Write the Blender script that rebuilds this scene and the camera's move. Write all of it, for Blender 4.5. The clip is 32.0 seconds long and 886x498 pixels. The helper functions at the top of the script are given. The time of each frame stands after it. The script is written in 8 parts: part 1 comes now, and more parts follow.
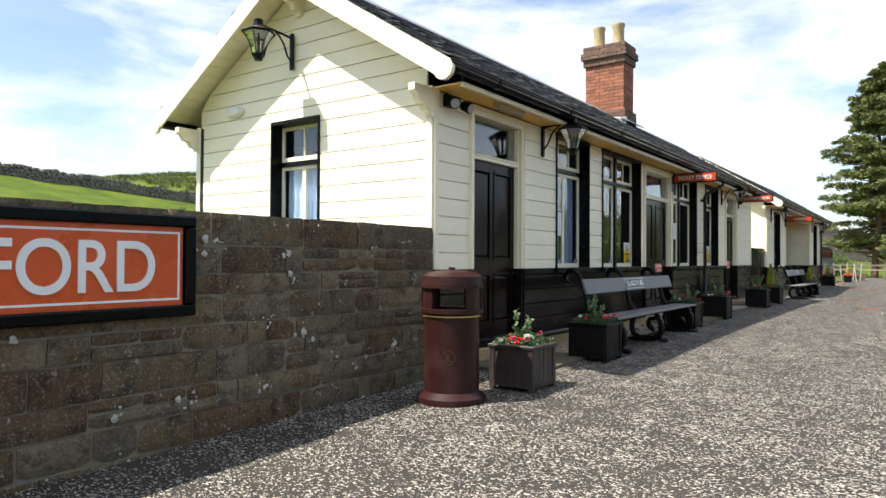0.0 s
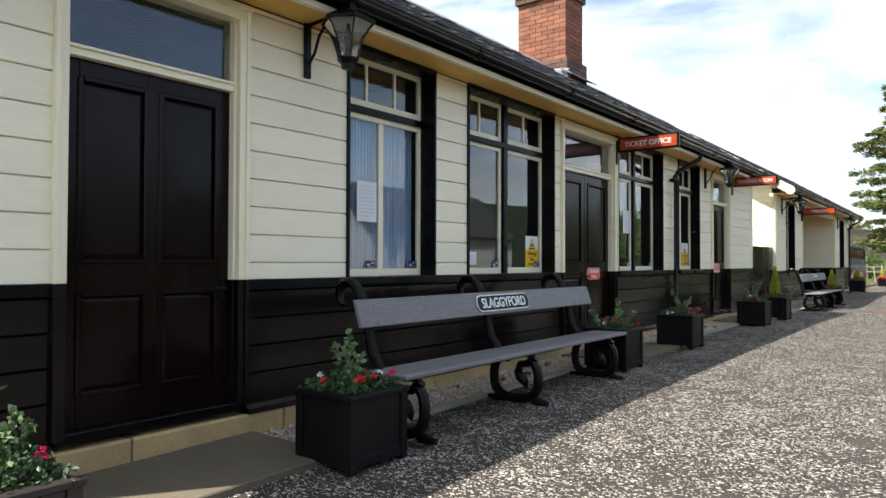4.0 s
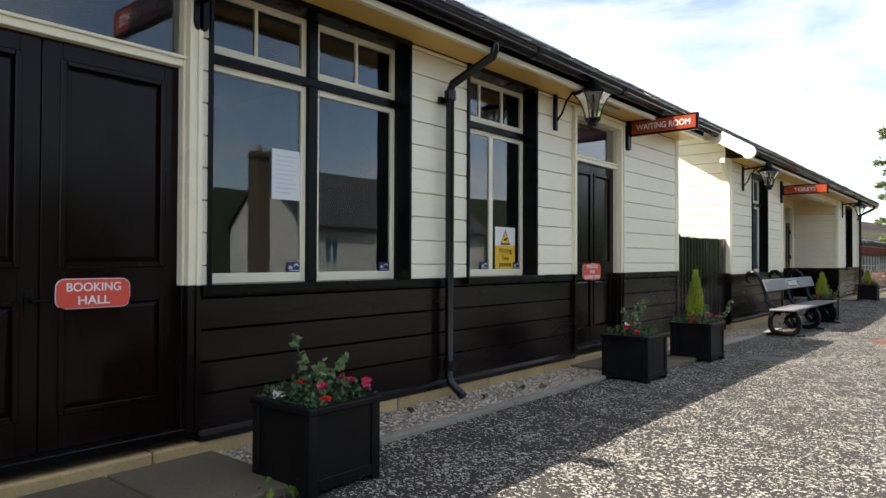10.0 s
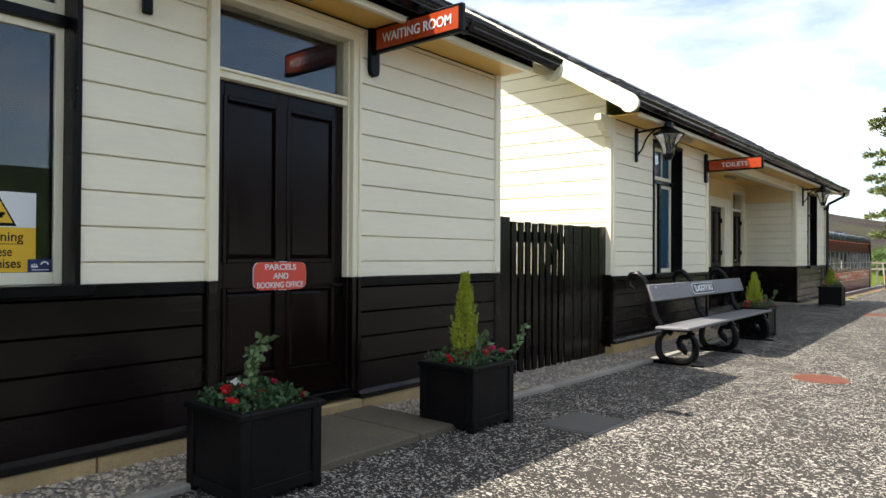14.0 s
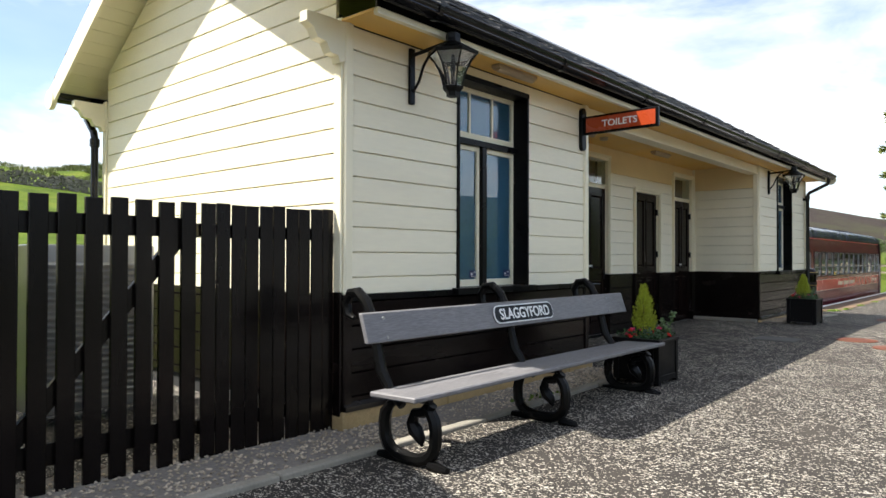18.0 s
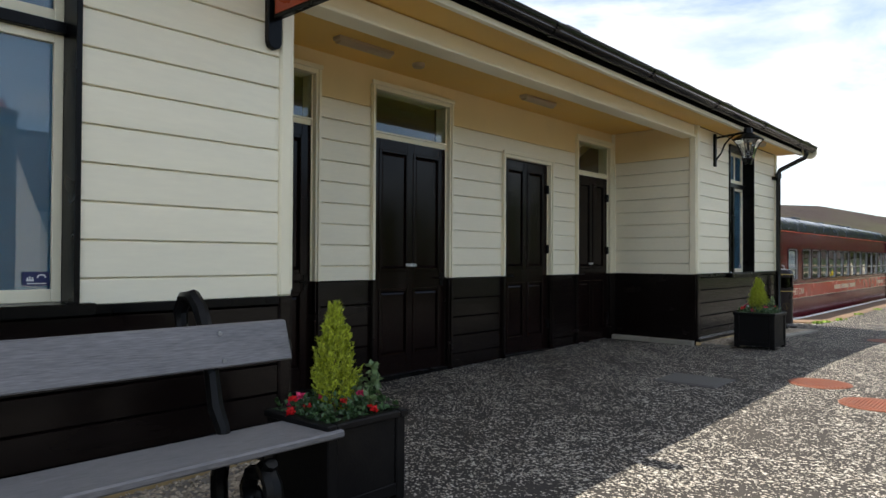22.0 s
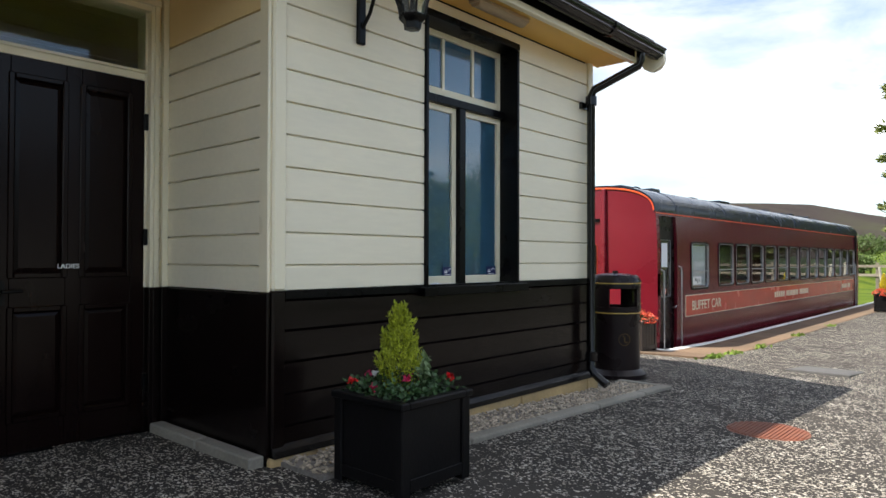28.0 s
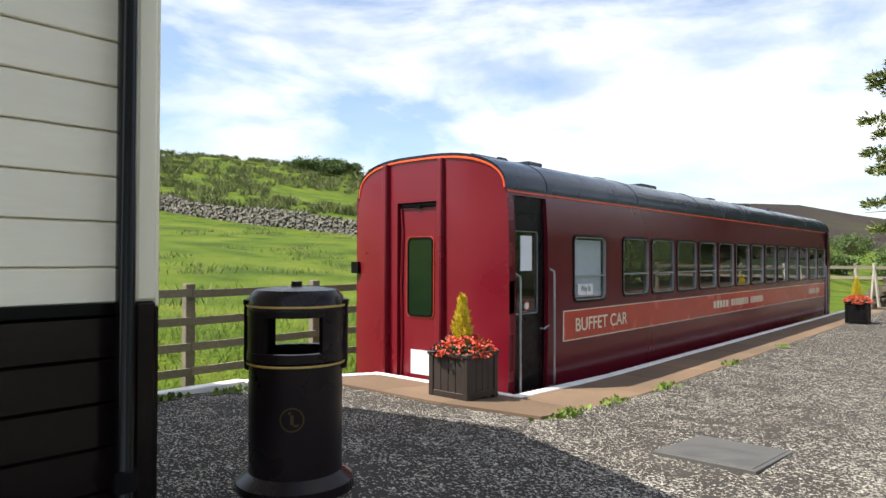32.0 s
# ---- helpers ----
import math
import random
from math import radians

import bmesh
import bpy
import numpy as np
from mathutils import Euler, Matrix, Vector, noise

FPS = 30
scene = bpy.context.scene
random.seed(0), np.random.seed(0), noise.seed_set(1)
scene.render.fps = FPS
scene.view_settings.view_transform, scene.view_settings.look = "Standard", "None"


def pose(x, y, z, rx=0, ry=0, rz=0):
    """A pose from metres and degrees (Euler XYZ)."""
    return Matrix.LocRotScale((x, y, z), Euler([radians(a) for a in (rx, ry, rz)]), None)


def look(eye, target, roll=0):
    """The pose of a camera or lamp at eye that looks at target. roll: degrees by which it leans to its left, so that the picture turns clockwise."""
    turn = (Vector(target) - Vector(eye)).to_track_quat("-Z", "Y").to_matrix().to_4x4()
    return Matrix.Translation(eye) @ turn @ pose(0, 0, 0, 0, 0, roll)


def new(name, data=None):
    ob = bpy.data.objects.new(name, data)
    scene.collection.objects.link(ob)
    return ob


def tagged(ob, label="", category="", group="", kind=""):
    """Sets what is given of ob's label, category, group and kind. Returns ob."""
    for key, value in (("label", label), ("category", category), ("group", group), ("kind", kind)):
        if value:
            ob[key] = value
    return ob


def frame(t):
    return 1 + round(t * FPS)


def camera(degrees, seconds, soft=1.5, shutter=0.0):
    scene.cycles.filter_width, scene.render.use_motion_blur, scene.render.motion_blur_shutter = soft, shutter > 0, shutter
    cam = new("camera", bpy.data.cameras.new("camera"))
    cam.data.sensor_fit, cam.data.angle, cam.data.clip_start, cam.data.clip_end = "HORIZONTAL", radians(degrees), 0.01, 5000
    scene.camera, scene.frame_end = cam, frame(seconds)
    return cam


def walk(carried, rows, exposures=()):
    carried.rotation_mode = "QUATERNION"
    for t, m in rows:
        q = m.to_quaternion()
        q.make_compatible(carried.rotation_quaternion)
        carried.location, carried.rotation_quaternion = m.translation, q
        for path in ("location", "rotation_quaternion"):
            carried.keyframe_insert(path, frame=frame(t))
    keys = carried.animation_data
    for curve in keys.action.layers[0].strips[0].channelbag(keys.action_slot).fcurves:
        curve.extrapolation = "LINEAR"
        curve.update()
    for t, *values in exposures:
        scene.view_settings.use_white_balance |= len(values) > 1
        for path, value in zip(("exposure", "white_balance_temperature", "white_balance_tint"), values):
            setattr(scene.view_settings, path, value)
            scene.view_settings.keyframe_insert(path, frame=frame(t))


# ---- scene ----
cam = camera(66.8, 32.0)
# seconds, place, yaw, pitch, roll
ROWS = [
    (0.0, -0.182, -0.531, 1.171, 35.72, 0.92, -0.32),
    (0.5, -0.195, 0.075, 1.163, 35.68, 0.93, -0.30),
    (1.0, -0.214, 0.699, 1.168, 35.73, 0.97, -0.28),
    (1.5, -0.236, 1.339, 1.180, 36.00, 1.01, -0.29),
    (2.0, -0.272, 1.996, 1.184, 36.53, 1.01, -0.35),
    (2.5, -0.335, 2.621, 1.180, 36.98, 0.96, -0.45),
    (4.5, -0.508, 5.055, 1.193, 38.21, 1.14, -0.10),
    (5.0, -0.517, 5.691, 1.191, 38.40, 1.15, -0.12),
    (5.5, -0.518, 6.329, 1.191, 38.41, 1.16, -0.11),
    (6.0, -0.561, 6.921, 1.191, 38.69, 1.15, -0.12),
    (6.5, -0.577, 7.507, 1.195, 38.74, 1.17, -0.14),
    (7.0, -0.575, 8.097, 1.202, 38.99, 1.17, -0.16),
    (7.5, -0.612, 8.679, 1.212, 39.15, 1.10, -0.17),
    (8.0, -0.613, 9.276, 1.224, 39.39, 1.01, -0.18),
    (8.5, -0.625, 9.834, 1.231, 39.88, 0.94, -0.21),
    (9.0, -0.659, 10.389, 1.236, 39.94, 0.92, -0.23),
    (9.5, -0.688, 10.975, 1.226, 39.90, 0.85, -0.22),
    (10.0, -0.743, 11.573, 1.226, 39.86, 0.87, -0.22),
    (10.5, -0.740, 12.165, 1.208, 39.73, 0.83, -0.25),
    (11.0, -0.749, 12.752, 1.214, 39.68, 0.79, -0.22),
    (11.5, -0.747, 13.308, 1.233, 39.59, 0.79, -0.18),
    (12.0, -0.724, 13.853, 1.234, 39.53, 0.71, -0.17),
    (12.5, -0.701, 14.410, 1.239, 39.63, 0.65, -0.19),
    (13.0, -0.671, 14.992, 1.242, 39.61, 0.60, -0.22),
    (13.5, -0.668, 15.567, 1.234, 39.66, 0.54, -0.27),
    (14.0, -0.653, 16.112, 1.233, 39.66, 0.54, -0.31),
    (14.5, -0.626, 16.666, 1.241, 39.68, 0.57, -0.32),
    (16.5, -0.573, 19.135, 1.259, 40.19, 0.83, -0.10),
    (17.0, -0.590, 19.761, 1.261, 40.56, 0.82, -0.08),
    (17.5, -0.624, 20.342, 1.261, 41.02, 0.84, -0.12),
    (18.0, -0.631, 20.933, 1.251, 41.17, 0.79, -0.17),
    (18.5, -0.664, 21.492, 1.253, 41.72, 0.81, -0.22),
    (19.0, -0.687, 22.078, 1.255, 41.96, 0.83, -0.25),
    (19.5, -0.710, 22.686, 1.248, 42.10, 0.83, -0.28),
    (20.0, -0.756, 23.249, 1.235, 42.36, 0.79, -0.33),
    (20.5, -0.791, 23.815, 1.227, 42.37, 0.83, -0.36),
    (21.0, -0.841, 24.362, 1.210, 42.37, 0.82, -0.38),
    (21.5, -0.920, 24.895, 1.213, 42.35, 0.81, -0.31),
    (22.0, -0.964, 25.479, 1.214, 42.17, 0.76, -0.28),
    (22.5, -1.021, 26.087, 1.208, 42.10, 0.73, -0.28),
    (23.0, -1.052, 26.698, 1.207, 41.64, 0.70, -0.28),
    (23.5, -1.076, 27.314, 1.218, 41.50, 0.72, -0.27),
    (24.0, -1.090, 27.902, 1.228, 41.54, 0.72, -0.23),
    (24.5, -1.094, 28.508, 1.229, 41.38, 0.69, -0.17),
    (26.5, -1.252, 30.794, 1.207, 41.24, 0.81, -0.15),
    (27.0, -1.275, 31.366, 1.206, 41.46, 0.78, -0.16),
    (27.5, -1.326, 31.903, 1.200, 41.73, 0.75, -0.18),
    (28.0, -1.344, 32.430, 1.203, 41.78, 0.75, -0.17),
    (28.5, -1.356, 32.972, 1.218, 42.03, 0.80, -0.20),
    (29.0, -1.407, 33.517, 1.220, 42.19, 0.78, -0.23),
    (29.5, -1.456, 34.091, 1.208, 41.98, 0.74, -0.23),
    (30.0, -1.527, 34.656, 1.203, 41.90, 0.75, -0.22),
    (30.5, -1.575, 35.220, 1.209, 41.54, 0.76, -0.18),
    (31.0, -1.648, 35.758, 1.218, 41.32, 0.78, -0.15),
    (31.5, -1.711, 36.263, 1.213, 41.32, 0.78, -0.15),
    (32.0, -1.707, 36.770, 1.200, 41.04, 0.79, -0.17),
]
walk(cam, [(t, pose(x, y, z, 90 + pitch, roll, yaw)) for t, x, y, z, yaw, pitch, roll in ROWS],
     exposures=((0, 1.00), (2, 1.06), (5, 1.14), (12, 1.14), (19, 1.08), (22, 1.04), (24.5, 1.00), (28, 1.08), (30, 1.02), (32, 0.90)))

# ---- world, sun ----
SUN_DIR = Vector((-1.15, -1.63, 3.1)).normalized()   # towards the sun
world = bpy.data.worlds.new("sky")
scene.world = world
world.use_nodes = True
wn, wl = world.node_tree.nodes, world.node_tree.links
wn.clear()
w_out = wn.new("ShaderNodeOutputWorld")
w_bg = wn.new("ShaderNodeBackground")
w_sky = wn.new("ShaderNodeTexSky")
w_sky.sky_type = 'NISHITA'
w_sky.sun_disc = False
w_sky.sun_elevation = math.asin(SUN_DIR.z)
w_sky.sun_rotation = math.atan2(SUN_DIR.x, SUN_DIR.y)
w_sky.altitude = 250.0
w_sky.dust_density = 0.8
w_sky.ozone_density = 1.5
w_co = wn.new("ShaderNodeTexCoord")
w_map = wn.new("ShaderNodeMapping")
w_map.inputs["Scale"].default_value = (1.0, 1.0, 3.2)
w_map.inputs["Location"].default_value = (0.35, 0.1, 0.2)
w_n1 = wn.new("ShaderNodeTexNoise")
w_n1.inputs["Scale"].default_value = 2.3
w_n1.inputs["Detail"].default_value = 8.0
w_n1.inputs["Roughness"].default_value = 0.56
w_n1.inputs["Distortion"].default_value = 0.35
w_ramp = wn.new("ShaderNodeValToRGB")
w_ramp.color_ramp.elements[0].position = 0.41
w_ramp.color_ramp.elements[0].color = (0.10, 0.10, 0.10, 1)
w_ramp.color_ramp.elements[1].position = 0.61
w_n2 = wn.new("ShaderNodeTexNoise")
w_n2.inputs["Scale"].default_value = 5.0
w_n2.inputs["Detail"].default_value = 6.0
w_ramp2 = wn.new("ShaderNodeValToRGB")
w_ramp2.color_ramp.elements[0].position = 0.33
w_ramp2.color_ramp.elements[0].color = (4.4, 4.8, 5.3, 1)
w_ramp2.color_ramp.elements[1].position = 0.58
w_ramp2.color_ramp.elements[1].color = (7.4, 7.4, 7.35, 1)
w_mix = wn.new("ShaderNodeMix")
w_mix.data_type = 'RGBA'
wl.new(w_co.outputs["Generated"], w_map.inputs["Vector"])
wl.new(w_map.outputs["Vector"], w_n1.inputs["Vector"])
wl.new(w_map.outputs["Vector"], w_n2.inputs["Vector"])
# over the far side of the line the sky clears to blue above a bank of low cloud
w_sep = wn.new("ShaderNodeSeparateXYZ")
wl.new(w_co.outputs["Generated"], w_sep.inputs["Vector"])
w_side = wn.new("ShaderNodeMapRange")
w_side.interpolation_type = 'SMOOTHSTEP'
w_side.inputs["From Min"].default_value, w_side.inputs["From Max"].default_value = 0.05, 0.55
w_side.inputs["To Min"].default_value, w_side.inputs["To Max"].default_value = 0.0, -0.05
wl.new(w_sep.outputs["X"], w_side.inputs["Value"])
w_high = wn.new("ShaderNodeMapRange")
w_high.interpolation_type = 'SMOOTHSTEP'
w_high.inputs["From Min"].default_value, w_high.inputs["From Max"].default_value = 0.10, 0.24
wl.new(w_sep.outputs["Z"], w_high.inputs["Value"])
w_low = wn.new("ShaderNodeMapRange")
w_low.interpolation_type = 'SMOOTHSTEP'
w_low.inputs["From Min"].default_value, w_low.inputs["From Max"].default_value = 0.45, 0.65
w_low.inputs["To Min"].default_value, w_low.inputs["To Max"].default_value = 1.0, 0.2
wl.new(w_sep.outputs["Z"], w_low.inputs["Value"])
w_band = wn.new("ShaderNodeMath")
w_band.operation = 'MULTIPLY'
wl.new(w_high.outputs["Result"], w_band.inputs[0])
wl.new(w_low.outputs["Result"], w_band.inputs[1])
w_clear = wn.new("ShaderNodeMath")
w_clear.operation = 'MULTIPLY'
wl.new(w_side.outputs["Result"], w_clear.inputs[0])
wl.new(w_band.outputs[0], w_clear.inputs[1])
w_add = wn.new("ShaderNodeMath")
w_add.operation = 'ADD'
wl.new(w_n1.outputs["Fac"], w_add.inputs[0])
wl.new(w_clear.outputs[0], w_add.inputs[1])
wl.new(w_add.outputs[0], w_ramp.inputs["Fac"])
wl.new(w_n2.outputs["Fac"], w_ramp2.inputs["Fac"])
wl.new(w_ramp.outputs["Color"], w_mix.inputs["Factor"])
wl.new(w_sky.outputs["Color"], w_mix.inputs["A"])
wl.new(w_ramp2.outputs["Color"], w_mix.inputs["B"])
wl.new(w_mix.outputs["Result"], w_bg.inputs["Color"])
w_bg.inputs["Strength"].default_value = 0.11
wl.new(w_bg.outputs["Background"], w_out.inputs["Surface"])

sun = new("sun", bpy.data.lights.new("sun", 'SUN'))
sun.data.energy = 5.0
sun.data.angle = radians(0.6)
sun.data.color = (1.0, 0.95, 0.86)
sun.matrix_world = look(SUN_DIR * 100, (0, 0, 0))


# ---- materials ----
def shader(name, base, rough=0.6, metal=0.0, spec=0.5, var=0.12, var_scale=3.0, grain=0.0, grain_scale=60.0,
           bump=0.0, bump_scale=40.0, stain=None, stain_amount=0.0, stain_scale=0.7, stretch=(1, 1, 1), per_object=0.0,
           per_island=0.0, coat=0.0, rough_var=0.08):
    """A painted or natural surface: base colour with broad and fine variation, stains and relief."""
    m = bpy.data.materials.new(name)
    m.use_nodes = True
    nt = m.node_tree
    nd, lk = nt.nodes, nt.links
    b = nd["Principled BSDF"]
    b.inputs["Roughness"].default_value = rough
    b.inputs["Metallic"].default_value = metal
    b.inputs["Specular IOR Level"].default_value = spec
    b.inputs["Coat Weight"].default_value = coat
    geo = nd.new("ShaderNodeNewGeometry")
    mp = nd.new("ShaderNodeMapping")
    mp.inputs["Scale"].default_value = stretch
    lk.new(geo.outputs["Position"], mp.inputs["Vector"])
    n1 = nd.new("ShaderNodeTexNoise")
    n1.inputs["Scale"].default_value = var_scale
    n1.inputs["Detail"].default_value = 5.0
    lk.new(mp.outputs["Vector"], n1.inputs["Vector"])
    mr = nd.new("ShaderNodeMapRange")
    mr.inputs["From Min"].default_value, mr.inputs["From Max"].default_value = 0.25, 0.75
    mr.inputs["To Min"].default_value, mr.inputs["To Max"].default_value = 1 - var, 1 + var
    lk.new(n1.outputs["Fac"], mr.inputs["Value"])
    value = mr.outputs["Result"]

    def times(a, socket):
        k = nd.new("ShaderNodeMath")
        k.operation = 'MULTIPLY'
        lk.new(a, k.inputs[0])
        lk.new(socket, k.inputs[1])
        return k.outputs[0]

    def spread(socket, amount, lo=0.0, hi=1.0):
        r = nd.new("ShaderNodeMapRange")
        r.inputs["From Min"].default_value, r.inputs["From Max"].default_value = lo, hi
        r.inputs["To Min"].default_value, r.inputs["To Max"].default_value = 1 - amount, 1 + amount
        lk.new(socket, r.inputs["Value"])
        return r.outputs["Result"]
    if grain:
        n2 = nd.new("ShaderNodeTexNoise")
        n2.inputs["Scale"].default_value = grain_scale
        n2.inputs["Detail"].default_value = 3.0
        lk.new(mp.outputs["Vector"], n2.inputs["Vector"])
        value = times(value, spread(n2.outputs["Fac"], grain, 0.3, 0.7))
    if per_object:
        oi = nd.new("ShaderNodeObjectInfo")
        value = times(value, spread(oi.outputs["Random"], per_object))
    if per_island:
        value = times(value, spread(geo.outputs["Random Per Island"], per_island))
    col = nd.new("ShaderNodeMix")
    col.data_type, col.blend_type = 'RGBA', 'MULTIPLY'
    col.inputs["Factor"].default_value = 1.0
    col.inputs["A"].default_value = (*base, 1)
    lk.new(value, col.inputs["B"])
    out = col.outputs["Result"]
    if stain:
        n3 = nd.new("ShaderNodeTexNoise")
        n3.inputs["Scale"].default_value = stain_scale
        n3.inputs["Detail"].default_value = 9.0
        n3.inputs["Roughness"].default_value = 0.65
        lk.new(mp.outputs["Vector"], n3.inputs["Vector"])
        r3 = nd.new("ShaderNodeMapRange")
        r3.inputs["From Min"].default_value, r3.inputs["From Max"].default_value = 0.5, 0.72
        r3.inputs["To Max"].default_value = stain_amount
        lk.new(n3.outputs["Fac"], r3.inputs["Value"])
        sm = nd.new("ShaderNodeMix")
        sm.data_type = 'RGBA'
        lk.new(r3.outputs["Result"], sm.inputs["Factor"])
        lk.new(out, sm.inputs["A"])
        sm.inputs["B"].default_value = (*stain, 1)
        out = sm.outputs["Result"]
    lk.new(out, b.inputs["Base Color"])
    if rough_var:
        rr = nd.new("ShaderNodeMapRange")
        rr.inputs["From Min"].default_value, rr.inputs["From Max"].default_value = 0.3, 0.7
        rr.inputs["To Min"].default_value, rr.inputs["To Max"].default_value = max(rough - rough_var, 0.02), min(rough + rough_var, 1)
        lk.new(n1.outputs["Fac"], rr.inputs["Value"])
        lk.new(rr.outputs["Result"], b.inputs["Roughness"])
    if bump:
        nb = nd.new("ShaderNodeTexNoise")
        nb.inputs["Scale"].default_value = bump_scale
        nb.inputs["Detail"].default_value = 4.0
        lk.new(mp.outputs["Vector"], nb.inputs["Vector"])
        bp = nd.new("ShaderNodeBump")
        bp.inputs["Strength"].default_value = 1.0
        bp.inputs["Distance"].default_value = bump
        lk.new(nb.outputs["Fac"], bp.inputs["Height"])
        lk.new(bp.outputs["Normal"], b.inputs["Normal"])
    return m


CREAM = shader("cream_paint", (0.89, 0.825, 0.635), 0.42, var=0.03, var_scale=2.0, grain=0.02, grain_scale=30, bump=0.0012, bump_scale=14, stretch=(1, .25, 1.5), per_object=0.025, stain=(0.62, 0.57, 0.44), stain_amount=0.15, stain_scale=1.6)
# cream turned orange: the warm bounced shade under the eaves is in this colour
SOFFIT = shader("soffit_warm_shade", (0.80, 0.50, 0.12), 0.45, var=0.05, var_scale=2.0)
# buff that stands in for warm shade on the upper cream porch walls
WARM_SHADE = shader("buff_warm_shade", (0.85, 0.67, 0.36), 0.45, var=0.05, var_scale=2.0)
CREAM_TRIM = shader("cream_trim_paint", (0.88, 0.81, 0.60), 0.35, var=0.03, var_scale=2.0, bump=0.0006, bump_scale=20)
BROWN = shader("dark_brown_paint", (0.0062, 0.0036, 0.0032), 0.22, spec=0.27, var=0.2, var_scale=2.5, grain=0.08, grain_scale=30, bump=0.0012, bump_scale=14, stretch=(1, .25, 1.5), per_object=0.12, stain=(0.025, 0.019, 0.016), stain_amount=0.25, stain_scale=1.4)
DRIP = shader("dark_gloss_drip_paint", (0.007, 0.006, 0.006), 0.2, spec=0.6, var=0.2)
FENCE_DARK = shader("dark_stained_boards", (0.0050, 0.0034, 0.0030), 0.24, spec=0.24, var=0.2, grain=0.1, stretch=(1, 1, .2), per_object=0.25)
DOOR = shader("door_paint", (0.0075, 0.0034, 0.0030), 0.2, spec=0.16, var=0.15, bump=0.0008, bump_scale=18, stretch=(1, 1, .3))
BLACK = shader("black_gloss_paint", (0.0022, 0.0022, 0.0025), 0.3, spec=0.15, var=0.1, bump=0.0005, bump_scale=25)
IRON = shader("cast_iron_black", (0.0035, 0.0035, 0.0035), 0.32, spec=0.16, var=0.15, bump=0.001, bump_scale=60)
GUTTER = shader("gutter_black", (0.005, 0.005, 0.006), 0.15, spec=0.35, var=0.1, rough_var=0.03)
SLATE = shader("slate", (0.034, 0.034, 0.038), 0.62, var=0.3, var_scale=1.2, grain=0.2, grain_scale=40, per_object=0.3, per_island=0.3, bump=0.003, bump_scale=30, stain=(0.2, 0.19, 0.14), stain_amount=0.45, stain_scale=2.0)
SANDSTONE = shader("plinth_stone", (0.40, 0.285, 0.135), 0.85, var=0.18, var_scale=2.5, grain=0.1, bump=0.003, bump_scale=50, stain=(0.12, 0.11, 0.08), stain_amount=0.5, stain_scale=1.5, per_object=0.12)
FLAG = shader("flagstone", (0.110, 0.090, 0.060), 0.85, var=0.2, var_scale=2.0, grain=0.15, bump=0.003, bump_scale=40, stain=(0.08, 0.075, 0.06), stain_amount=0.6, stain_scale=1.4, per_object=0.12)
KERB = shader("kerb_concrete", (0.26, 0.24, 0.20), 0.85, var=0.15, grain=0.12, bump=0.002, stain=(0.10, 0.10, 0.08), stain_amount=0.5, per_object=0.12)
COPING = shader("platform_coping", (0.152, 0.097, 0.058), 0.85, var=0.2, var_scale=1.5, grain=0.12, bump=0.003, stain=(0.10, 0.08, 0.055), stain_amount=0.6, per_object=0.14)
WHITE_LINE = shader("white_line_paint", (0.75, 0.74, 0.71), 0.6, var=0.1, var_scale=6, stain=(0.3, 0.28, 0.25), stain_amount=0.4, stain_scale=3)
PEBBLE = shader("limestone_pebbles", (0.40, 0.335, 0.255), 0.85, var=0.1, per_island=0.45)
BED = shader("gravel_bed", (0.20, 0.18, 0.16), 0.95, var=0.3, var_scale=40, bump=0.006, bump_scale=90)
TIMBER = shader("weathered_bench_timber", (0.155, 0.15, 0.155), 0.5, var=0.18, var_scale=4, grain=0.25, grain_scale=28, stretch=(6, 0.5, 6), bump=0.002, bump_scale=30)
TUB = shader("black_planter_plastic", (0.006, 0.0056, 0.006), 0.45, spec=0.12, var=0.2, var_scale=3, grain=0.1, bump=0.001, bump_scale=60, stain=(0.022, 0.02, 0.018), stain_amount=0.4, stain_scale=2)
TUB_BROWN = shader("brown_planter_timber", (0.028, 0.020, 0.017), 0.5, var=0.2, var_scale=3, grain=0.15, bump=0.001, bump_scale=50, stain=(0.09, 0.075, 0.06), stain_amount=0.4, stain_scale=2)
BIN = shader("maroon_bin_plastic", (0.027, 0.0078, 0.0072), 0.38, spec=0.25, var=0.12, var_scale=3, stain=(0.10, 0.06, 0.05), stain_amount=0.2, stain_scale=3)
BIN_DARK = shader("dark_bin_plastic", (0.010, 0.006, 0.007), 0.28, spec=0.22, var=0.12, var_scale=3, stain=(0.05, 0.04, 0.04), stain_amount=0.2)
GOLD = shader("gold_line", (0.50, 0.33, 0.08), 0.4)
STEEL = shader("galvanised_steel", (0.38, 0.39, 0.40), 0.4, metal=0.7, var=0.15)
BRASS = shader("dark_brass", (0.10, 0.07, 0.03), 0.35, metal=0.8)
MORTAR = shader("lime_mortar", (0.175, 0.150, 0.11), 0.95, var=0.3, var_scale=6, bump=0.006, bump_scale=40)
LICHEN = shader("white_lichen", (0.42, 0.41, 0.36), 0.95, var=0.25, var_scale=30)
BRICK = shader("red_brick", (0.26, 0.098, 0.055), 0.85, var=0.2, var_scale=6, grain=0.15, per_object=0.3, bump=0.003, bump_scale=50, stain=(0.06, 0.04, 0.03), stain_amount=0.5, stain_scale=2)
BRICK_DARK = shader("sooty_brick", (0.13, 0.078, 0.055), 0.88, var=0.25, var_scale=6, grain=0.15, per_object=0.35, bump=0.003, bump_scale=50)
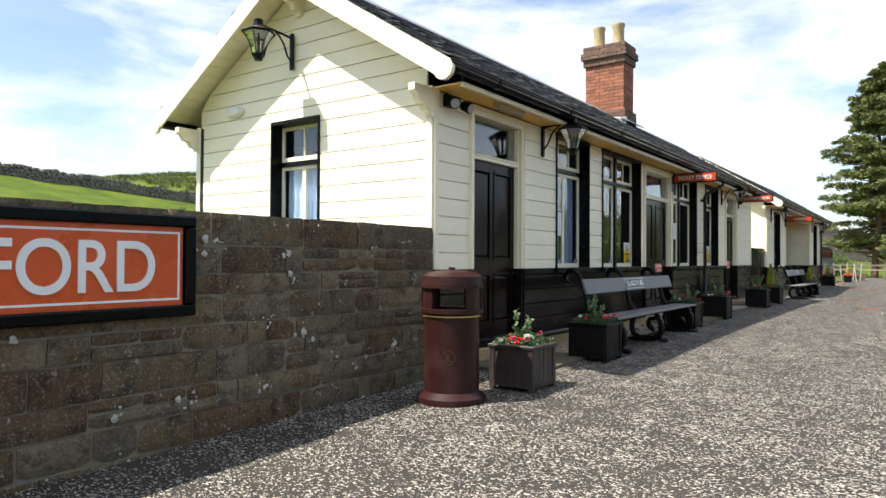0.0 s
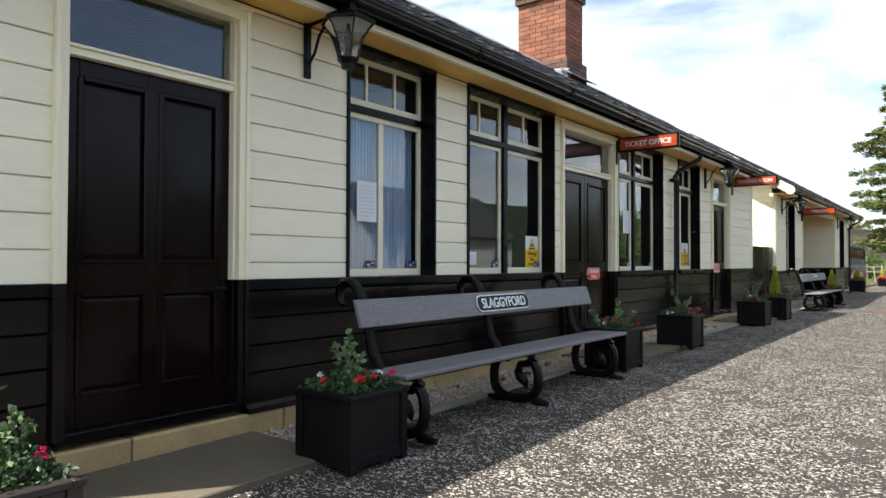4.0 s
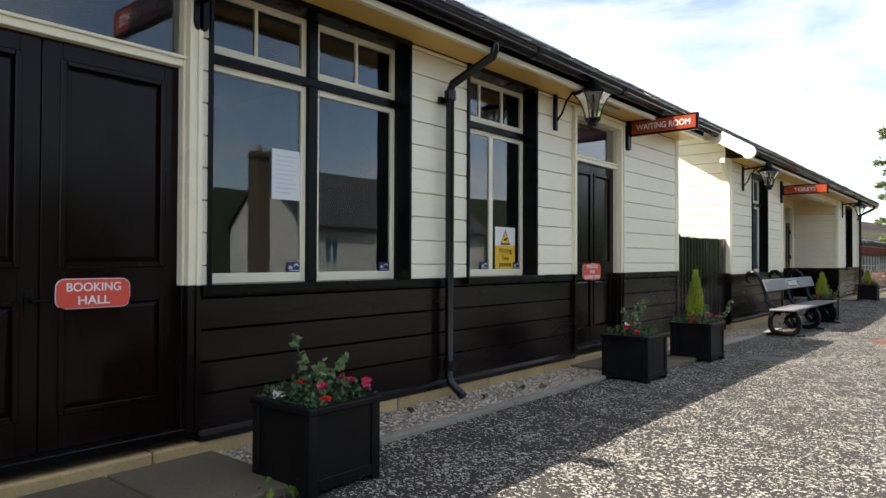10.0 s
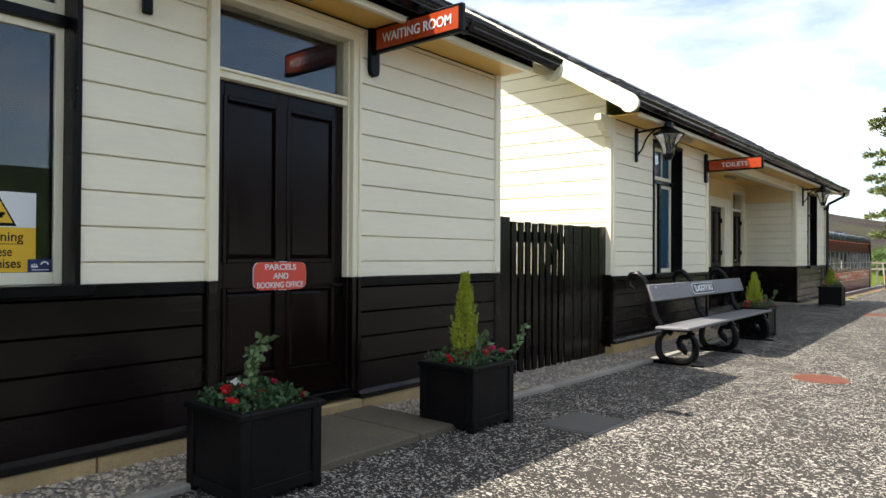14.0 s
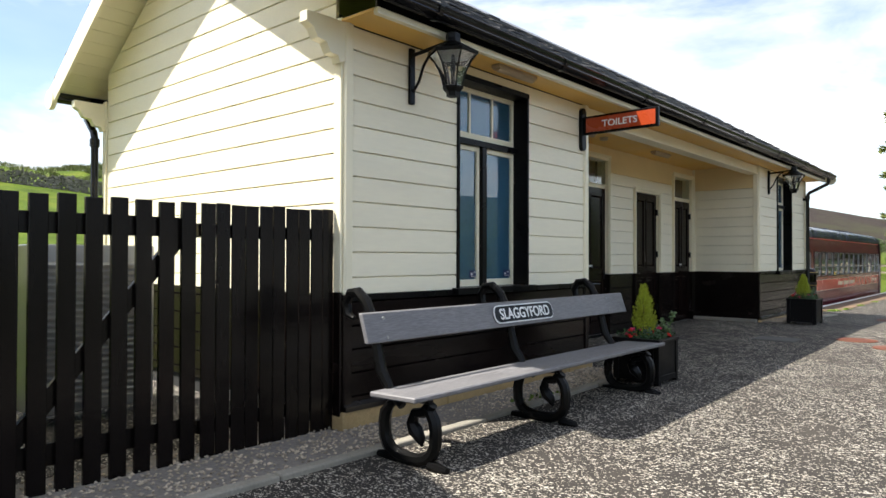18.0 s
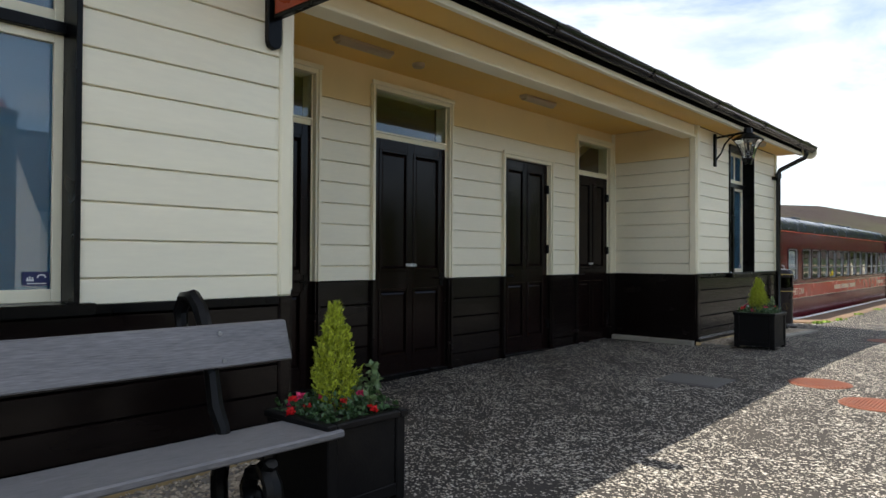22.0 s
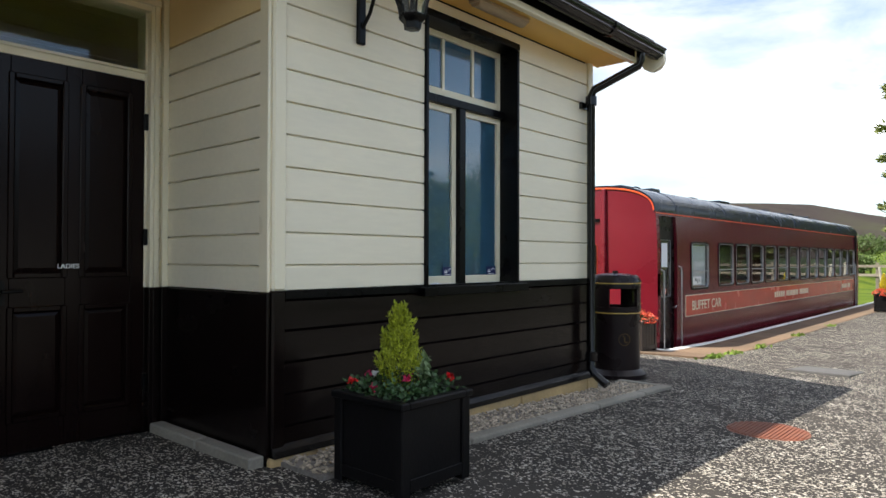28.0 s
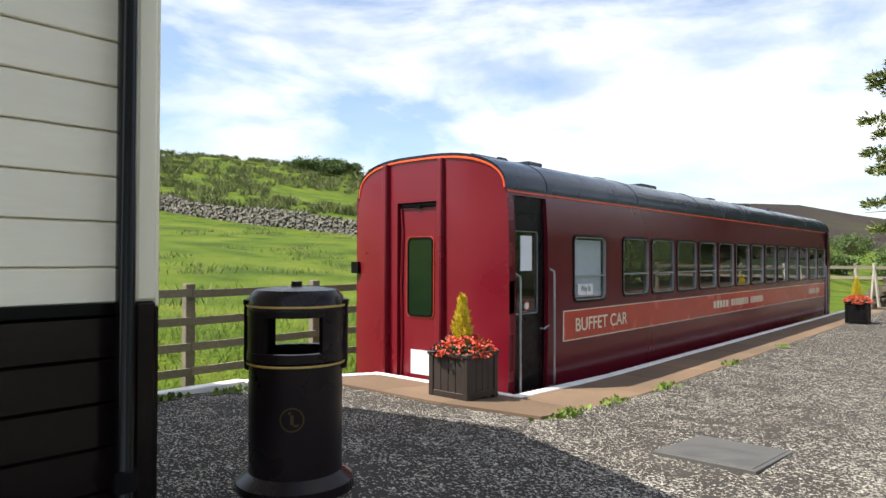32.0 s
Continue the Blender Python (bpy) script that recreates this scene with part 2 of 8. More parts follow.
POT = shader("buff_clay_pot", (0.46, 0.35, 0.20), 0.8, var=0.2, var_scale=5, stain=(0.15, 0.11, 0.08), stain_amount=0.4, stain_scale=4)
LEAD = shader("lead_flashing", (0.22, 0.23, 0.25), 0.5, metal=0.3, var=0.2)
SIGN_RED = shader("vermilion_enamel", (0.60, 0.090, 0.018), 0.3, var=0.06, stain=(0.4, 0.10, 0.03), stain_amount=0.3)
# darker copy of SIGN_RED: the eaves' shade is put into the colour
SHADED_SIGN_RED = shader("vermilion_enamel_shaded", (0.38, 0.050, 0.012), 0.3, var=0.06)
# dull tan, near the soffit's tone
DIFFUSER = shader("tan_diffuser", (0.42, 0.33, 0.22), 0.4, var=0.05)
PLAQUE_RED = shader("faded_red_enamel", (0.70, 0.075, 0.045), 0.35, var=0.08)
WHITE = shader("white_enamel", (0.78, 0.78, 0.76), 0.4, var=0.04)
BLUE_LABEL = shader("blue_label", (0.012, 0.022, 0.10), 0.4)
YELLOW = shader("yellow_label", (0.78, 0.47, 0.02), 0.45, var=0.05)
PAPER = shader("white_paper", (0.74, 0.76, 0.78), 0.7, var=0.03)
INK = shader("grey_print", (0.58, 0.59, 0.62), 0.7)
# white net tinted blue: the sky's reflection in the panes is in this colour
CURTAIN = shader("net_curtain", (0.44, 0.58, 0.78), 0.85, var=0.1, var_scale=8, grain=0.1, grain_scale=120)
FROST = shader("frosted_film", (0.045, 0.150, 0.235), 0.35, var=0.12, var_scale=0.8)
# near-black fill: the darkness of unlit rooms is painted into every inner surface
ROOM = shader("room_dark_fill", (0.022, 0.022, 0.022), 0.9, var=0.1)
SOIL = shader("compost", (0.02, 0.014, 0.009), 0.95, var=0.3, var_scale=30, bump=0.01, bump_scale=60)
LEAF = shader("bedding_leaf", (0.028, 0.070, 0.018), 0.55, var=0.2, per_island=0.4)
LEAF_PALE = shader("variegated_leaf", (0.115, 0.175, 0.07), 0.55, var=0.2, per_island=0.4)
CONIFER = shader("golden_conifer", (0.33, 0.38, 0.022), 0.6, var=0.2, per_island=0.45)
RED_FLOWER = shader("red_petals", (0.62, 0.010, 0.014), 0.5, var=0.1, per_island=0.3)
PINK_FLOWER = shader("cerise_petals", (0.60, 0.03, 0.12), 0.5, var=0.1, per_island=0.3)
WHITE_FLOWER = shader("white_petals", (0.75, 0.75, 0.70), 0.5, var=0.05, per_island=0.1)
ORANGE_FLOWER = shader("coral_begonia", (0.60, 0.10, 0.05), 0.5, var=0.1, per_island=0.4)
YELLOW_CONIFER = shader("yellow_conifer", (0.58, 0.47, 0.02), 0.6, var=0.15, per_island=0.35)
COACH = shader("coach_maroon", (0.112, 0.008, 0.0165), 0.20, spec=0.42, var=0.1, var_scale=1.2, coat=0.0, bump=0.006, bump_scale=1.6, rough_var=0.05)
COACH_RED = shader("coach_end_red", (0.155, 0.005, 0.014), 0.32, var=0.1, var_scale=1.5, coat=0.1, stain=(0.15, 0.006, 0.012), stain_amount=0.4, stain_scale=1.2)
COACH_ROOF = shader("coach_roof_navy", (0.008, 0.014, 0.028), 0.24, spec=0.5, var=0.2, var_scale=2)
MAROON_LEAF = shader("dark_maroon_leaves", (0.055, 0.006, 0.012), 0.5, var=0.1, per_island=0.4)
COACH_LINE = shader("coach_lining_orange", (0.75, 0.10, 0.03), 0.35)
COACH_BAND = shader("coach_band_red", (0.46, 0.055, 0.03), 0.22, var=0.12)
LINE_CREAM = shader("coach_lining_cream", (0.72, 0.63, 0.46), 0.4)
DRAIN = shader("orange_cover", (0.165, 0.052, 0.026), 0.7, var=0.18, var_scale=9, grain=0.15, stain=(0.20, 0.09, 0.05), stain_amount=0.4, stain_scale=5)
STEEL_COVER = shader("grey_access_cover", (0.075, 0.072, 0.068), 0.7, metal=0.0, var=0.2, var_scale=6, bump=0.002, bump_scale=90)
WEATHERED = shader("bleached_timber", (0.42, 0.38, 0.31), 0.85, var=0.2, grain=0.2)
FENCE_WOOD = shader("weathered_fence_rail", (0.205, 0.175, 0.13), 0.85, var=0.25, grain=0.2, stretch=(1, .3, 1), per_object=0.2)
BARK = shader("pine_bark", (0.12, 0.075, 0.045), 0.9, var=0.3, var_scale=6, bump=0.02, bump_scale=12)
PINE = shader("pine_needles", (0.150, 0.170, 0.055), 0.7, var=0.3, per_island=0.5)
BUSH = shader("hedge_leaves", (0.080, 0.125, 0.030), 0.7, var=0.3, per_island=0.5)
RENDER_WALL = shader("white_render", (0.62, 0.60, 0.55), 0.85, var=0.08, var_scale=1.0)
DRYSTONE = shader("drystone", (0.17, 0.155, 0.13), 0.9, var=0.3, var_scale=3, per_island=0.4)


def woven(mat, pitch, depth):
    """A fine square lattice in a net fabric: open meshes between paler threads."""
    nd, lk = mat.node_tree.nodes, mat.node_tree.links
    b = nd["Principled BSDF"]
    src = b.inputs["Base Color"].links[0].from_socket
    geo = nd.new("ShaderNodeNewGeometry")
    ways = []
    for axis in ("Y", "Z"):
        sp = nd.new("ShaderNodeSeparateXYZ")
        lk.new(geo.outputs["Position"], sp.inputs["Vector"])
        pp = nd.new("ShaderNodeMath")
        pp.operation = 'PINGPONG'
        pp.inputs[1].default_value = pitch / 2
        lk.new(sp.outputs[axis], pp.inputs[0])
        mr = nd.new("ShaderNodeMapRange")
        mr.inputs["From Min"].default_value, mr.inputs["From Max"].default_value = pitch * .12, pitch * .22
        lk.new(pp.outputs[0], mr.inputs["Value"])
        ways.append(mr.outputs["Result"])
    k = nd.new("ShaderNodeMath")
    k.operation = 'MULTIPLY'
    lk.new(ways[0], k.inputs[0])
    lk.new(ways[1], k.inputs[1])
    amount = nd.new("ShaderNodeMath")
    amount.operation = 'MULTIPLY'
    amount.inputs[1].default_value = depth
    lk.new(k.outputs[0], amount.inputs[0])
    mx = nd.new("ShaderNodeMix")
    mx.data_type = 'RGBA'
    lk.new(amount.outputs[0], mx.inputs["Factor"])
    lk.new(src, mx.inputs["A"])
    mx.inputs["B"].default_value = (0.06, 0.09, 0.14, 1)
    lk.new(mx.outputs["Result"], b.inputs["Base Color"])


woven(CURTAIN, 0.021, 0.55)


def glass_material(name, tint, ior):
    m = bpy.data.materials.new(name)
    m.use_nodes = True
    b = m.node_tree.nodes["Principled BSDF"]
    b.inputs["Base Color"].default_value = (*tint, 1)
    b.inputs["Roughness"].default_value = 0.0
    b.inputs["IOR"].default_value = ior
    b.inputs["Transmission Weight"].default_value = 1.0
    return m


GLASS = glass_material("window_glass", (0.90, 0.94, 0.96), 1.55)
LAMP_GLASS = glass_material("lantern_glass", (0.97, 0.98, 0.97), 1.3)


LAMP_GLASS.node_tree.nodes["Principled BSDF"].inputs["Transmission Weight"].default_value = 0.98      # old, slightly clouded glass


def tarmac_material():
    """Plain dark tarmac rolled with pale angular stone chips, sparser in places."""
    m = bpy.data.materials.new("chip_dressed_tarmac")
    m.use_nodes = True
    nd, lk = m.node_tree.nodes, m.node_tree.links
    b = nd["Principled BSDF"]
    geo = nd.new("ShaderNodeNewGeometry")

    def cloud(scale, detail=4.0):
        n = nd.new("ShaderNodeTexNoise")
        n.inputs["Scale"].default_value = scale
        n.inputs["Detail"].default_value = detail
        lk.new(geo.outputs["Position"], n.inputs["Vector"])
        return n

    def ranged(socket, lo, hi, a, z):
        r = nd.new("ShaderNodeMapRange")
        r.inputs["From Min"].default_value, r.inputs["From Max"].default_value = lo, hi
        r.inputs["To Min"].default_value, r.inputs["To Max"].default_value = a, z
        lk.new(socket, r.inputs["Value"])
        return r.outputs["Result"]

    def calc(op, a, z):
        k = nd.new("ShaderNodeMath")
        k.operation = op
        for q, v in enumerate((a, z)):
            if isinstance(v, (int, float)):
                k.inputs[q].default_value = v
            else:
                lk.new(v, k.inputs[q])
        return k.outputs[0]

    def mixed(fac, a, z):
        k = nd.new("ShaderNodeMix")
        k.data_type = 'RGBA'
        lk.new(fac, k.inputs["Factor"])
        for key, v in (("A", a), ("B", z)):
            if isinstance(v, tuple):
                k.inputs[key].default_value = (*v, 1)
            else:
                lk.new(v, k.inputs[key])
        return k.outputs["Result"]
    warp = cloud(55.0, 2.0)
    wa = nd.new("ShaderNodeVectorMath")
    wa.operation = 'MULTIPLY_ADD'
    wa.inputs[1].default_value = (0.016, 0.016, 0.0)
    lk.new(warp.outputs["Color"], wa.inputs[0])
    lk.new(geo.outputs["Position"], wa.inputs[2])
    broad = cloud(0.7).outputs["Fac"]
    patch = cloud(3.5, 5.0).outputs["Fac"]

    def chips(turn, scale, lo, hi, rim, stretch):
        # polygons of one tiling; a cell is a chip when its random number passes a threshold that drifts over the platform
        mp = nd.new("ShaderNodeMapping")
        mp.inputs["Rotation"].default_value = (0, 0, turn)
        mp.inputs["Scale"].default_value = (1, stretch, 0)
        lk.new(wa.outputs["Vector"], mp.inputs["Vector"])
        va, vb = nd.new("ShaderNodeTexVoronoi"), nd.new("ShaderNodeTexVoronoi")
        vb.feature = 'DISTANCE_TO_EDGE'
        for v in (va, vb):
            v.inputs["Scale"].default_value = scale
            lk.new(mp.outputs["Vector"], v.inputs["Vector"])
        sp = nd.new("ShaderNodeSeparateColor")
        lk.new(va.outputs["Color"], sp.inputs["Color"])
        th = calc('ADD', ranged(broad, 0.3, 0.7, lo, hi), ranged(patch, 0.3, 0.7, -0.07, 0.07))
        on = calc('GREATER_THAN', sp.outputs[0], th)
        return calc('MULTIPLY', on, ranged(vb.outputs["Distance"], rim, rim + 0.03, 0.0, 1.0)), sp
    c1, s1 = chips(0.5, 52.0, 0.85, 0.93, 0.05, 1.6)
    c2, s2 = chips(-1.0, 68.0, 0.85, 0.94, 0.06, 1.4)
    c3, s3 = chips(0.2, 105.0, 0.86, 0.95, 0.08, 1.2)
    chip = calc('MAXIMUM', calc('MAXIMUM', c1, c2), calc('MULTIPLY', c3, 0.8))
    tone = mixed(s1.outputs[1], (0.36, 0.315, 0.25), (0.70, 0.655, 0.57))
    grit = cloud(210.0, 3.0).outputs["Fac"]
    base = mixed(ranged(grit, 0.35, 0.68, 0, 1), (0.014, 0.0130, 0.0125), (0.046, 0.041, 0.036))
    base = mixed(ranged(patch, 0.35, 0.7, 0, 0.5), base, (0.056, 0.049, 0.042))
    # worn, trodden dust where the chips have gone
    base = mixed(ranged(broad, 0.52, 0.72, 0, 0.35), base, (0.085, 0.074, 0.061))
    lk.new(mixed(chip, base, tone), b.inputs["Base Color"])
    b.inputs["Roughness"].default_value = 0.85
    b.inputs["Specular IOR Level"].default_value = 0.2
    bp = nd.new("ShaderNodeBump")
    bp.inputs["Distance"].default_value = 0.005
    lk.new(calc('ADD', chip, calc('MULTIPLY', grit, 0.6)), bp.inputs["Height"])
    lk.new(bp.outputs["Normal"], b.inputs["Normal"])
    return m


TARMAC = tarmac_material()


def stone_material():
    """Weathered sandstone: brown, olive and grey patches, dark damp stains and pale lichen specks."""
    m = bpy.data.materials.new("wall_stone")
    m.use_nodes = True
    nd, lk = m.node_tree.nodes, m.node_tree.links
    b = nd["Principled BSDF"]
    b.inputs["Roughness"].default_value = 0.92
    b.inputs["Specular IOR Level"].default_value = 0.25
    geo = nd.new("ShaderNodeNewGeometry")
    oi = nd.new("ShaderNodeObjectInfo")

    def cloud(scale, detail=6.0, rough=0.62):
        n = nd.new("ShaderNodeTexNoise")
        n.inputs["Scale"].default_value = scale
        n.inputs["Detail"].default_value = detail
        n.inputs["Roughness"].default_value = rough
        lk.new(geo.outputs["Position"], n.inputs["Vector"])
        return n.outputs["Fac"]

    def ranged(s, lo, hi, a=0.0, z=1.0):
        r = nd.new("ShaderNodeMapRange")
        r.inputs["From Min"].default_value, r.inputs["From Max"].default_value = lo, hi
        r.inputs["To Min"].default_value, r.inputs["To Max"].default_value = a, z
        lk.new(s, r.inputs["Value"])
        return r.outputs["Result"]

    def mixed(fac, a, z):
        k = nd.new("ShaderNodeMix")
        k.data_type = 'RGBA'
        lk.new(fac, k.inputs["Factor"])
        for key, v in (("A", a), ("B", z)):
            if isinstance(v, tuple):
                k.inputs[key].default_value = (*v, 1)
            else:
                lk.new(v, k.inputs[key])
        return k.outputs["Result"]
    hue = nd.new("ShaderNodeValToRGB")
    el = hue.color_ramp.elements
    el[0].position, el[0].color = 0.0, (0.050, 0.034, 0.021, 1)
    el[1].position, el[1].color = 1.0, (0.185, 0.140, 0.078, 1)
    for p, q in ((0.2, (0.120, 0.070, 0.036)), (0.4, (0.125, 0.108, 0.066)), (0.6, (0.075, 0.058, 0.040)), (0.8, (0.150, 0.122, 0.085))):
        x = el.new(p)
        x.color = (*q, 1)
    lk.new(oi.outputs["Random"], hue.inputs["Fac"])
    col = mixed(ranged(cloud(4.0), 0.46, 0.60, 0, 0.45), hue.outputs["Color"], (0.135, 0.110, 0.060))
    col = mixed(ranged(cloud(6.0, 8.0, 0.72), 0.48, 0.62, 0, 0.72), col, (0.015, 0.011, 0.008))
    col = mixed(ranged(cloud(3.1, 7.0), 0.50, 0.62, 0, 0.6), col, (0.105, 0.062, 0.022))
    col = mixed(ranged(cloud(60.0, 4.0, 0.7), 0.54, 0.66, 0, 0.7), col, (0.27, 0.24, 0.19))
    col = mixed(ranged(cloud(34.0, 4.0, 0.7), 0.56, 0.68, 0, 0.55), col, (0.030, 0.024, 0.018))
    col = mixed(ranged(cloud(15.0, 9.0, 0.75), 0.60, 0.66, 0, 0.85), col, (0.33, 0.32, 0.28))
    lk.new(col, b.inputs["Base Color"])
    bp = nd.new("ShaderNodeBump")
    bp.inputs["Distance"].default_value = 0.011
    lk.new(cloud(30.0, 8.0, 0.7), bp.inputs["Height"])
    lk.new(bp.outputs["Normal"], b.inputs["Normal"])
    return m


STONE = stone_material()


def grass_material(name, a, bcol, c, scale):
    m = bpy.data.materials.new(name)
    m.use_nodes = True
    nd, lk = m.node_tree.nodes, m.node_tree.links
    b = nd["Principled BSDF"]
    geo = nd.new("ShaderNodeNewGeometry")
    n1 = nd.new("ShaderNodeTexNoise")
    n1.inputs["Scale"].default_value = scale
    n1.inputs["Detail"].default_value = 8.0
    n1.inputs["Roughness"].default_value = 0.65
    lk.new(geo.outputs["Position"], n1.inputs["Vector"])
    r = nd.new("ShaderNodeValToRGB")
    r.color_ramp.elements[0].position, r.color_ramp.elements[0].color = 0.34, (*a, 1)
    r.color_ramp.elements[1].position, r.color_ramp.elements[1].color = 0.68, (*c, 1)
    e = r.color_ramp.elements.new(0.5)
    e.color = (*bcol, 1)
    lk.new(n1.outputs["Fac"], r.inputs["Fac"])
    lk.new(r.outputs["Color"], b.inputs["Base Color"])
    b.inputs["Roughness"].default_value = 0.9
    b.inputs["Specular IOR Level"].default_value = 0.15
    n2 = nd.new("ShaderNodeTexNoise")
    n2.inputs["Scale"].default_value = 9.0
    n2.inputs["Detail"].default_value = 6.0
    lk.new(geo.outputs["Position"], n2.inputs["Vector"])
    bp = nd.new("ShaderNodeBump")
    bp.inputs["Distance"].default_value = 0.12
    lk.new(n2.outputs["Fac"], bp.inputs["Height"])
    lk.new(bp.outputs["Normal"], b.inputs["Normal"])
    return m


GRASS = grass_material("meadow_grass", (0.037, 0.064, 0.005), (0.073, 0.114, 0.007), (0.125, 0.150, 0.017), 0.35)
BALLAST = shader("brown_ballast", (0.11, 0.095, 0.08), 0.95, var=0.3, var_scale=12, grain=0.3, grain_scale=40, bump=0.03, bump_scale=25)
MOOR = grass_material("moorland", (0.017, 0.012, 0.012), (0.030, 0.021, 0.018), (0.045, 0.048, 0.020), 0.02)
RUSH = shader("rush_blades", (0.13, 0.15, 0.045), 0.8, var=0.25, per_island=0.4)
BLADE = shader("grass_blades", (0.12, 0.19, 0.02), 0.8, var=0.25, per_island=0.4)
ROUGH = grass_material("rough_dark_grass", (0.0087, 0.0149, 0.0056), (0.0161, 0.0260, 0.0081), (0.0310, 0.0372, 0.0136), 0.2)


# ---- mesh helpers ----
class Geo:
    """Collects vertices and faces of one mesh."""

    def __init__(self):
        self.v, self.f = [], []

    def add(self, verts, faces):
        n = len(self.v)
        self.v += [tuple(p) for p in verts]
        self.f += [tuple(i + n for i in q) for q in faces]
        return self

    def hexa(self, p):
        """Eight corners: four below, four above, each going round."""
        return self.add(p, [(3, 2, 1, 0), (4, 5, 6, 7), (0, 1, 5, 4), (1, 2, 6, 5), (2, 3, 7, 6), (3, 0, 4, 7)])

    def box(self, x0, x1, y0, y1, z0, z1):
        return self.hexa([(x0, y0, z0), (x1, y0, z0), (x1, y1, z0), (x0, y1, z0), (x0, y0, z1), (x1, y0, z1), (x1, y1, z1), (x0, y1, z1)])

    def prism(self, profile, place, a, b):
        """A closed outline swept from a to b; place(u, v, w) gives the point."""
        n = len(profile)
        vs = [place(u, v, a) for u, v in profile] + [place(u, v, b) for u, v in profile]
        fs = [tuple(range(n))[::-1], tuple(range(n, 2 * n))]
        fs += [(i, (i + 1) % n, n + (i + 1) % n, n + i) for i in range(n)]
        return self.add(vs, fs)

    def lathe(self, outline, cx, cy, n=24, cap=True):
        """Outline of (radius, z) turned round an upright axis."""
        vs = [(cx + r * math.cos(2 * math.pi * k / n), cy + r * math.sin(2 * math.pi * k / n), z) for r, z in outline for k in range(n)]
        fs = [(i * n + k, i * n + (k + 1) % n, (i + 1) * n + (k + 1) % n, (i + 1) * n + k) for i in range(len(outline) - 1) for k in range(n)]
        if cap:
            fs += [tuple(range(n))[::-1], tuple(range((len(outline) - 1) * n, len(outline) * n))]
        return self.add(vs, fs)

    def tube(self, pts, r, n=8, closed=False):
        """A round bar along points; r a number or one radius a point."""
        pts = [Vector(p) for p in pts]
        m = len(pts)
        vs, side = [], None
        for i, p in enumerate(pts):
            d = (pts[(i + 1) % m] - pts[i - 1]) if closed else (pts[min(i + 1, m - 1)] - pts[max(i - 1, 0)])
            d.normalize()
            if side is None:
                side = d.orthogonal().normalized()
            side = (side - d * side.dot(d)).normalized()
            up = d.cross(side)
            rr = r[i] if isinstance(r, (list, tuple)) else r
            vs += [p + rr * (math.cos(2 * math.pi * k / n) * side + math.sin(2 * math.pi * k / n) * up) for k in range(n)]
        fs = []
        for i in range(m if closed else m - 1):
            j = (i + 1) % m
            fs += [(i * n + k, i * n + (k + 1) % n, j * n + (k + 1) % n, j * n + k) for k in range(n)]
        if not closed:
            fs += [tuple(range(n))[::-1], tuple(range((m - 1) * n, m * n))]
        return self.add(vs, fs)

    def mesh(self, name, mat, smooth=False):
        me = bpy.data.meshes.new(name)
        me.from_pydata(self.v, [], self.f)
        me.materials.append(mat)
        me.update()
        if smooth:
            me.polygons.foreach_set("use_smooth", [True] * len(me.polygons))
            me.set_sharp_from_angle(angle=radians(38))
        return me


def bevelled(g, amount, segments=1):
    """The same geometry with its edges rounded."""
    bm = bmesh.new()
    vs = [bm.verts.new(p) for p in g.v]
    for q in g.f:
        bm.faces.new([vs[i] for i in q])
    bmesh.ops.recalc_face_normals(bm, faces=bm.faces)
    bmesh.ops.bevel(bm, geom=[e for e in bm.edges if len(e.link_faces) == 2 and e.calc_face_angle(0) > 0.6], offset=amount, segments=segments, affect='EDGES', profile=0.6)
    bm.verts.index_update()
    out = Geo()
    out.v = [tuple(v.co) for v in bm.verts]
    out.f = [tuple(v.index for v in f.verts) for f in bm.faces]
    bm.free()
    return out


def thing(name, at, label, category, group="", kind=""):
    e = new(name)
    e.location = at
    e.empty_display_size = 0.2
    return tagged(e, label, category, group, kind)


def part(name, g, mat, parent, label="", smooth=False, bevel=0.0):
    """One mesh under a thing or a part; its points are in the world's axes."""
    if bevel:
        g = bevelled(g, bevel)
    me = g.mesh(name, mat, smooth)
    ob = new(name, me)
    if parent is not None:
        bpy_parent(ob, parent)
    if label:
        ob["label"] = label
    return ob


ORIGIN = {}


def bpy_parent(ob, parent):
    ob.parent = parent
    at = ORIGIN.get(parent.name)
    if at is None:
        at = Vector((0, 0, 0))
        p = parent
        while p is not None:
            at = at + p.location
            p = p.parent
        ORIGIN[parent.name] = at
    ob.location = -at


def top(name, g, mat, label, category, group="", kind="", smooth=False, bevel=0.0):
    if bevel:
        g = bevelled(g, bevel)
    return tagged(new(name, g.mesh(name, mat, smooth)), label, category, group, kind)


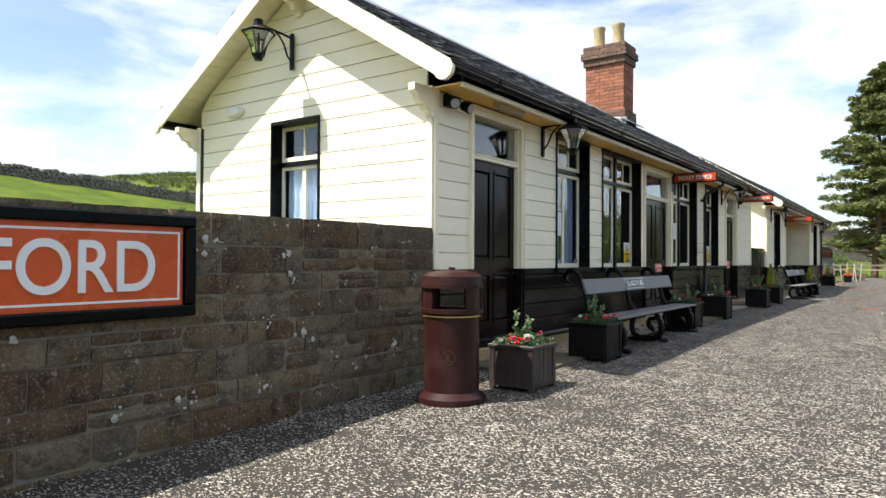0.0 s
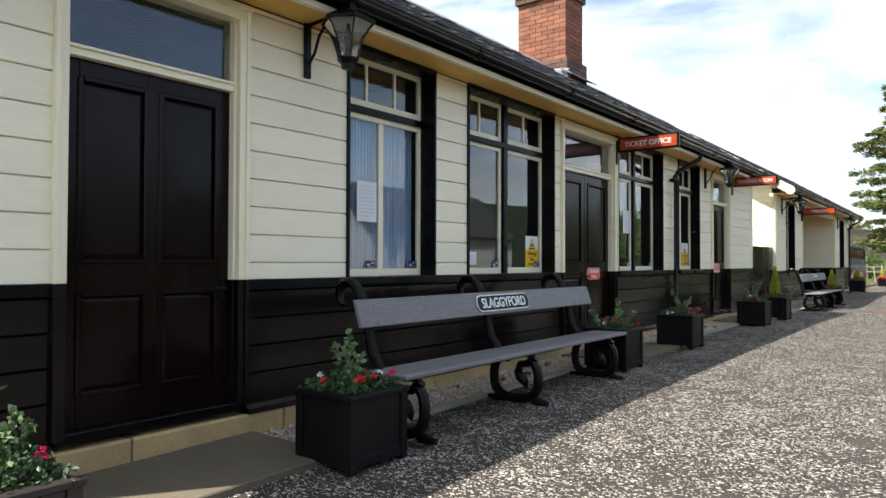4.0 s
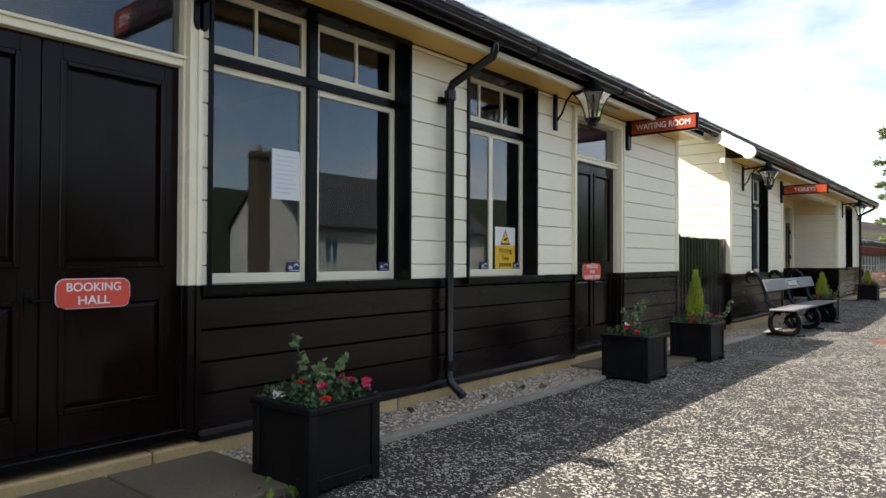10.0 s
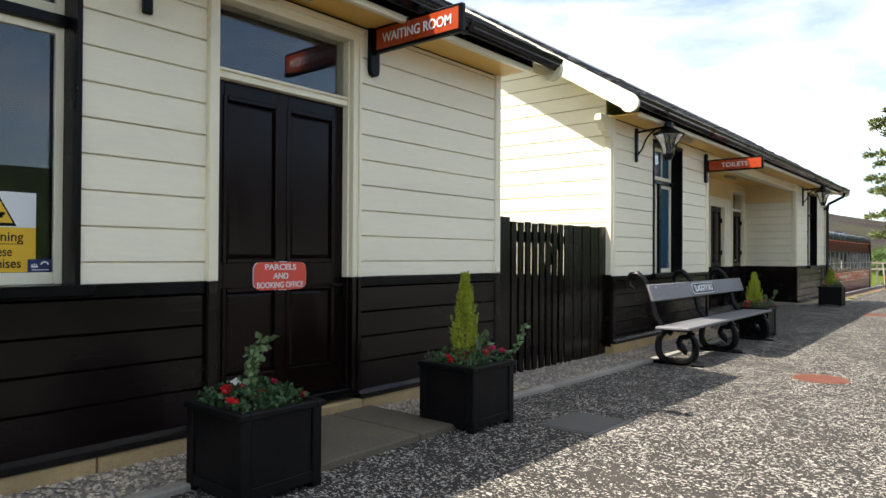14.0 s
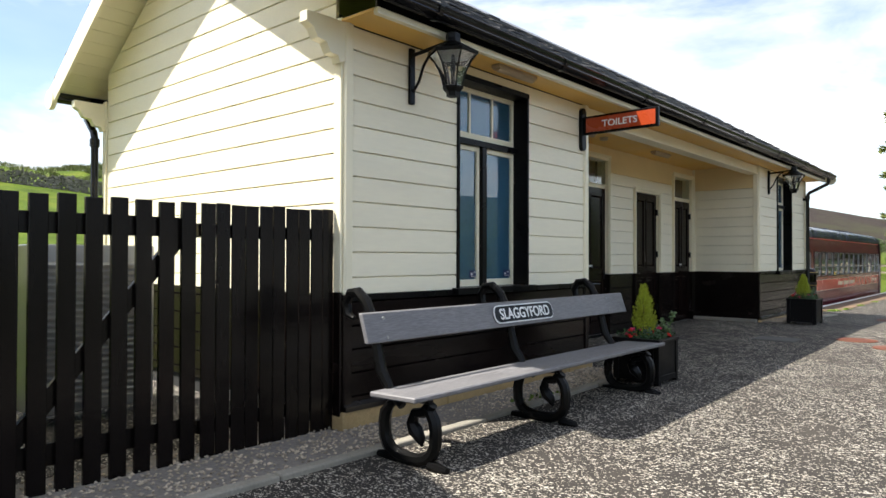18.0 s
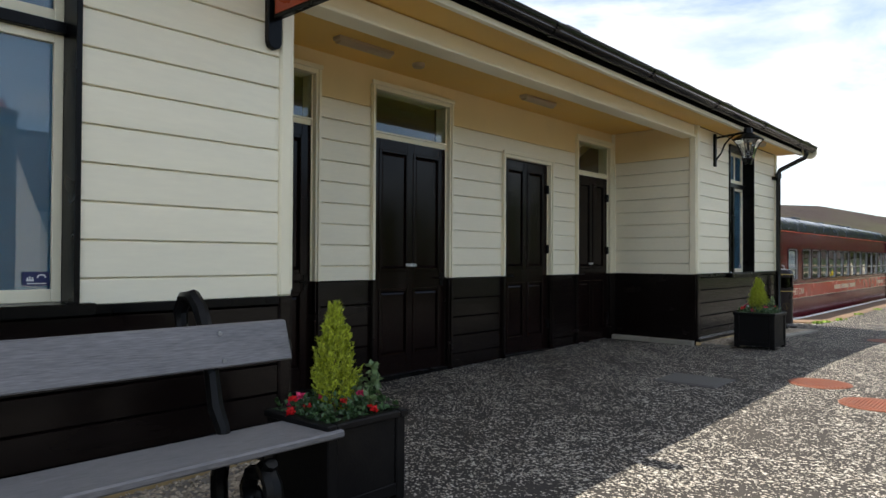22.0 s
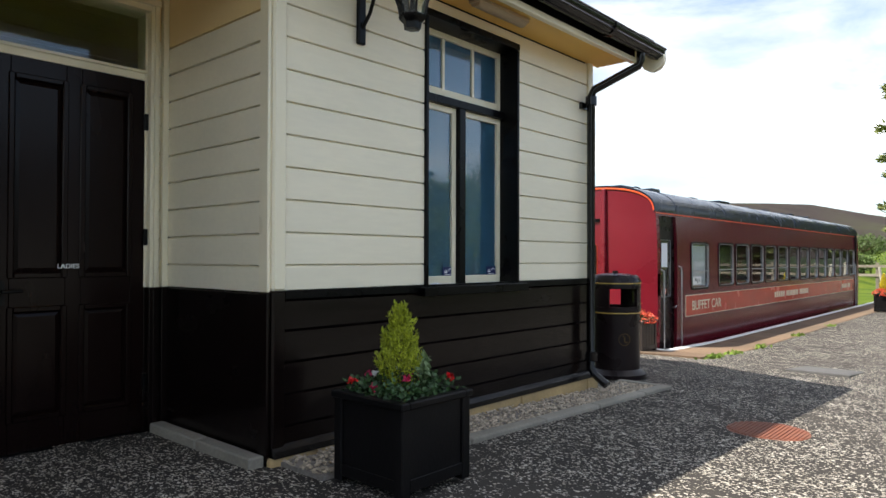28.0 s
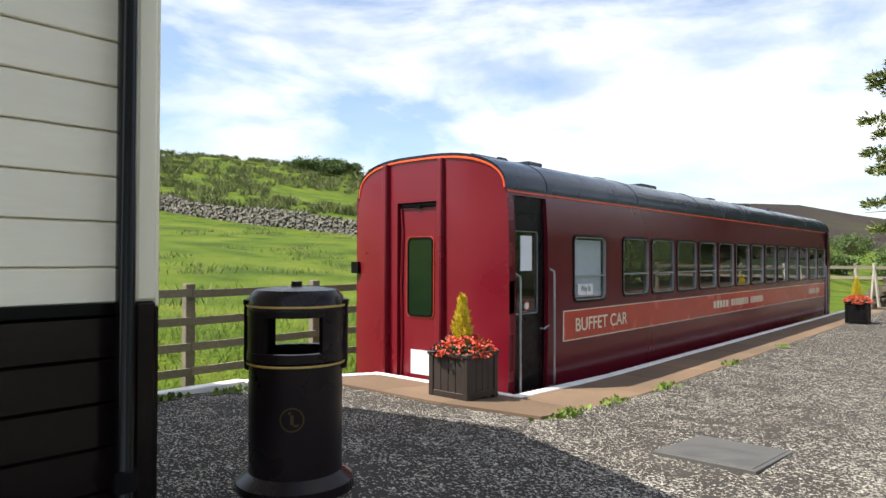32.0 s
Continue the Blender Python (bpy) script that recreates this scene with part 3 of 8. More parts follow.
def lettering(text, size, mat, place, name, parent, depth=0.004, squeeze=1.0, bold=0.0, width=None, space=1.0):
    """Raised letters; place is the matrix of their middle."""
    cu = bpy.data.curves.new(name, 'FONT')
    cu.body, cu.size, cu.extrude = text, size, depth / 2
    cu.align_x, cu.align_y, cu.offset = 'CENTER', 'CENTER', bold
    cu.space_character = space
    cu.space_line = 0.85
    tmp = bpy.data.objects.new("tmp", cu)
    scene.collection.objects.link(tmp)
    bpy.context.view_layer.update()
    me = bpy.data.meshes.new_from_object(tmp.evaluated_get(bpy.context.evaluated_depsgraph_get()))
    bpy.data.objects.remove(tmp)
    bpy.data.curves.remove(cu)
    xs = [v.co.x for v in me.vertices]
    ys = [v.co.y for v in me.vertices]
    k = width / (max(xs) - min(xs)) if width else squeeze
    cy = (max(ys) + min(ys)) / 2
    cx = (max(xs) + min(xs)) / 2
    for v in me.vertices:
        v.co = place @ Vector(((v.co.x - cx) * k, v.co.y - cy, v.co.z))
    me.materials.clear()
    me.materials.append(mat)
    ob = new(name, me)
    bpy_parent(ob, parent)
    return ob


def facing_x(x, y, z):
    """Writing that is read by someone who looks along -x."""
    return Matrix(((0, 0, 1, x), (1, 0, 0, y), (0, 1, 0, z), (0, 0, 0, 1)))


def facing_y(x, y, z):
    """Writing that is read by someone who looks along +y."""
    return Matrix(((1, 0, 0, x), (0, 0, -1, y), (0, 1, 0, z), (0, 0, 0, 1)))


def ground_z(y):
    ys = (-30, 0, 3, 6, 10, 13, 20, 22, 25, 28, 31.7, 35, 37, 38.7, 41, 42.5, 44, 60, 200)
    zs = (-0.3, -0.22, -0.16, -0.08, -0.02, 0, 0, -0.03, -0.06, -0.02, 0.03, 0.06, 0.0, -0.05, -0.12, -0.23, -0.27, -0.28, -0.28)
    return float(np.interp(y, ys, zs))


WALL = -4.55          # face of the cream boards
PORCH = -5.80         # face of the porch's back wall
BACK = -8.86
RIDGE = -6.67
SLOPE = 0.63
HALF = 2.58          # from the ridge to the edge of the slates
EAVE_Z, EDGE_Z = 3.06, 3.205   # soffit, lower edge of the roof


def roof_z(x):
    return EDGE_Z + SLOPE * (HALF - abs(x - RIDGE))


# ---- walls: frames with openings, and boards ----
def sheet(us, zs, keep, place, shift):
    """A sheet of shared-corner cells with openings, made thick by shift. place(u, z): the outer point."""
    bm = bmesh.new()
    pts = {}

    def at(u, z):
        if (u, z) not in pts:
            pts[u, z] = bm.verts.new(place(u, z))
        return pts[u, z]
    for a, b in zip(us, us[1:]):
        for c, d in zip(zs, zs[1:]):
            if b - a > 1e-5 and d - c > 1e-5 and keep((a + b) / 2, (c + d) / 2):
                bm.faces.new((at(a, c), at(b, c), at(b, d), at(a, d)))
    ext = bmesh.ops.extrude_face_region(bm, geom=bm.faces[:])
    bmesh.ops.translate(bm, vec=shift, verts=[e for e in ext["geom"] if isinstance(e, bmesh.types.BMVert)])
    bmesh.ops.recalc_face_normals(bm, faces=bm.faces)
    bm.verts.index_update()
    g = Geo()
    g.v = [tuple(v.co) for v in bm.verts]
    g.f = [tuple(v.index for v in f.verts) for f in bm.faces]
    bm.free()
    return g


def wall_frame(g, axis, c0, c1, u0, u1, z0, z1, holes):
    """A wall with openings, from plane c0 to c1."""
    us = sorted({u0, u1, *[min(max(h[k], u0), u1) for h in holes for k in (0, 1)]})
    zs = sorted({z0, z1, *[min(max(h[k], z0), z1) for h in holes for k in (2, 3)]})
    s = sheet(us, zs, lambda u, z: not any(h[0] < u < h[1] and h[2] < z < h[3] for h in holes),
              (lambda u, z: (c1, u, z)) if axis == 'x' else (lambda u, z: (u, c1, z)), (c0 - c1, 0, 0) if axis == 'x' else (0, c0 - c1, 0))
    return g.add(s.v, s.f)


def board(parent, axis, face, sign, ua, ub, ta, tb, z0, z1, mat, groove=0.013):
    """One shiplap board: a flat face whose upper edge is coved back behind the board above. face: the plane of its front."""
    h = max(z1 - z0, 0.02)
    cut = min(groove, h * 0.4)
    section = [(0.030, z0), (0.004, z0), (0.0, z0 + 0.004), (0.001, z1 - cut), (0.010, z1 - cut * 0.55), (0.021, z1 - 0.001), (0.030, z1)]
    vs = []
    for lo_u, hi_u in ((ua, ta), (ub, tb)):
        for d, z in section:
            u = lo_u + (hi_u - lo_u) * (z - z0) / h
            c = face - sign * d
            vs.append((c, u, z) if axis == 'x' else (u, c, z))
    n = len(section)
    g = Geo()
    g.add(vs, [tuple(range(n))[::-1], tuple(range(n, 2 * n))] + [(k, (k + 1) % n, n + (k + 1) % n, n + k) for k in range(n)])
    return part("board", g, mat, parent)


def clad(parent, axis, face, sign, u0, u1, z0, z1, line, course, holes, mat, limit=None):
    """Courses of boards between holes. line: the height of one joint; limit(z) narrows the run under a sloping roof."""
    k = math.ceil((z0 - line) / course + 1e-6)
    zs = [z0]
    while line + k * course < z1 - 0.03:
        if line + k * course > z0 + 0.03:
            zs.append(line + k * course)
        k += 1
    zs.append(z1)
    for a, b in zip(zs, zs[1:]):
        cuts = sorted((max(q[0], u0), min(q[1], u1), q[2], q[3]) for q in holes if q[2] < b - 0.004 and q[3] > a + 0.004)
        runs, u = [], u0
        for c, d, lo, hi in cuts:
            if c > u + 0.01:
                runs.append((u, c, a, b))
            if hi < b - 0.02:
                runs.append((c, d, hi, b))
            if lo > a + 0.02:
                runs.append((c, d, a, lo))
            u = max(u, d)
        if u < u1 - 0.01:
            runs.append((u, u1, a, b))
        for c, d, lo, hi in runs:
            ta, tb = c, d
            if limit:
                la, lb = limit(lo)
                ma, mb = limit(hi)
                c, d, ta, tb = max(c, la), min(d, lb), max(ta, ma), min(tb, mb)
                if d - c < 0.03:
                    continue
                if tb - ta < 0.005:
                    ta = tb = (ta + tb) / 2
            board(parent, axis, face, sign, c, d, ta, tb, lo, hi - 0.0005, mat)


# ---- windows and doors ----
DEEP = 0.16


def window(parent, y0, y1, z0, z1, split, style, axis='x', face=WALL, film=None):
    """A tall sash window set deep in a black casing. split: height of the transom. style: 'pair' (two lights in one cream frame,
    three above), 'double' (black middle post, two lights above each), 'casement' (black post below, three above)."""
    w = new("window")
    bpy_parent(w, parent)

    def put(g, a0, a1, b0, b1, c0, c1):
        # a: depth behind the face, b: along, c: up
        if axis == 'x':
            g.box(face - a1, face - a0, b0, b1, c0, c1)
        else:
            g.box(b0, b1, face + a0, face + a1, c0, c1)
        return g
    e = 0.028
    part("side_casing", put(Geo(), -0.022, DEEP + 0.05, y0, y0 + e, z0, z1 - 0.03), BLACK, w, "black painted casing", bevel=0.004)
    part("side_casing", put(Geo(), -0.022, DEEP + 0.05, y1 - e, y1, z0, z1 - 0.03), BLACK, w, "black painted casing", bevel=0.004)
    part("head_casing", put(Geo(), -0.026, DEEP + 0.05, y0, y1, z1 - 0.03, z1 + 0.02), BLACK, w, "black painted casing", bevel=0.004)
    sill = Geo()
    put(sill, -0.075, DEEP + 0.05, y0 - 0.06, y1 + 0.06, z0 - 0.05, z0 + 0.012)
    part("sill", sill, BLACK, w, "black painted sill", bevel=0.006)
    ya, yb, za, zb = y0 + e, y1 - e, z0 + 0.012, z1 - 0.03
    rail = Geo()
    put(rail, DEEP - 0.045, DEEP + 0.04, ya, yb, split - 0.03, split + 0.03)
    mid = (ya + yb) / 2
    if style == 'double':
        put(rail, DEEP - 0.045, DEEP + 0.04, mid - 0.04, mid + 0.04, za, split - 0.03)
        put(rail, DEEP - 0.045, DEEP + 0.04, mid - 0.04, mid + 0.04, split + 0.03, zb)
    if style == 'casement':
        put(rail, DEEP - 0.045, DEEP + 0.04, mid - 0.035, mid + 0.035, za, split - 0.03)
    part("transom", rail, BLACK, w, "black transom and post", bevel=0.004)

    def light(b0, b1, c0, c1, bars):
        s = Geo()
        f = 0.045
        put(s, DEEP - 0.005, DEEP + 0.03, b0, b0 + f, c0, c1)
        put(s, DEEP - 0.005, DEEP + 0.03, b1 - f, b1, c0, c1)
        put(s, DEEP - 0.005, DEEP + 0.03, b0 + f, b1 - f, c0, c0 + f + 0.02)
        put(s, DEEP - 0.005, DEEP + 0.03, b0 + f, b1 - f, c1 - f, c1)
        for k in range(1, bars + 1):
            c = b0 + (b1 - b0) * k / (bars + 1)
            hw = 0.014 if c0 > split else 0.032
            put(s, DEEP, DEEP + 0.028, c - hw, c + hw, c0 + f + 0.02, c1 - f)
        part("sash", s, CREAM_TRIM, w, "cream painted sash", bevel=0.003)
        p = Geo()
        put(p, DEEP + 0.012, DEEP + 0.016, b0 + f - 0.005, b1 - f + 0.005, c0 + f, c1 - f + 0.005)
        pane = part("pane", p, GLASS, w)
        pane.visible_shadow = False
        if film:
            q = Geo()
            put(q, DEEP + 0.020, DEEP + 0.026, b0 + f - 0.005, b1 - f + 0.005, c0 + f, c1 - f + 0.005)
            part("film", q, film, w, "obscured blue-grey film")
    if style == 'pair':
        light(ya, yb, za, split - 0.03, 1)
        light(ya, yb, split + 0.03, zb, 2)
    elif style == 'double':
        for a, b in ((ya, mid - 0.04), (mid + 0.04, yb)):
            light(a, b, za, split - 0.03, 0)
            light(a, b, split + 0.03, zb, 1)
    elif style == 'casement':
        for a, b in ((ya, mid - 0.035), (mid + 0.035, yb)):
            light(a, b, za, split - 0.03, 0)
        light(ya, yb, split + 0.03, zb, 2)
    else:
        light(ya, yb, za, split - 0.03, 1)
        light(ya, yb, split + 0.03, zb, 1)
    return w


def door(parent, y0, y1, z0, top_z, bar_z, band, face=WALL, leaves=1, panels=4, handle=True, hinge_side=1, depth=0.085, t=0.078):
    """A panelled door under a glazed light, in a moulded surround that is cream above the band and black below.
    y0, y1: outside of the surround; bar_z None: no light above."""
    d = new("door")
    bpy_parent(d, parent)
    for lo, hi, mat, lab in ((z0, band, BROWN, "black lower surround"), (band, top_z, CREAM_TRIM, "cream moulded surround")):
        for a, s in ((y0, 1), (y1, -1)):
            g = Geo()
            b = a + s * t
            g.box(face - 0.18, face + 0.028, min(a, b), max(a, b), lo, hi)
            part("back_band", Geo().box(face + 0.0285, face + 0.045, min(a, a + s * 0.03), max(a, a + s * 0.03), lo, hi), mat, d, bevel=0.003)
            part("jamb", g, mat, d, lab, bevel=0.004)
            part("door_stop", Geo().box(face - depth + .002, face - .02, min(b, b + s * .016), max(b, b + s * .016), lo, hi), mat, d, bevel=0.003)
    g = Geo()
    g.box(face - 0.18, face + 0.030, y0 + t, y1 - t, top_z - t, top_z)
    g.box(face + 0.027, face + 0.05, y0 - 0.012, y1 + 0.012, top_z - 0.012, top_z + 0.03)
    part("head", g, CREAM_TRIM, d, "cream moulded head", bevel=0.004)
    ya, yb = y0 + t, y1 - t
    dz = top_z - t
    if bar_z:
        g = Geo()
        g.box(face - 0.16, face - 0.03, ya, yb, bar_z - 0.035, bar_z + 0.035)
        g.box(face - 0.05, face - 0.012, ya, yb, bar_z + 0.01, bar_z + 0.03)
        part("transom_bar", g, CREAM_TRIM, d, "cream transom bar", bevel=0.004)
        g = Geo()
        g.box(face - depth - 0.004, face - depth, ya, yb, bar_z + 0.03, top_z - t)
        part("pane", g, GLASS, d).visible_shadow = False
        dz = bar_z - 0.035
    n = leaves
    for k in range(n):
        a, b = ya + (yb - ya) * k / n + 0.003, ya + (yb - ya) * (k + 1) / n - 0.003
        leaf = Geo()
        leaf.box(face - depth - 0.045, face - depth - 0.015, a, b, z0 + 0.03, dz)
        st = 0.10
        f = face - depth
        leaf.box(f - 0.015, f, a, a + st, z0 + 0.03, dz)
        leaf.box(f - 0.015, f, b - st, b, z0 + 0.03, dz)
        mid_z = z0 + (dz - z0) * 0.37
        cols = [(a + st, b - st)]
        if n == 1:
            m = (a + b) / 2
            leaf.box(f - 0.015, f, m - 0.045, m + 0.045, z0 + 0.03, dz)
            cols = [(a + st, m - 0.045), (m + 0.045, b - st)]
        for lo, hi in ((z0 + 0.03, z0 + 0.22), (mid_z, mid_z + 0.19), (dz - 0.11, dz)):
            for c0, c1 in cols:
                leaf.box(f - 0.015, f, c0, c1, lo, hi)
        ob = part("leaf", leaf, DOOR, d, "dark brown panelled leaf", bevel=0.003)
        for c0, c1 in cols:
            for lo, hi in ((z0 + 0.22, mid_z), (mid_z + 0.19, dz - 0.11)):
                # bolection moulding round the sunk panel
                mo = Geo()
                for q0, q1, r0, r1 in ((c0 - .012, c0 + .022, lo - .012, hi + .012), (c1 - .022, c1 + .012, lo - .012, hi + .012), (c0 + .022, c1 - .022, lo - .012, lo + .022), (c0 + .022, c1 - .022, hi - .022, hi + .012)):
                    mo.box(f - .010, f + .011, q0, q1, r0, r1)
                part("moulding", mo, DOOR, d, bevel=0.006)
                p = Geo()
                p.hexa([(f - 0.016, c0 + 0.02, lo + 0.02), (f - 0.016, c1 - 0.02, lo + 0.02), (f - 0.016, c1 - 0.02, hi - 0.02), (f - 0.016, c0 + 0.02, hi - 0.02),
                        (f - 0.006, c0 + 0.05, lo + 0.05), (f - 0.006, c1 - 0.05, lo + 0.05), (f - 0.006, c1 - 0.05, hi - 0.05), (f - 0.006, c0 + 0.05, hi - 0.05)])
                part("panel", p, DOOR, d)
    if handle:
        y = (ya + yb) / 2 - 0.05 if n == 2 else (yb - 0.06 if hinge_side < 0 else ya + 0.06)
        hz = 1.0
        h = Geo()
        h.tube([(face - depth, y, hz), (face - depth + 0.05, y, hz), (face - depth + 0.055, y + (0.1 if n == 2 or hinge_side > 0 else -0.1), hz)], 0.011)
        h.box(face - depth - 0.001, face - depth + 0.008, y - 0.022, y + 0.022, hz - 0.08, hz + 0.06)
        part("handle", h, IRON, d, "black lever handle", smooth=True)
    if depth < .05:
        y = ya if hinge_side < 0 else yb
        for hz in (.32, 1.28, 2.05):
            part("hinge", Geo().box(face - depth, face - .004, y - .022, y + .022, hz, hz + .11), IRON, d, "black butt hinge", bevel=.004)
    g = Geo()
    g.box(face - 0.18, face + 0.02, y0 + 0.02, y1 - 0.02, z0 - 0.03, z0 + 0.03)
    part("threshold", g, BLACK, d, "black weathered threshold", bevel=0.006)
    return d


# ---- roofs ----
def roof(parent, y0, y1, slates_near=(0, 0)):
    """Two slopes with their boards, bargeboards, eaves, gutter and slates."""
    deck = new("roof")
    bpy_parent(deck, parent)
    g = Geo()
    for s in (1, -1):
        n = 17
        for k in range(n):
            u0, u1 = (HALF - 0.04) * k / n + .003, (HALF - 0.04) * (k + 1) / n - .003
            xa, xb = RIDGE + s * u0, RIDGE + s * u1
            part("deck_board", Geo().hexa([(xa, y0, roof_z(xa) - 0.06), (xb, y0, roof_z(xb) - 0.06), (xb, y1, roof_z(xb) - 0.06), (xa, y1, roof_z(xa) - 0.06),
                    (xa, y0, roof_z(xa) - 0.034), (xb, y0, roof_z(xb) - 0.034), (xb, y1, roof_z(xb) - 0.034), (xa, y1, roof_z(xa) - 0.034)]), CREAM_TRIM, deck)
        ex = RIDGE + s * (HALF - 0.04)
        g.hexa([(ex, y0, roof_z(ex) - 0.033), (RIDGE, y0, roof_z(RIDGE) - 0.033), (RIDGE, y1, roof_z(RIDGE) - 0.033), (ex, y1, roof_z(ex) - 0.033),
                (ex, y0, roof_z(ex) - 0.025), (RIDGE, y0, roof_z(RIDGE) - 0.025), (RIDGE, y1, roof_z(RIDGE) - 0.025), (ex, y1, roof_z(ex) - 0.025)])
    part("roof_deck", g, CREAM_TRIM, deck, "cream boarded underside")
    # slates
    rest = Geo()
    cnt = 0
    w, gauge = 0.26, 0.19
    for s in (1, -1):
        rows = 16
        run = HALF + 0.03
        for r in range(rows):
            d0 = run * (1 - r / rows) + 0.02
            d1 = run * (1 - (r + 1) / rows) - 0.03
            off = (r % 2) * w / 2
            k = 0
            y = y0 - off
            while y < y1:
                a, b = max(y + 0.004, y0 - 0.02), min(y + w - 0.004, y1 + 0.02)
                y += w
                if b - a < 0.03:
                    continue
                j = random.uniform(-0.012, 0.014)
                q = random.uniform(0, 0.016) if random.random() < .8 else random.uniform(.01, .035)
                xa, xb = RIDGE + s * (d0 + j), RIDGE + s * max(d1, 0.0)
                za = EDGE_Z + SLOPE * (HALF - d0) + q
                zb = EDGE_Z + SLOPE * (HALF - max(d1, 0))
                t0, t1 = 0.028, 0.004
                p = [(xa, a, za), (xb, a, zb), (xb, b, zb), (xa, b, za), (xa, a, za + t0 - 0.014), (xb, a, zb + t1), (xb, b, zb + t1), (xa, b, za + t0 - 0.014)]
                p = [(x, yy, z + (0.012 if i in (0, 3, 4, 7) else 0)) for i, (x, yy, z) in enumerate(p)]
                if s == 1 and r < 5 and slates_near[0] < y < slates_near[1] and cnt < 290:
                    cnt += 1
                    part("slate", Geo().hexa(p), SLATE, deck)
                else:
                    rest.hexa(p)
    tagged(part("slating", rest, SLATE, deck, "courses of grey slates"), kind="stuff")
    rz = roof_z(RIDGE)
    y = y0
    while y < y1 - 0.05:
        b = min(y + 0.45, y1)
        tile = Geo()
        tile.prism([(-0.16, rz - 0.055), (-0.02, rz + 0.055), (0.02, rz + 0.055), (0.16, rz - 0.055), (0.15, rz - 0.075), (0, rz + 0.02), (-0.15, rz - 0.075)], lambda u, v, q: (RIDGE + u, q, v), y, b - 0.008)
        part("ridge_tile", tile, LEAD, deck)
        y = b
    # bargeboards, one to each slope at each end
    for yy in (y0 - 0.025, y1):
        for s in (1, -1):
            g = Geo()
            xo, xi = RIDGE + s * (HALF + 0.02), RIDGE
            zo, zi = roof_z(xo), roof_z(RIDGE)
            dp = 0.24
            g.prism([(xo, zo + 0.015), (xi, zi + 0.015), (xi, zi - dp), (xo - s * 0.02, zo - dp + 0.02), (xo, zo - dp + 0.05)], lambda u, v, q: (u, q, v), yy, yy + 0.028)
            # rounded foot of the board
            foot = [(xo - s * 0.03 + 0.115 * math.cos(a), zo - 0.10 + 0.115 * math.sin(a)) for a in [k * math.pi / 8 for k in range(16)]]
            g.prism(foot, lambda u, v, q: (u, q, v), yy - 0.012, yy + 0.04)
            part("bargeboard", g, CREAM_TRIM, deck, "cream bargeboard with rounded foot")
    # eaves: soffit, fascia, gutter
    for s in (1, -1):
        wx = WALL if s == 1 else BACK
        fx = RIDGE + s * (HALF - 0.09)
        # soffit carries the eaves' warm shade in its orange colour
        g = Geo()
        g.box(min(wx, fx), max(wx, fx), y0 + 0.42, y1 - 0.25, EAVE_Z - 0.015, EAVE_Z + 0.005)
        part("soffit", g, SOFFIT, deck, "boarded soffit, cream turned orange for warm shade")
        g = Geo()
        g.box(min(fx, fx + s * 0.02), max(fx, fx + s * 0.02), y0 + 0.42, y1 - 0.25, EAVE_Z + 0.005, EDGE_Z - 0.03)
        part("fascia", g, GUTTER, deck, "black fascia board")
        g = Geo()
        g.box(min(fx - s * .02, fx + s * .03), max(fx - s * .02, fx + s * .03), y0 + 0.42, y1 - 0.25, EAVE_Z - 0.045, EAVE_Z + 0.004)
        part("eaves_bead", g, CREAM_TRIM, deck, "cream bead under the gutter", bevel=0.004)
        gx, gz, gr = fx + s * 0.112, EDGE_Z - 0.035, 0.088
        arc = [(gr * math.cos(a), gr * math.sin(a)) for a in [math.pi + k * math.pi / 10 for k in range(11)]]
        inner = [(0.88 * u, 0.88 * v) for u, v in reversed(arc)]
        g = Geo()
        prof = arc + inner
        g.prism(prof, lambda u, v, q: (gx + u, q, gz + v), y0 - 0.02, y1 + 0.02)
        g.tube([(gx + gr, y0 - 0.02, gz), (gx + gr, y1 + 0.02, gz)], 0.009, 6)
        for k in (2.3, 4.6):
            g.tube([(gx + s * gr * math.cos(k * .3), y0 - 0.02, gz - gr * math.sin(k * .3)), (gx + s * gr * math.cos(k * .3), y1 + 0.02, gz - gr * math.sin(k * .3))], 0.011, 6)
        g.prism([(0.9 * u, 0.9 * v) for u, v in arc], lambda u, v, q: (gx + u, q, gz + v), y0 - 0.02, y0 - 0.012)
        g.prism([(0.9 * u, 0.9 * v) for u, v in arc], lambda u, v, q: (gx + u, q, gz + v), y1 + 0.012, y1 + 0.02)
        y = y0 + 0.9
        while y < y1:
            g.prism([(1.12 * u, 1.12 * v) for u, v in arc] + inner, lambda u, v, q: (gx + u, q, gz + v), y, y + 0.05)
            y += 1.83
        part("gutter", g, GUTTER, deck, "black half-round gutter", smooth=True)
    return deck


def corbel(parent, x, y, z, s, along='y'):
    """A shaped bracket under the verge, at the wall's corner."""
    g = Geo()
    prof = [(0, 0), (0, 0.30), (0.36, 0.30), (0.36, 0.22), (0.30, 0.19), (0.26, 0.12), (0.18, 0.11), (0.14, 0.04), (0.07, 0.03), (0.05, -0.02)]
    g.prism(prof, lambda u, v, q: (x + s * q, y - u, z + v), 0.0, 0.09)
    return part("verge_bracket", g, CREAM_TRIM, parent, "cream shaped verge bracket", bevel=0.004)


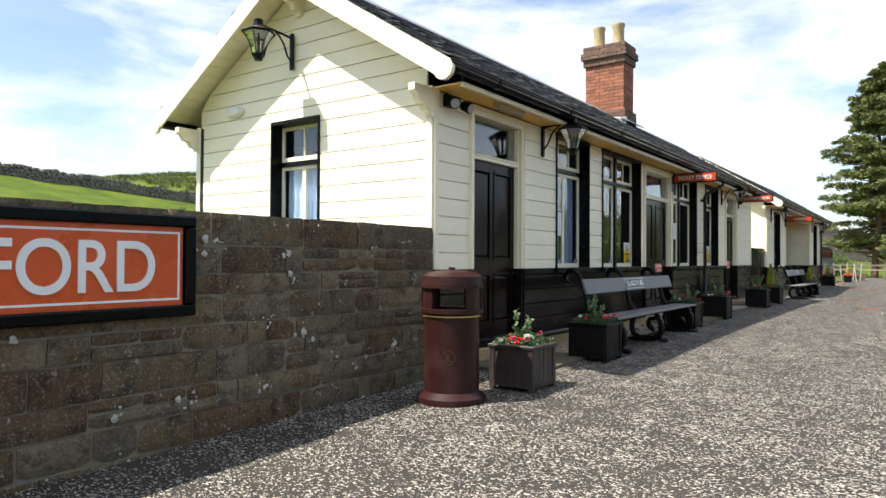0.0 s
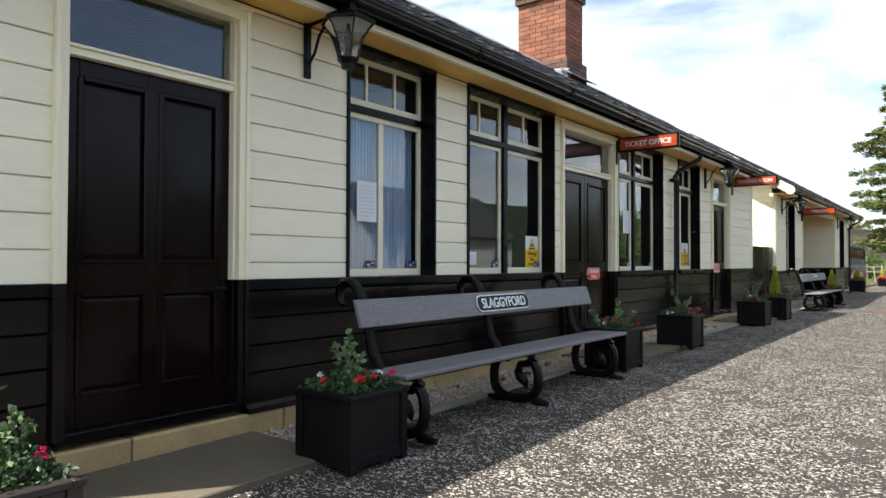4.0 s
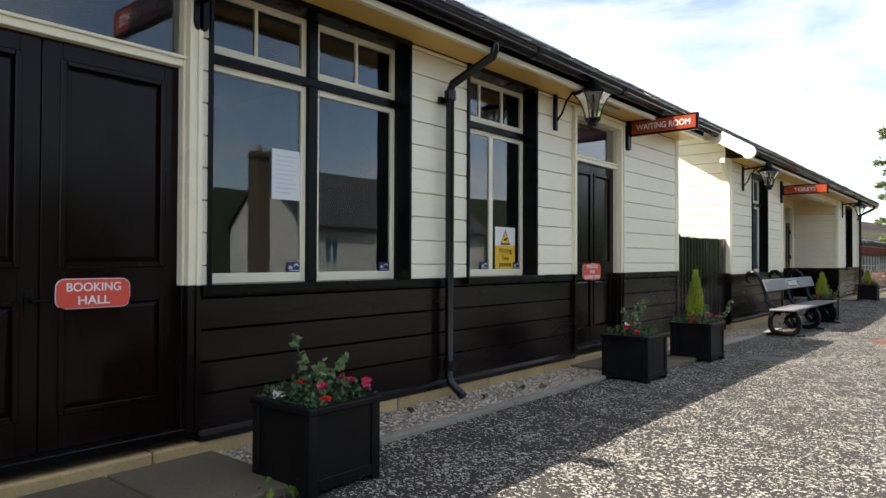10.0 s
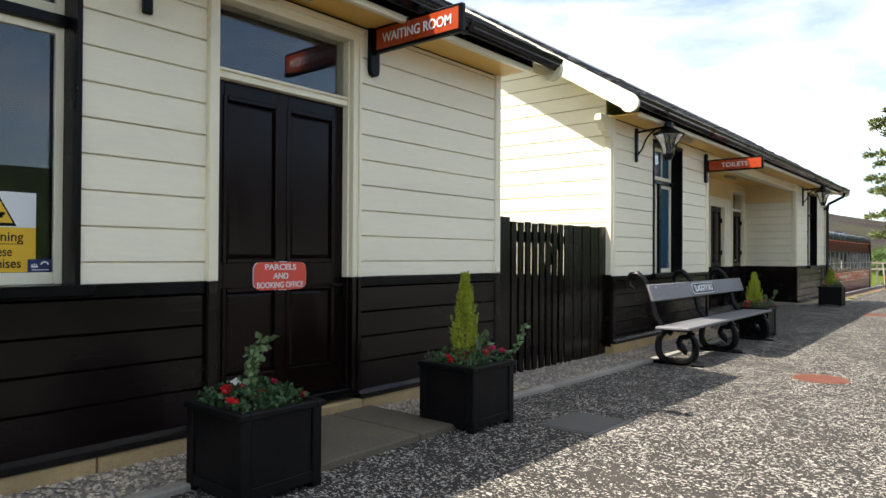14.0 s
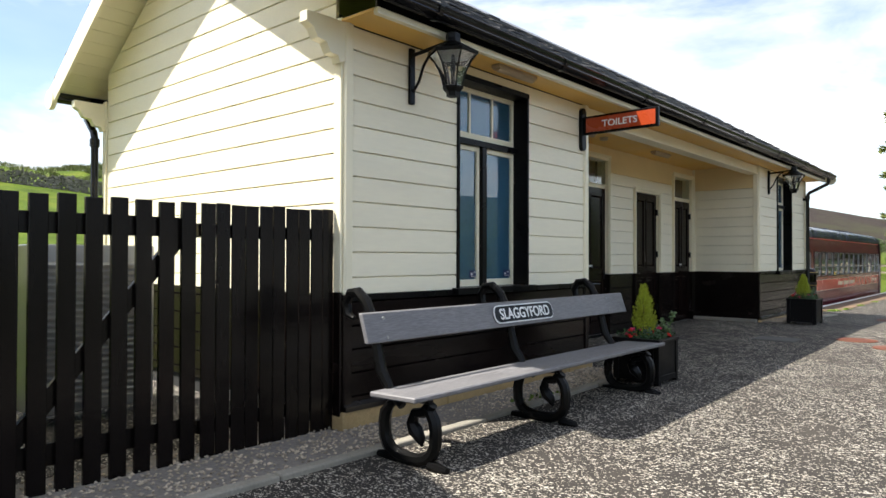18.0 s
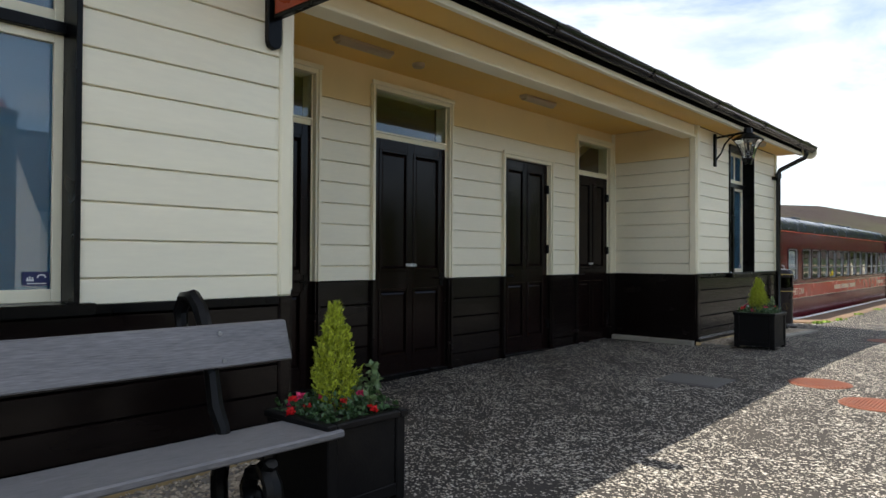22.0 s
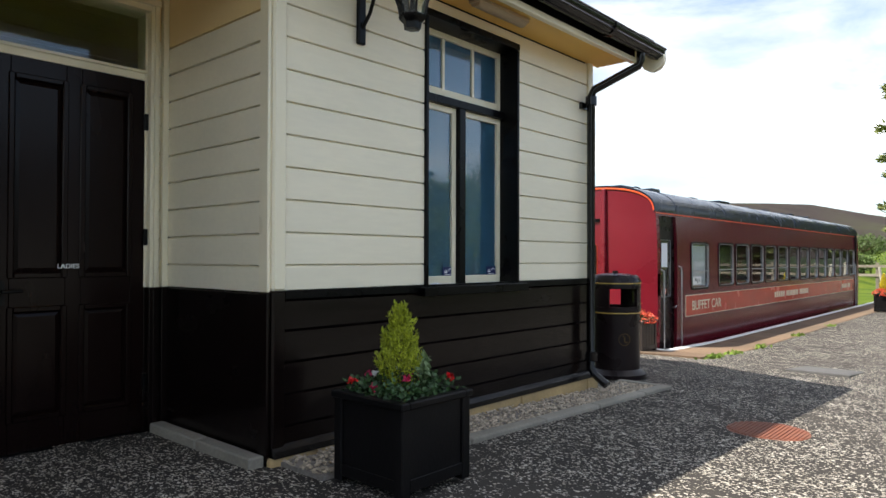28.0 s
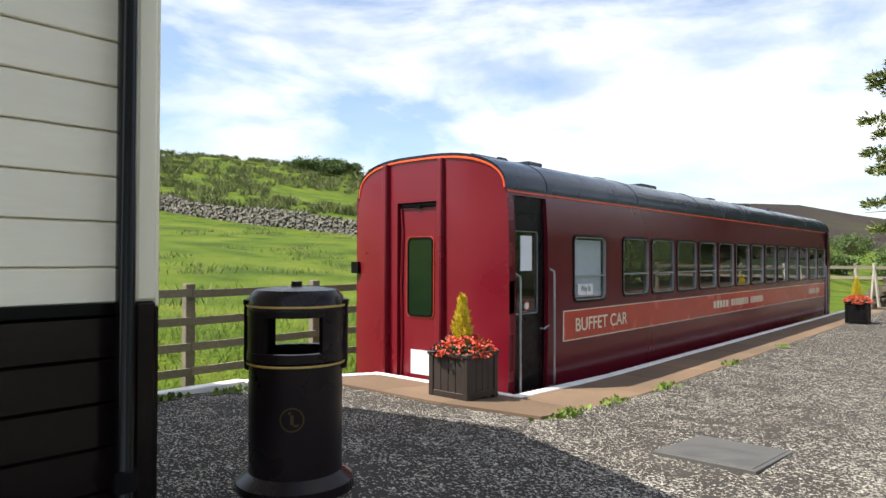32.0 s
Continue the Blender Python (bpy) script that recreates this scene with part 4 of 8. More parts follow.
# ---- ground ----
def platform():
    g = Geo()
    xs = [-7.7, -4.85, -2.0, 0.5, 3.2]
    ys = [-14 + 2 * k for k in range(44)]
    for x in xs:
        for y in ys:
            g.v.append((x, y, ground_z(y)))
    n = len(ys)
    for i in range(len(xs) - 1):
        for j in range(n - 1):
            # the bay where the coach stands is left open
            if i == 0 and ys[j] >= 42:
                continue
            g.f.append((i * n + j, (i + 1) * n + j, (i + 1) * n + j + 1, i * n + j + 1))
    # the edge above the running line
    m = len(g.v)
    for y in ys:
        g.v.append((3.2, y, -1.0))
    for j in range(n - 1):
        g.f.append((4 * n + j, m + j, m + j + 1, 4 * n + j + 1))
    return top("platform", g, TARMAC, "dark tarmac platform dressed with pale stone chips", "platform", kind="structure", smooth=True)


platform()


def land_z(x, y):
    """Height of the open land: a field that climbs behind the station and moor beyond."""
    z = -0.75
    d = -10.5 - x
    if d > 0:
        f = 0.35 * min(d / 2, 1) + 0.075 * d + 0.00062 * d * d if d < 95 else 0.35 + 0.075 * 95 + 0.00062 * 9025 + 0.03 * (d - 95)
        f *= float(np.interp(y, (20, 55, 80, 105), (1.45, 1.08, 1.30, 1.48)))
        cap = float(np.interp(y, (20, 40, 60, 90), (10.0, 11.5, 17.0, 19.0)))
        z += f if f < cap - 1 else cap - math.exp(-(f - cap + 1)) + 0.004 * d
    e = x - 12
    if e > 0:
        z += 0.03 * e + 0.00035 * e * e if e < 320 else 45.4
    far = y - 150
    if far > 0:
        z += 17.0 * (1 - math.exp(-(far / 260.0) ** 2)) * (1.0 + 0.35 * math.sin(x / 130.0 + 1.0))
    z += 0.25 * noise.noise((x * 0.05, y * 0.05, 0)) * min(max(d, e, far, 0) / 8, 1.5)
    if x < -110 or far > 0:
        z += 2.0 * noise.noise((x * 0.012, y * 0.012, 3))
    return z


def land():
    xs = [-900, -600, -420, -300, -230, -180, -150, -125, -105, -90] + [-80 + 4 * k for k in range(16)] + [-16, -13, -11.5, -10.5, -9.6, -8.2, -7.75]
    xs += [-5.5, -2, 3, 6, 9, 12, 16, 22, 30, 40, 55, 75, 100, 140, 200, 300, 450, 700, 1000]
    ys = [-900, -500, -300, -180, -110, -70, -45] + [-30 + 5 * k for k in range(31)] + [130, 140, 150, 165, 185, 210, 240, 280, 330, 400, 480, 580, 700, 900, 1300, 2000]
    g = Geo()
    n = len(ys)
    for x in xs:
        for y in ys:
            g.v.append((x, y, land_z(x, y)))
    for i in range(len(xs) - 1):
        for j in range(n - 1):
            g.f.append((i * n + j, (i + 1) * n + j, (i + 1) * n + j + 1, i * n + j + 1))
    ob = top("ground", g, GRASS, "green sheep pasture rising to rough moorland", "ground", kind="structure", smooth=True)
    ob.data.materials.append(MOOR)
    ob.data.materials.append(BALLAST)
    ob.data.materials.append(ROUGH)
    for p in ob.data.polygons:
        c = p.center
        if 3 < c.x < 9 and abs(c.y) < 300:
            p.material_index = 2
        elif c.x > 9:
            p.material_index = 3
        if c.x < -115 or (c.y > 210 and c.x < 60):
            p.material_index = 1
    return ob


land()


def strip(name, x0, x1, y0, y1, h, mat, label, category, piece=0.9, gap=0.006, under=0.12, parent=None, piece_name="kerb_stone"):
    """A row of stones set in the platform, each a piece of its own."""
    t = thing(name, (x0, y0, ground_z(y0)), label, category, kind="structure")
    y = y0
    while y < y1 - 0.02:
        b = min(y + piece * random.uniform(0.85, 1.15), y1)
        if y1 - b < 0.25:
            b = y1
        za, zb = ground_z(y) + h, ground_z(b) + h
        g = Geo()
        g.hexa([(x0, y + gap, za - under), (x1, y + gap, za - under), (x1, b - gap, zb - under), (x0, b - gap, zb - under),
                (x0, y + gap, za), (x1, y + gap, za), (x1, b - gap, zb), (x0, b - gap, zb)])
        part(piece_name, g, mat, t, bevel=0.008)
        y = b
    return t


def pebbles(name, x0, x1, y0, y1, count, label):
    """Loose pale stones on a thin bed."""
    g = Geo()
    base = Geo()
    base.hexa([(x0, y0, ground_z(y0) - .05), (x1, y0, ground_z(y0) - .05), (x1, y1, ground_z(y1) - .05), (x0, y1, ground_z(y1) - .05),
               (x0, y0, ground_z(y0) + .012), (x1, y0, ground_z(y0) + .012), (x1, y1, ground_z(y1) + .012), (x0, y1, ground_z(y1) + .012)])
    t = thing(name, (x0, y0, 0), label, "gravel", kind="stuff")
    part("bed", base, BED, t)
    for _ in range(count):
        x, y = random.uniform(x0, x1), random.uniform(y0, y1)
        z = ground_z(y) + 0.014 + random.uniform(0, 0.01)
        r = random.uniform(0.007, 0.016)
        a = random.uniform(0, 6.28)
        c, s = math.cos(a), math.sin(a)
        l, w, h = r * random.uniform(1, 1.6), r * random.uniform(0.7, 1), r * random.uniform(0.5, 0.9)
        pts = []
        for u, v, q in ((-1, 0, 0), (1, 0, .1), (0, -1, 0), (0, 1, .2), (0, 0, 1), (0.1, 0, -1)):
            pts.append((x + l * u * c - w * v * s, y + l * u * s + w * v * c, z + h * q))
        g.add(pts, [(0, 2, 4), (2, 1, 4), (1, 3, 4), (3, 0, 4), (2, 0, 5), (1, 2, 5), (3, 1, 5), (0, 3, 5)])
    part("stones", g, PEBBLE, t)
    return t


# ---- the main station building ----
WINDOWS_A = [(8.34, 9.52, 1.05, 3.03, 2.53, 'pair'), (10.05, 11.90, 1.05, 3.03, 2.53, 'double'),
             (13.84, 15.70, 1.05, 3.03, 2.53, 'double'), (16.47, 17.68, 1.05, 3.03, 2.53, 'pair')]
DOORS_A = [(6.06, 7.36, 1), (12.07, 13.78, 2), (18.44, 19.76, 1)]
BAND_A = 1.06


def main_building():
    b = thing("station_building", (RIDGE, 13.5, 0), "long timber station building, cream boards above dark brown, slate roof", "station building")
    y0, y1 = 5.35, 21.70
    holes = [(w[0], w[1], w[2], w[3]) for w in WINDOWS_A] + [(d[0], d[1], 0.1, 2.99) for d in DOORS_A]
    front = new("front_wall")
    bpy_parent(front, b)
    g = Geo()
    wall_frame(g, 'x', WALL - 0.25, WALL - 0.03, y0 + 0.02, y1 - 0.02, 0.02, EAVE_Z, holes)
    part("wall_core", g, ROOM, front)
    clad(front, 'x', WALL, 1, y0 + 0.09, DOORS_A[0][0], BAND_A, EAVE_Z - 0.015, 1.255, 0.203, [], CREAM)
    clad(front, 'x', WALL, 1, DOORS_A[0][0], y1 - 0.09, BAND_A, EAVE_Z - 0.015, 1.186, 0.2022, holes, CREAM)
    clad(front, 'x', WALL + 0.006, 1, y0 + 0.09, y1 - 0.09, 0.168, BAND_A - 0.075, 0.787, 0.198, holes, BROWN)
    # rail that parts the colours, and the sloping board over the plinth
    u = y0 + 0.09
    for a, c in [(h[0], h[1]) for h in sorted(holes)] + [(y1 - 0.09, y1)]:
        is_door = any(abs(a - d[0]) < 1e-6 for d in DOORS_A) or a == y1 - 0.09
        if is_door:
            g = Geo()
            g.box(WALL - 0.03, WALL + 0.016, u, a, BAND_A - 0.075, BAND_A)
            part("band_rail", g, BLACK, front, bevel=0.004)
            g = Geo()
            g.prism([(WALL - 0.03, 0.168), (WALL + 0.008, 0.168), (WALL + 0.048, 0.142), (WALL + 0.048, 0.106), (WALL - 0.03, 0.106)], lambda p, q, r: (p, r, q), u, a)
            part("drip_board", g, DRIP, front)
            u = c
    for a, c in ((y0, y0 + 0.09), (y1 - 0.09, y1)):
        for lo, hi, mat in ((0.12, BAND_A, BROWN), (BAND_A, EAVE_Z, CREAM_TRIM)):
            g = Geo()
            g.box(WALL - 0.1, WALL + 0.022, a, c, lo, hi)
            part("corner_board", g, mat, front, bevel=0.012)
    # other walls
    def limit(z):
        d = HALF - (z + 0.10 - EDGE_Z) / SLOPE
        return RIDGE - max(min(d, 2.4), 0), RIDGE + max(min(d, 2.4), 0)
    for name, yy, sg in (("gable_wall", y0, -1), ("far_gable_wall", y1, 1)):
        gw = new(name)
        bpy_parent(gw, b)
        hl = [(-7.22, -6.31, 1.45, 2.95)] if sg < 0 else []
        g = Geo()
        a, c = (yy + 0.03, yy + 0.2) if sg < 0 else (yy - 0.2, yy - 0.03)
        wall_frame(g, 'y', a, c, BACK + 0.02, WALL - 0.02, 0.02, EAVE_Z, hl)
        g.prism([(BACK + .02, EAVE_Z), (WALL - .02, EAVE_Z), (RIDGE, EAVE_Z + SLOPE * 2.35)], lambda p, q, r: (p, r, q), a, c)
        part("wall_core", g, ROOM, gw)
        clad(gw, 'y', yy, sg, BACK + 0.09, WALL - 0.09, BAND_A, EAVE_Z + 1.62, 1.668, 0.2055, hl, CREAM, limit)
        clad(gw, 'y', yy, sg, BACK + 0.09, WALL - 0.09, 0.20, BAND_A, 0.92, 0.173, [], BROWN)
        for xx in (BACK, WALL - 0.09):
            g = Geo()
            g.box(xx, xx + 0.09, min(yy, yy + sg * 0.022), max(yy, yy + sg * 0.022), 0.12, EAVE_Z + 0.02)
            part("corner_board", g, CREAM_TRIM, gw, bevel=0.006)
        if sg < 0:
            window(b, -7.22, -6.31, 1.45, 2.95, 2.42, 'sash', axis='y', face=yy)
            for xx, s in ((BACK - 0.02, 1), (WALL - 0.07, 1)):
                corbel(b, xx, yy, 2.74, s)
            corbel(b, RIDGE - 0.045, yy, 4.28, 1)
    # room surfaces in the dark fill, so the inside looks unlit through the glass
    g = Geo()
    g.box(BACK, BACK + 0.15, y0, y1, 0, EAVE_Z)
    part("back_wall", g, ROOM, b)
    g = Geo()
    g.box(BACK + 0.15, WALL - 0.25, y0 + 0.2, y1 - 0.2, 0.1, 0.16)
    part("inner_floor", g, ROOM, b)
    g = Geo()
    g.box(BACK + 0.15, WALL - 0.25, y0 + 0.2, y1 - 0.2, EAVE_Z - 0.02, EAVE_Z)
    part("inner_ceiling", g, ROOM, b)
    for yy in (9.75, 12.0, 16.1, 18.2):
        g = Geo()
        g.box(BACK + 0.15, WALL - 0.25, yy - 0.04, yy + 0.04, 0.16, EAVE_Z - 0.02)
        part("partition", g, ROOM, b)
    for w in WINDOWS_A:
        window(b, *w)
    for d0, d1, n in DOORS_A:
        door(b, d0, d1, 0.17, 2.98, 2.43, BAND_A, leaves=n, hinge_side=-1)
    # stone plinth, block by block
    y = y0 - 0.03
    pl = new("plinth")
    bpy_parent(pl, b)
    while y < y1 + 0.02:
        e = min(y + random.uniform(0.7, 1.3), y1 + 0.04)
        g = Geo()
        g.box(WALL - 0.2, WALL + 0.040, y + 0.004, e - 0.004, -0.12, 0.106)
        part("plinth_stone", g, SANDSTONE, pl, bevel=0.012)
        y = e
    roof(b, 4.93, 21.95, (5.0, 19.0))
    return b


main_building()


def chimney():
    """Brick stack astride the ridge, corbelled head and two clay pots."""
    c = thing("chimney", (-6.66, 15.65, 4.4), "red brick chimney stack with sooty base and two buff pots", "chimney")
    x0, x1, y0, y1 = -7.16, -6.16, 15.30, 15.98
    z = 4.05
    k = 0
    hgt = 0.083
    core = Geo()
    core.box(x0 + .03, x1 - .03, y0 + .03, y1 - .03, 3.9, 6.48)
    part("mortar_core", core, MORTAR, c)
    while z < 6.46:
        o = 0.0
        if z < 4.80:
            o = 0.06
        if z > 6.04:
            o = 0.045 if z < 6.2 else 0.095 if z < 6.36 else 0.045
        mat = BRICK_DARK if z < 4.80 or z > 6.04 else BRICK
        a0, a1, b0, b1 = x0 - o, x1 + o, y0 - o, y1 + o
        for face in range(4):
            if face % 2 == 0:
                L, s0 = a1 - a0, a0
            else:
                L, s0 = b1 - b0 - 0.2, b0 + 0.1
            n = max(2, round(L / 0.23))
            edges = [s0 + L * i / n for i in range(n + 1)]
            if k % 2:
                edges = [s0] + [s0 + L * (i + 0.5) / n for i in range(n)] + [s0 + L]
            for u, v in zip(edges, edges[1:]):
                g = Geo()
                j = random.uniform(0, 0.004)
                if face == 0:
                    g.box(u + .004, v - .004, b0 + j, b0 + 0.1, z + .004, z + hgt - .004)
                elif face == 2:
                    g.box(u + .004, v - .004, b1 - 0.1, b1 - j, z + .004, z + hgt - .004)
                elif face == 1:
                    g.box(a1 - 0.1, a1 - j, u + .004, v - .004, z + .004, z + hgt - .004)
                else:
                    continue
                part("brick", g, mat, c)
        z += hgt
        k += 1
    for xx in (-6.93, -6.42):
        g = Geo()
        g.lathe([(0.17, 6.44), (0.17, 6.54), (0.145, 6.56), (0.135, 7.0), (0.155, 7.04), (0.155, 7.10), (0.125, 7.10), (0.12, 6.7)], xx, 15.64, 20, cap=False)
        part("chimney_pot", g, POT, c, "buff clay pot", smooth=True)
    g = Geo()
    g.prism([(-0.05, 0), (0.16, -0.10), (0.16, -0.08), (-0.05, 0.05)], lambda u, v, q: (x1 + 0.05 + u, q, 4.62 + v), y0 - 0.2, y1 + 0.2)
    g.hexa([(x0 - .1, y0 - .16, 4.60), (x1 + .12, y0 - .16, 4.36), (x1 + .12, y0 - 0.07, 4.36), (x0 - .1, y0 - 0.07, 4.60),
            (x0 - .1, y0 - .16, 4.68), (x1 + .12, y0 - .16, 4.60), (x1 + .12, y0 - 0.07, 4.66), (x0 - .1, y0 - 0.07, 4.80)])
    part("flashing", g, LEAD, c, "lead flashing")
    return c


chimney()

# ---- the second building, with its open porch ----
BAND_B = 0.99


def second_building():
    b = thing("toilet_building", (RIDGE, 31.2, 0), "timber station building with a recessed porch, cream above dark brown", "station building")
    y0, ya, yb, y1 = 24.26, 27.99, 34.58, 38.14
    win = [(25.60, 26.74, 0.97, 2.93, 2.37, 'casement'), (35.82, 36.93, 0.99, 2.93, 2.38, 'casement')]
    doors = [(28.14, 29.16, 2.89, 2.42), (29.775, 30.94, 2.89, 2.42), (31.85, 32.92, 2.47, None), (33.51, 34.51, 2.89, 2.42)]

    def run(name, lo, hi, holes, band, line, course):
        f = new(name)
        bpy_parent(f, b)
        g = Geo()
        wall_frame(g, 'x', WALL - 0.25, WALL - 0.03, lo + 0.02, hi - 0.02, -0.05, EAVE_Z, holes)
        part("wall_core", g, ROOM, f)
        clad(f, 'x', WALL, 1, lo + 0.09, hi - 0.09, band, EAVE_Z - 0.015, line, course, holes, CREAM)
        clad(f, 'x', WALL + 0.006, 1, lo + 0.09, hi - 0.09, 0.150, band - 0.05, line - 0.37, 0.18, holes, BROWN)
        g = Geo()
        g.box(WALL - 0.03, WALL + 0.016, lo + 0.09, hi - 0.09, band - 0.05, band)
        part("band_rail", g, BLACK, f, bevel=0.004)
        g = Geo()
        g.prism([(WALL - 0.03, 0.150), (WALL + 0.008, 0.150), (WALL + 0.048, 0.124), (WALL + 0.048, 0.088), (WALL - 0.03, 0.088)], lambda p, q, r: (p, r, q), lo, hi)
        part("drip_board", g, DRIP, f)
        for a in (lo, hi - 0.09):
            for z0, z1, mat in ((0.1, band, BROWN), (band, EAVE_Z, CREAM_TRIM)):
                g = Geo()
                g.box(WALL - 0.1, WALL + 0.022, a, a + 0.09, z0, z1)
                part("corner_board", g, mat, f, bevel=0.012)
        pl = new("plinth")
        bpy_parent(pl, b)
        y = lo - 0.02
        while y < hi + 0.04:
            e = min(y + random.uniform(0.8, 1.5), hi + 0.06)
            g = Geo()
            g.box(WALL - 0.2, WALL + 0.042, y + 0.003, e - 0.003, -0.15, 0.088)
            part("plinth_stone", g, SANDSTONE, pl, bevel=0.012)
            y = e
    run("front_wall", y0, ya, [win[0][:4]], BAND_B - 0.02, 1.105, 0.1953)
    run("end_wall_front", yb, y1, [win[1][:4]], BAND_B + 0.025, 1.162, 0.1868)
    # porch: back and side walls
    f = new("porch_wall")
    bpy_parent(f, b)
    hl = [(d[0], d[1], -0.05, d[2]) for d in doors]
    g = Geo()
    wall_frame(g, 'x', PORCH - 0.25, PORCH - 0.03, ya - 0.25, yb + 0.25, -0.05, EAVE_Z, hl)
    part("wall_core", g, ROOM, f)
    clad(f, 'x', PORCH, 1, ya, yb, BAND_B + 0.01, 2.665, 1.14, 0.191, hl, CREAM)
    # added plain board: the warm falloff under the ceiling as a buff colour
    g = Geo()
    wall_frame(g, 'x', PORCH - 0.03, PORCH - 0.002, ya + 0.04, yb - 0.04, 2.665, EAVE_Z, hl)
    part("frieze_board", g, WARM_SHADE, f, "added plain board, buff for the warm shade above the cladding")
    clad(f, 'x', PORCH + 0.006, 1, ya, yb, 0.0, BAND_B + 0.01, 0.775, 0.200, hl, BROWN)
    for name, yy, sg in (("porch_side_wall", yb, -1), ("porch_near_wall", ya, 1)):
        s = new(name)
        bpy_parent(s, b)
        g = Geo()
        a, c = (yy + 0.03, yy + 0.12) if sg < 0 else (yy - 0.12, yy - 0.03)
        g.box(PORCH - 0.02, WALL - 0.02, a, c, -0.1, EAVE_Z)
        part("wall_core", g, ROOM, s)
        clad(s, 'y', yy, sg, PORCH + 0.02, WALL - 0.09, BAND_B + 0.015, 2.625, 1.156, 0.1837, [], CREAM)
        # the same stand-in for warm shade on the side walls
        g = Geo()
        g.box(PORCH + 0.02, WALL - 0.09, min(yy - sg * .03, yy - sg * .002), max(yy - sg * .03, yy - sg * .002), 2.625, EAVE_Z)
        part("frieze_board", g, WARM_SHADE, s)
        clad(s, 'y', yy + sg * 0.006, sg, PORCH + 0.02, WALL - 0.02, 0.0, BAND_B + 0.015, 0.0, 2.0, [], BROWN)
        for z0, z1, mat in ((-0.02, BAND_B + 0.015, BROWN), (BAND_B + 0.015, EAVE_Z, CREAM_TRIM)):
            g = Geo()
            g.box(WALL - 0.09, WALL + 0.0, min(yy, yy + sg * 0.022), max(yy, yy + sg * 0.022), z0, z1)
            part("corner_board", g, mat, s, bevel=0.006)
    for yy, s in ((ya, 1), (yb, -1)):
        for z0, z1, mat in ((0.0, BAND_B + 0.012, BROWN), (BAND_B + 0.012, EAVE_Z, CREAM_TRIM)):
            g = Geo()
            g.box(PORCH - 0.02, PORCH + 0.04, min(yy, yy + s * .04), max(yy, yy + s * .04), z0, z1)
            part("inner_corner_strip", g, mat, f, bevel=0.004)
    # ceiling in the same orange, standing for warm bounce inside the porch
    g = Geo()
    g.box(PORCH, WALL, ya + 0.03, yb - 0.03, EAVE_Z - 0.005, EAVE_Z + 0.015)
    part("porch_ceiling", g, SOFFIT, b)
    g = Geo()
    g.box(WALL - 0.17, WALL - 0.02, ya, yb, EAVE_Z - 0.16, EAVE_Z - 0.015)
    g.box(WALL - 0.19, WALL + 0.0, ya, yb, EAVE_Z - 0.18, EAVE_Z - 0.155)
    part("porch_beam", g, CREAM_TRIM, b, "cream beam across the porch", bevel=0.006)
    for d0, d1, tz, bz in doors:
        door(b, d0, d1, 0.02, tz, bz, BAND_B + 0.01, face=PORCH, hinge_side=-1 if d0 < 31 else 1, depth=0.035, t=0.05)
    for w in win:
        window(b, *w, film=FROST)

    def limit(z):
        d = HALF - (z + 0.10 - EDGE_Z) / SLOPE
        return RIDGE - max(min(d, 2.4), 0), RIDGE + max(min(d, 2.4), 0)
    for name, yy, sg in (("gable_wall", y0, -1), ("far_gable_wall", y1, 1)):
        gw = new(name)
        bpy_parent(gw, b)
        g = Geo()
        a, c = (yy + 0.03, yy + 0.15) if sg < 0 else (yy - 0.15, yy - 0.03)
        g.box(BACK + .02, WALL - .02, a, c, -0.1, EAVE_Z)
        g.prism([(BACK + .02, EAVE_Z), (WALL - .02, EAVE_Z), (RIDGE, EAVE_Z + SLOPE * 2.35)], lambda p, q, r: (p, r, q), a, c)
        part("wall_core", g, ROOM, gw)
        clad(gw, 'y', yy, sg, BACK + 0.09, WALL - 0.09, BAND_B - 0.02, EAVE_Z + 1.62, 1.675, 0.1925, [], CREAM, limit)
        clad(gw, 'y', yy, sg, BACK + 0.09, WALL - 0.09, 0.1, BAND_B - 0.02, 0.90, 0.18, [], BROWN)
        for xx in (BACK, WALL - 0.09):
            for z0, z1, mat in ((0.05, BAND_B, BROWN), (BAND_B, EAVE_Z + 0.02, CREAM_TRIM)):
                g = Geo()
                g.box(xx, xx + 0.09, min(yy, yy + sg * 0.022), max(yy, yy + sg * 0.022), z0, z1)
                part("corner_board", g, mat, gw, bevel=0.006)
        if sg < 0:
            for xx in (BACK - 0.02, WALL - 0.07):
                corbel(b, xx, yy, 2.74, 1)
    g = Geo()
    g.box(BACK, BACK + 0.12, y0, y1, -0.1, EAVE_Z)
    part("back_wall", g, CREAM, b)
    roof(b, 23.82, 38.50, (23.9, 37.0))
    return b


second_building()


